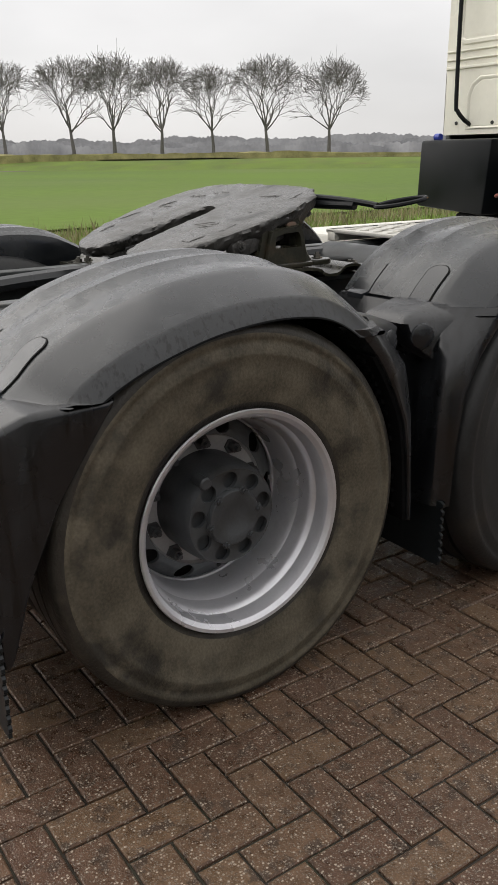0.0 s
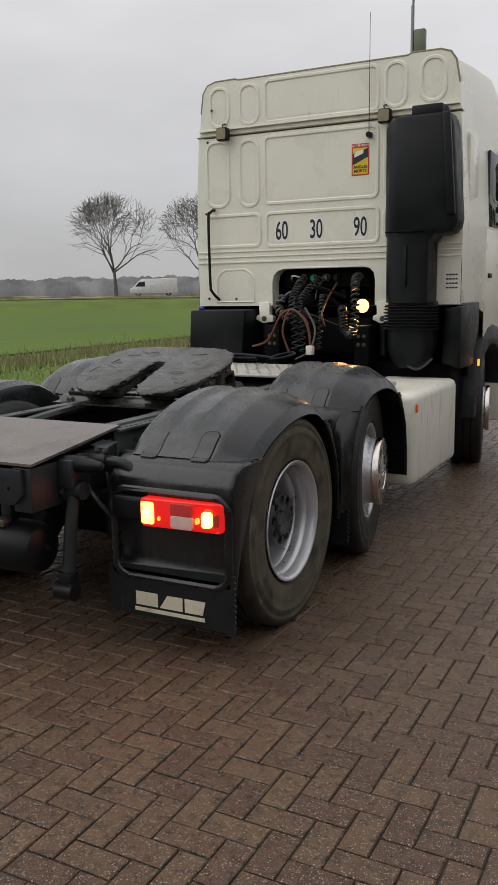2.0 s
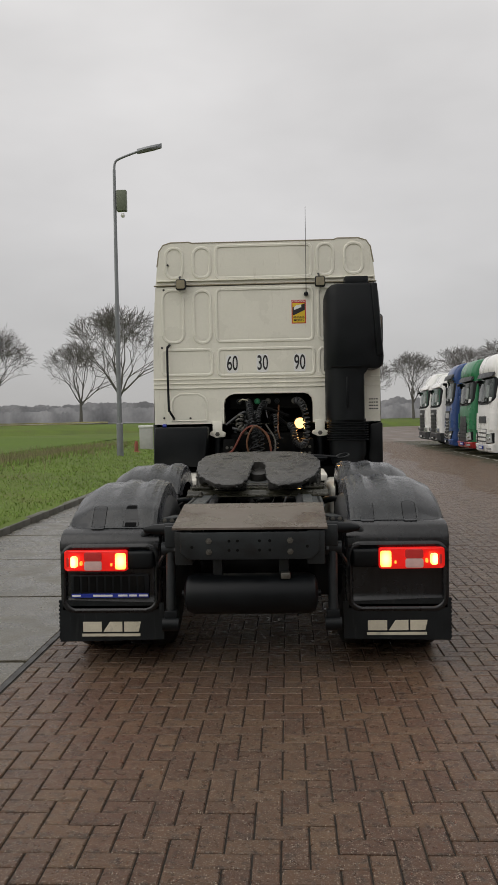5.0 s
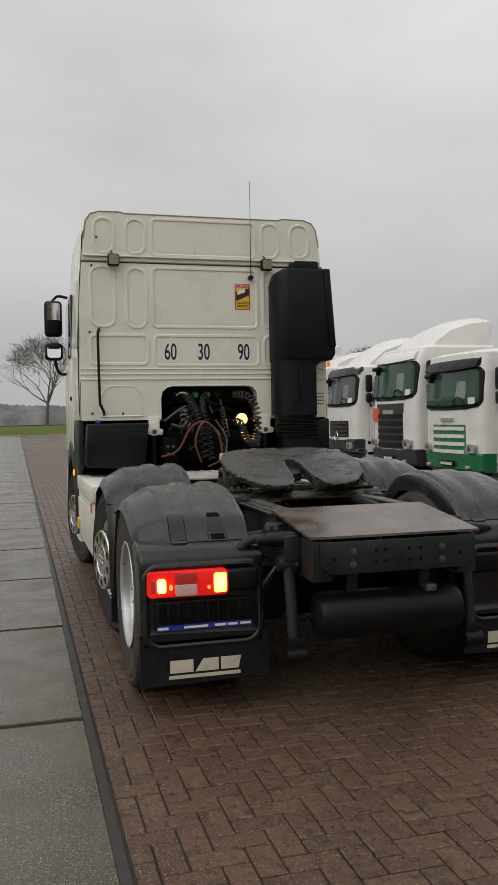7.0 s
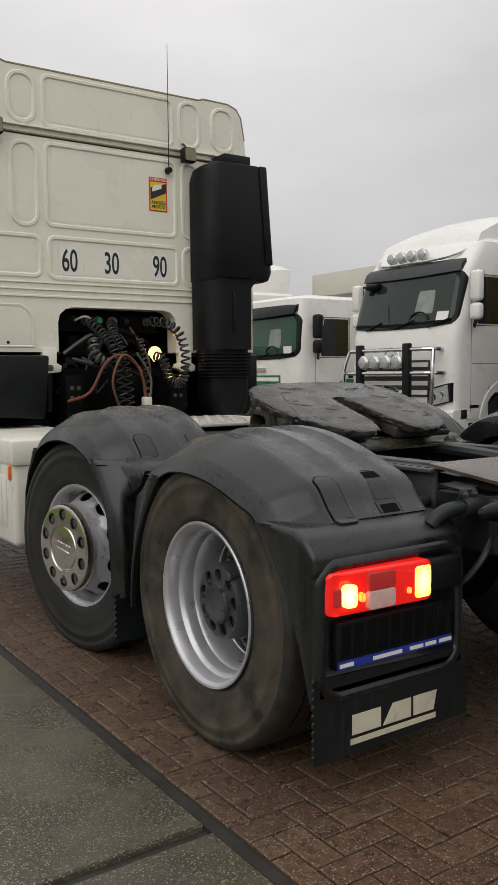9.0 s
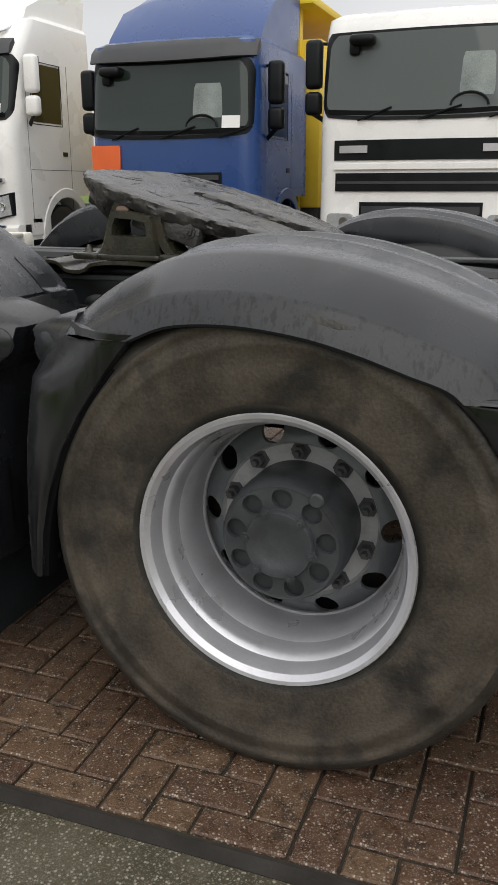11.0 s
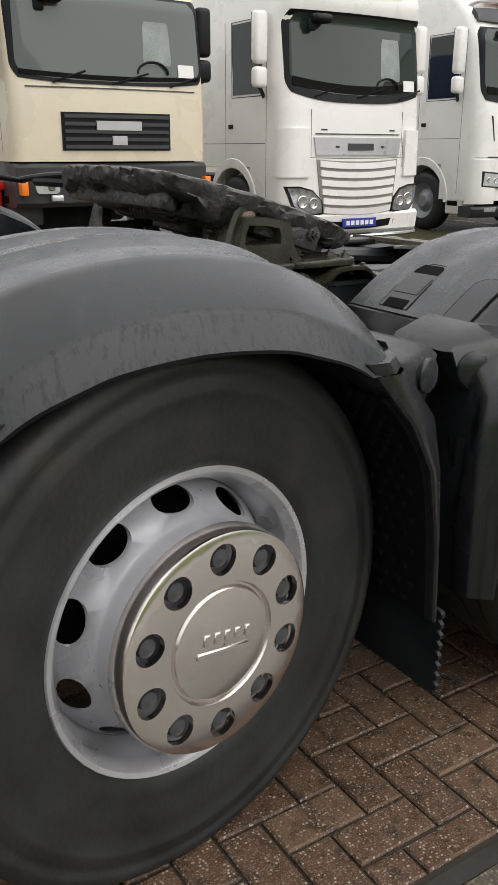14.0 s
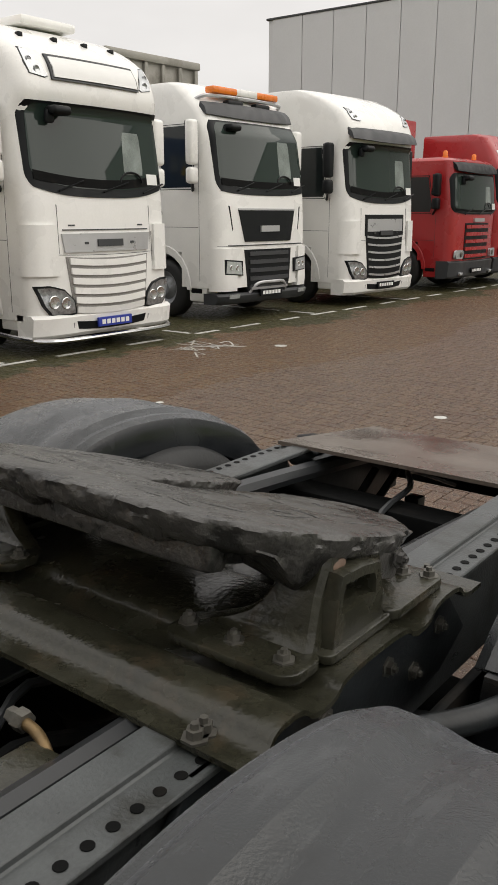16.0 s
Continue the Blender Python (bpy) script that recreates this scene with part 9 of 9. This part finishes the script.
# ---- strip of dry brown grass in front of the trees ----
M_DRY = surf("dry_bank_grass", (0.23, 0.215, 0.095), 0.9, var=0.5, scale=0.8, fine=9, bump=0.6, spec=0.1)
bm = B()
bank = arc_pts([(-122, 2, 0), (-116, 28, 0), (-107, 44, 0), (-99, 57, 0), (-86, 72, 0), (-66, 91, 0), (-46, 103, 0), (-25, 111, 0)], 14)
loft(bm, [[p * 0.955 + Vector((0, 0, -0.8)), p * 0.958 + Vector((0, 0, 1.36 + 0.5 * max(0.0, min(1.0, (-70 - p.x) / 20)) + 0.22 * noise.noise(p * 0.21) + 0.14 * noise.noise(p * 0.9))), p * 0.966 + Vector((0, 0, 1.38 + 0.5 * max(0.0, min(1.0, (-70 - p.x) / 20)) + 0.2 * noise.noise(p * 0.33))), p * 0.970 + Vector((0, 0, -0.8))] for p in bank])
bmesh.ops.recalc_face_normals(bm, faces=bm.faces[:])
single("dry_grass_bank", bm, M_DRY, "low bank of dry brown grass along the road", "grass", kind="stuff")

# ---- far woodland: deep belts of bare trees with an uneven, twiggy top, haze in their grey ----
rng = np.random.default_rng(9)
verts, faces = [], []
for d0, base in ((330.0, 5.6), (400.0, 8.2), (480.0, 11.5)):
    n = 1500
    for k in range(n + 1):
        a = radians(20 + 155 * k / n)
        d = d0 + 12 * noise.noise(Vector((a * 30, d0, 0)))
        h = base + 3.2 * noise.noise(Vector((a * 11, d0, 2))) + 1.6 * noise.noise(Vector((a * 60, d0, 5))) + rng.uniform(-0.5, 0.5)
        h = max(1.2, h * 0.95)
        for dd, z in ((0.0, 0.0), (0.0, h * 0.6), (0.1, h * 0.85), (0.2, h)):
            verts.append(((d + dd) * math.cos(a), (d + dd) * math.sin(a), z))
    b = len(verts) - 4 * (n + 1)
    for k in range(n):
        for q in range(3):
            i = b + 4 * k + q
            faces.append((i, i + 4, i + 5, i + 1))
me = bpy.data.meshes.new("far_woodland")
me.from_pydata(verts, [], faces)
me.materials.append(M_WOOD_HAZE)
tagged(new("far_woodland", me), "distant belt of bare winter woods with haze put into their grey", "woodland", kind="stuff")

# ---- grass on the verge ----
verts, faces = [], []
for k in range(60000):
    y = -6 + 60 * rng.random() ** 1.6
    x = KERB_X - 0.13 - 9.5 * rng.random() ** 1.2
    tall = 2.6 if KERB_X - x > 4.0 else 1.0
    hgt, w, a = rng.uniform(0.03, 0.075) * tall, rng.uniform(0.006, 0.014) * (1 + y * 0.03), rng.uniform(0, 6.28)
    z = ground_height(x, y) - 0.01
    dx, dy = w * math.cos(a), w * math.sin(a)
    b = len(verts)
    verts += [(x - dx, y - dy, z), (x + dx, y + dy, z), (x + rng.uniform(-0.04, 0.04) * tall, y + rng.uniform(-0.04, 0.04) * tall, z + hgt)]
    faces.append((b, b + 1, b + 2))
me = bpy.data.meshes.new("verge_grass")
me.from_pydata(verts, [], faces)
me.materials.append(M_BLADE)
tagged(new("verge_grass", me), "short green grass blades on the verge", "grass", kind="stuff")
verts, faces = [], []
for k in range(16000):
    y = -10 + 50 * rng.random()
    x = KERB_X - 6.6 + rng.normal(0, 1.3)
    hgt, w, a = rng.uniform(0.10, 0.42), rng.uniform(0.008, 0.02), rng.uniform(0, 6.28)
    z = ground_height(x, y) - 0.02
    dx, dy = w * math.cos(a), w * math.sin(a)
    b = len(verts)
    verts += [(x - dx, y - dy, z), (x + dx, y + dy, z), (x + rng.uniform(-0.15, 0.15), y + rng.uniform(-0.15, 0.15), z + hgt)]
    faces.append((b, b + 1, b + 2))
me = bpy.data.meshes.new("ditch_grass")
me.from_pydata(verts, [], faces)
me.materials.append(M_STRAW)
tagged(new("ditch_grass", me), "long dry yellowish grass along the ditch", "grass", kind="stuff")

# ---- paving: herringbone bricks and concrete slabs ----
def brick_mesh(name, w, l, h=0.05, c=0.0038):
    bm = B()
    rings = [[(sx * (w / 2 - d), sy * (l / 2 - d), z) for sx, sy in ((-1, -1), (1, -1), (1, 1), (-1, 1))] for d, z in ((0, -h), (0, -c), (c, 0))]
    rows = loft(bm, rings, cap=False)
    bm.faces.new(rows[-1])
    return bm


U = 0.105                       # module: bricks of 0.21 x 0.105 m with their joint


def herringbone(x0, x1, y0, y1):
    """Centres and turn of every brick: cells of a herringbone laid square to the kerb."""
    out = []
    for i in range(int(x0 / U) - 1, int(x1 / U) + 2):
        for j in range(int(y0 / U) - 1, int(y1 / U) + 2):
            k = (i - j) % 4
            if k == 0:
                out.append(((i + 1) * U, (j + 0.5) * U, True))
            elif k == 3:
                out.append(((i + 0.5) * U, (j + 1) * U, False))
    out = [(x - 0.02, y - 0.012, f) for x, y, f in out]
    return [(x, y, f) for x, y, f in out if x0 - (0.06 if f else 0.0) < x < x1 and y0 < y < y1]


bricks = herringbone(SLAB_X + 0.03, 11.25, -26.0, 46.0)
pavement = thing("pavement", "wet brown-red concrete bricks laid in herringbone", "paving")
pavement["kind"] = "structure"
mesh_a = finish("brick", brick_mesh("brick", U - 0.007, 2 * U - 0.007), M_BRICK, angle=25)
mesh_b = finish("brick", brick_mesh("brick", 2 * U - 0.007, U - 0.007), M_BRICK, angle=25)
rng = np.random.default_rng(4)
order = sorted(range(len(bricks)), key=lambda i: abs(bricks[i][0] - 1.75) + 0.8 * abs(bricks[i][1] + 0.7))
single_ids = set(order[:300])
verts, faces = [], []
for i, (x, y, flat) in enumerate(bricks):
    z, tx, ty = rng.uniform(-0.002, 0.0015), rng.uniform(-0.008, 0.008), rng.uniform(-0.008, 0.008)
    if i in single_ids:
        o = new("brick", mesh_b if flat else mesh_a)
        o.parent = pavement
        o.location, o.rotation_euler = (x, y, z), (tx, ty, rng.uniform(-0.012, 0.012))
        continue
    w, l = ((2 * U - 0.007) / 2, (U - 0.007) / 2) if flat else ((U - 0.007) / 2, (2 * U - 0.007) / 2)
    if x - w < SLAB_X + 0.018:
        right = x + w
        w = (right - SLAB_X - 0.036) / 2
        x = right - w
    b = len(verts)
    for d, h in ((0, -0.03), (0, -0.0045), (0.0045, 0)):
        for sx, sy in ((-1, -1), (1, -1), (1, 1), (-1, 1)):
            px, py = sx * (w - d), sy * (l - d)
            verts.append((x + px, y + py, z + h + px * ty + py * tx))
    for r in (0, 4):
        for q in range(4):
            faces.append((b + r + q, b + r + (q + 1) % 4, b + r + 4 + (q + 1) % 4, b + r + 4 + q))
    faces.append((b + 8, b + 9, b + 10, b + 11))
me = bpy.data.meshes.new("brick_field")
me.from_pydata(verts, [], faces)
me.materials.append(M_BRICK)
me.materials.append(M_BRICK_FAR)
me.materials.append(M_BRICK_MOSS_SHADE)
# orange-brown further out; by the trucks, moss and painted shade in one colour
for f in me.polygons:
    if f.center.x > 4.35 + 0.25 * math.sin(f.center.y * 0.9):
        f.material_index = 2 if f.center.x > 6.75 + 0.5 * noise.noise(f.center * 0.7) + 0.35 * noise.noise(f.center * 3.1) else 1
field_bricks = new("brick_field", me)
field_bricks.parent = pavement
tagged(field_bricks, "brown-red concrete bricks in herringbone", kind="stuff")

slabs = thing("concrete_slabs", "large wet grey concrete slabs beside the brick paving", "pavement")
slabs["kind"] = "structure"
bm = B()
bx(bm, KERB_X + 0.05, SLAB_X - 0.016, 0.025, 2.015, -0.15, 0.0, 0.006, 1)
slab_mesh = finish("slab", bm, M_SLAB)
for k in range(-14, 62):
    o = new("slab", slab_mesh)
    o.parent = slabs
    o.location = (rng.uniform(-0.004, 0.004), -0.505 + 2.04 * k, rng.uniform(-0.003, 0.003))
bm = B()
bx(bm, SLAB_X - 0.02, SLAB_X + 0.02, -30, 130, -0.05, -0.003)
part("tar_joint", bm, M_TAR, slabs, "dark tar joint between slabs and bricks")
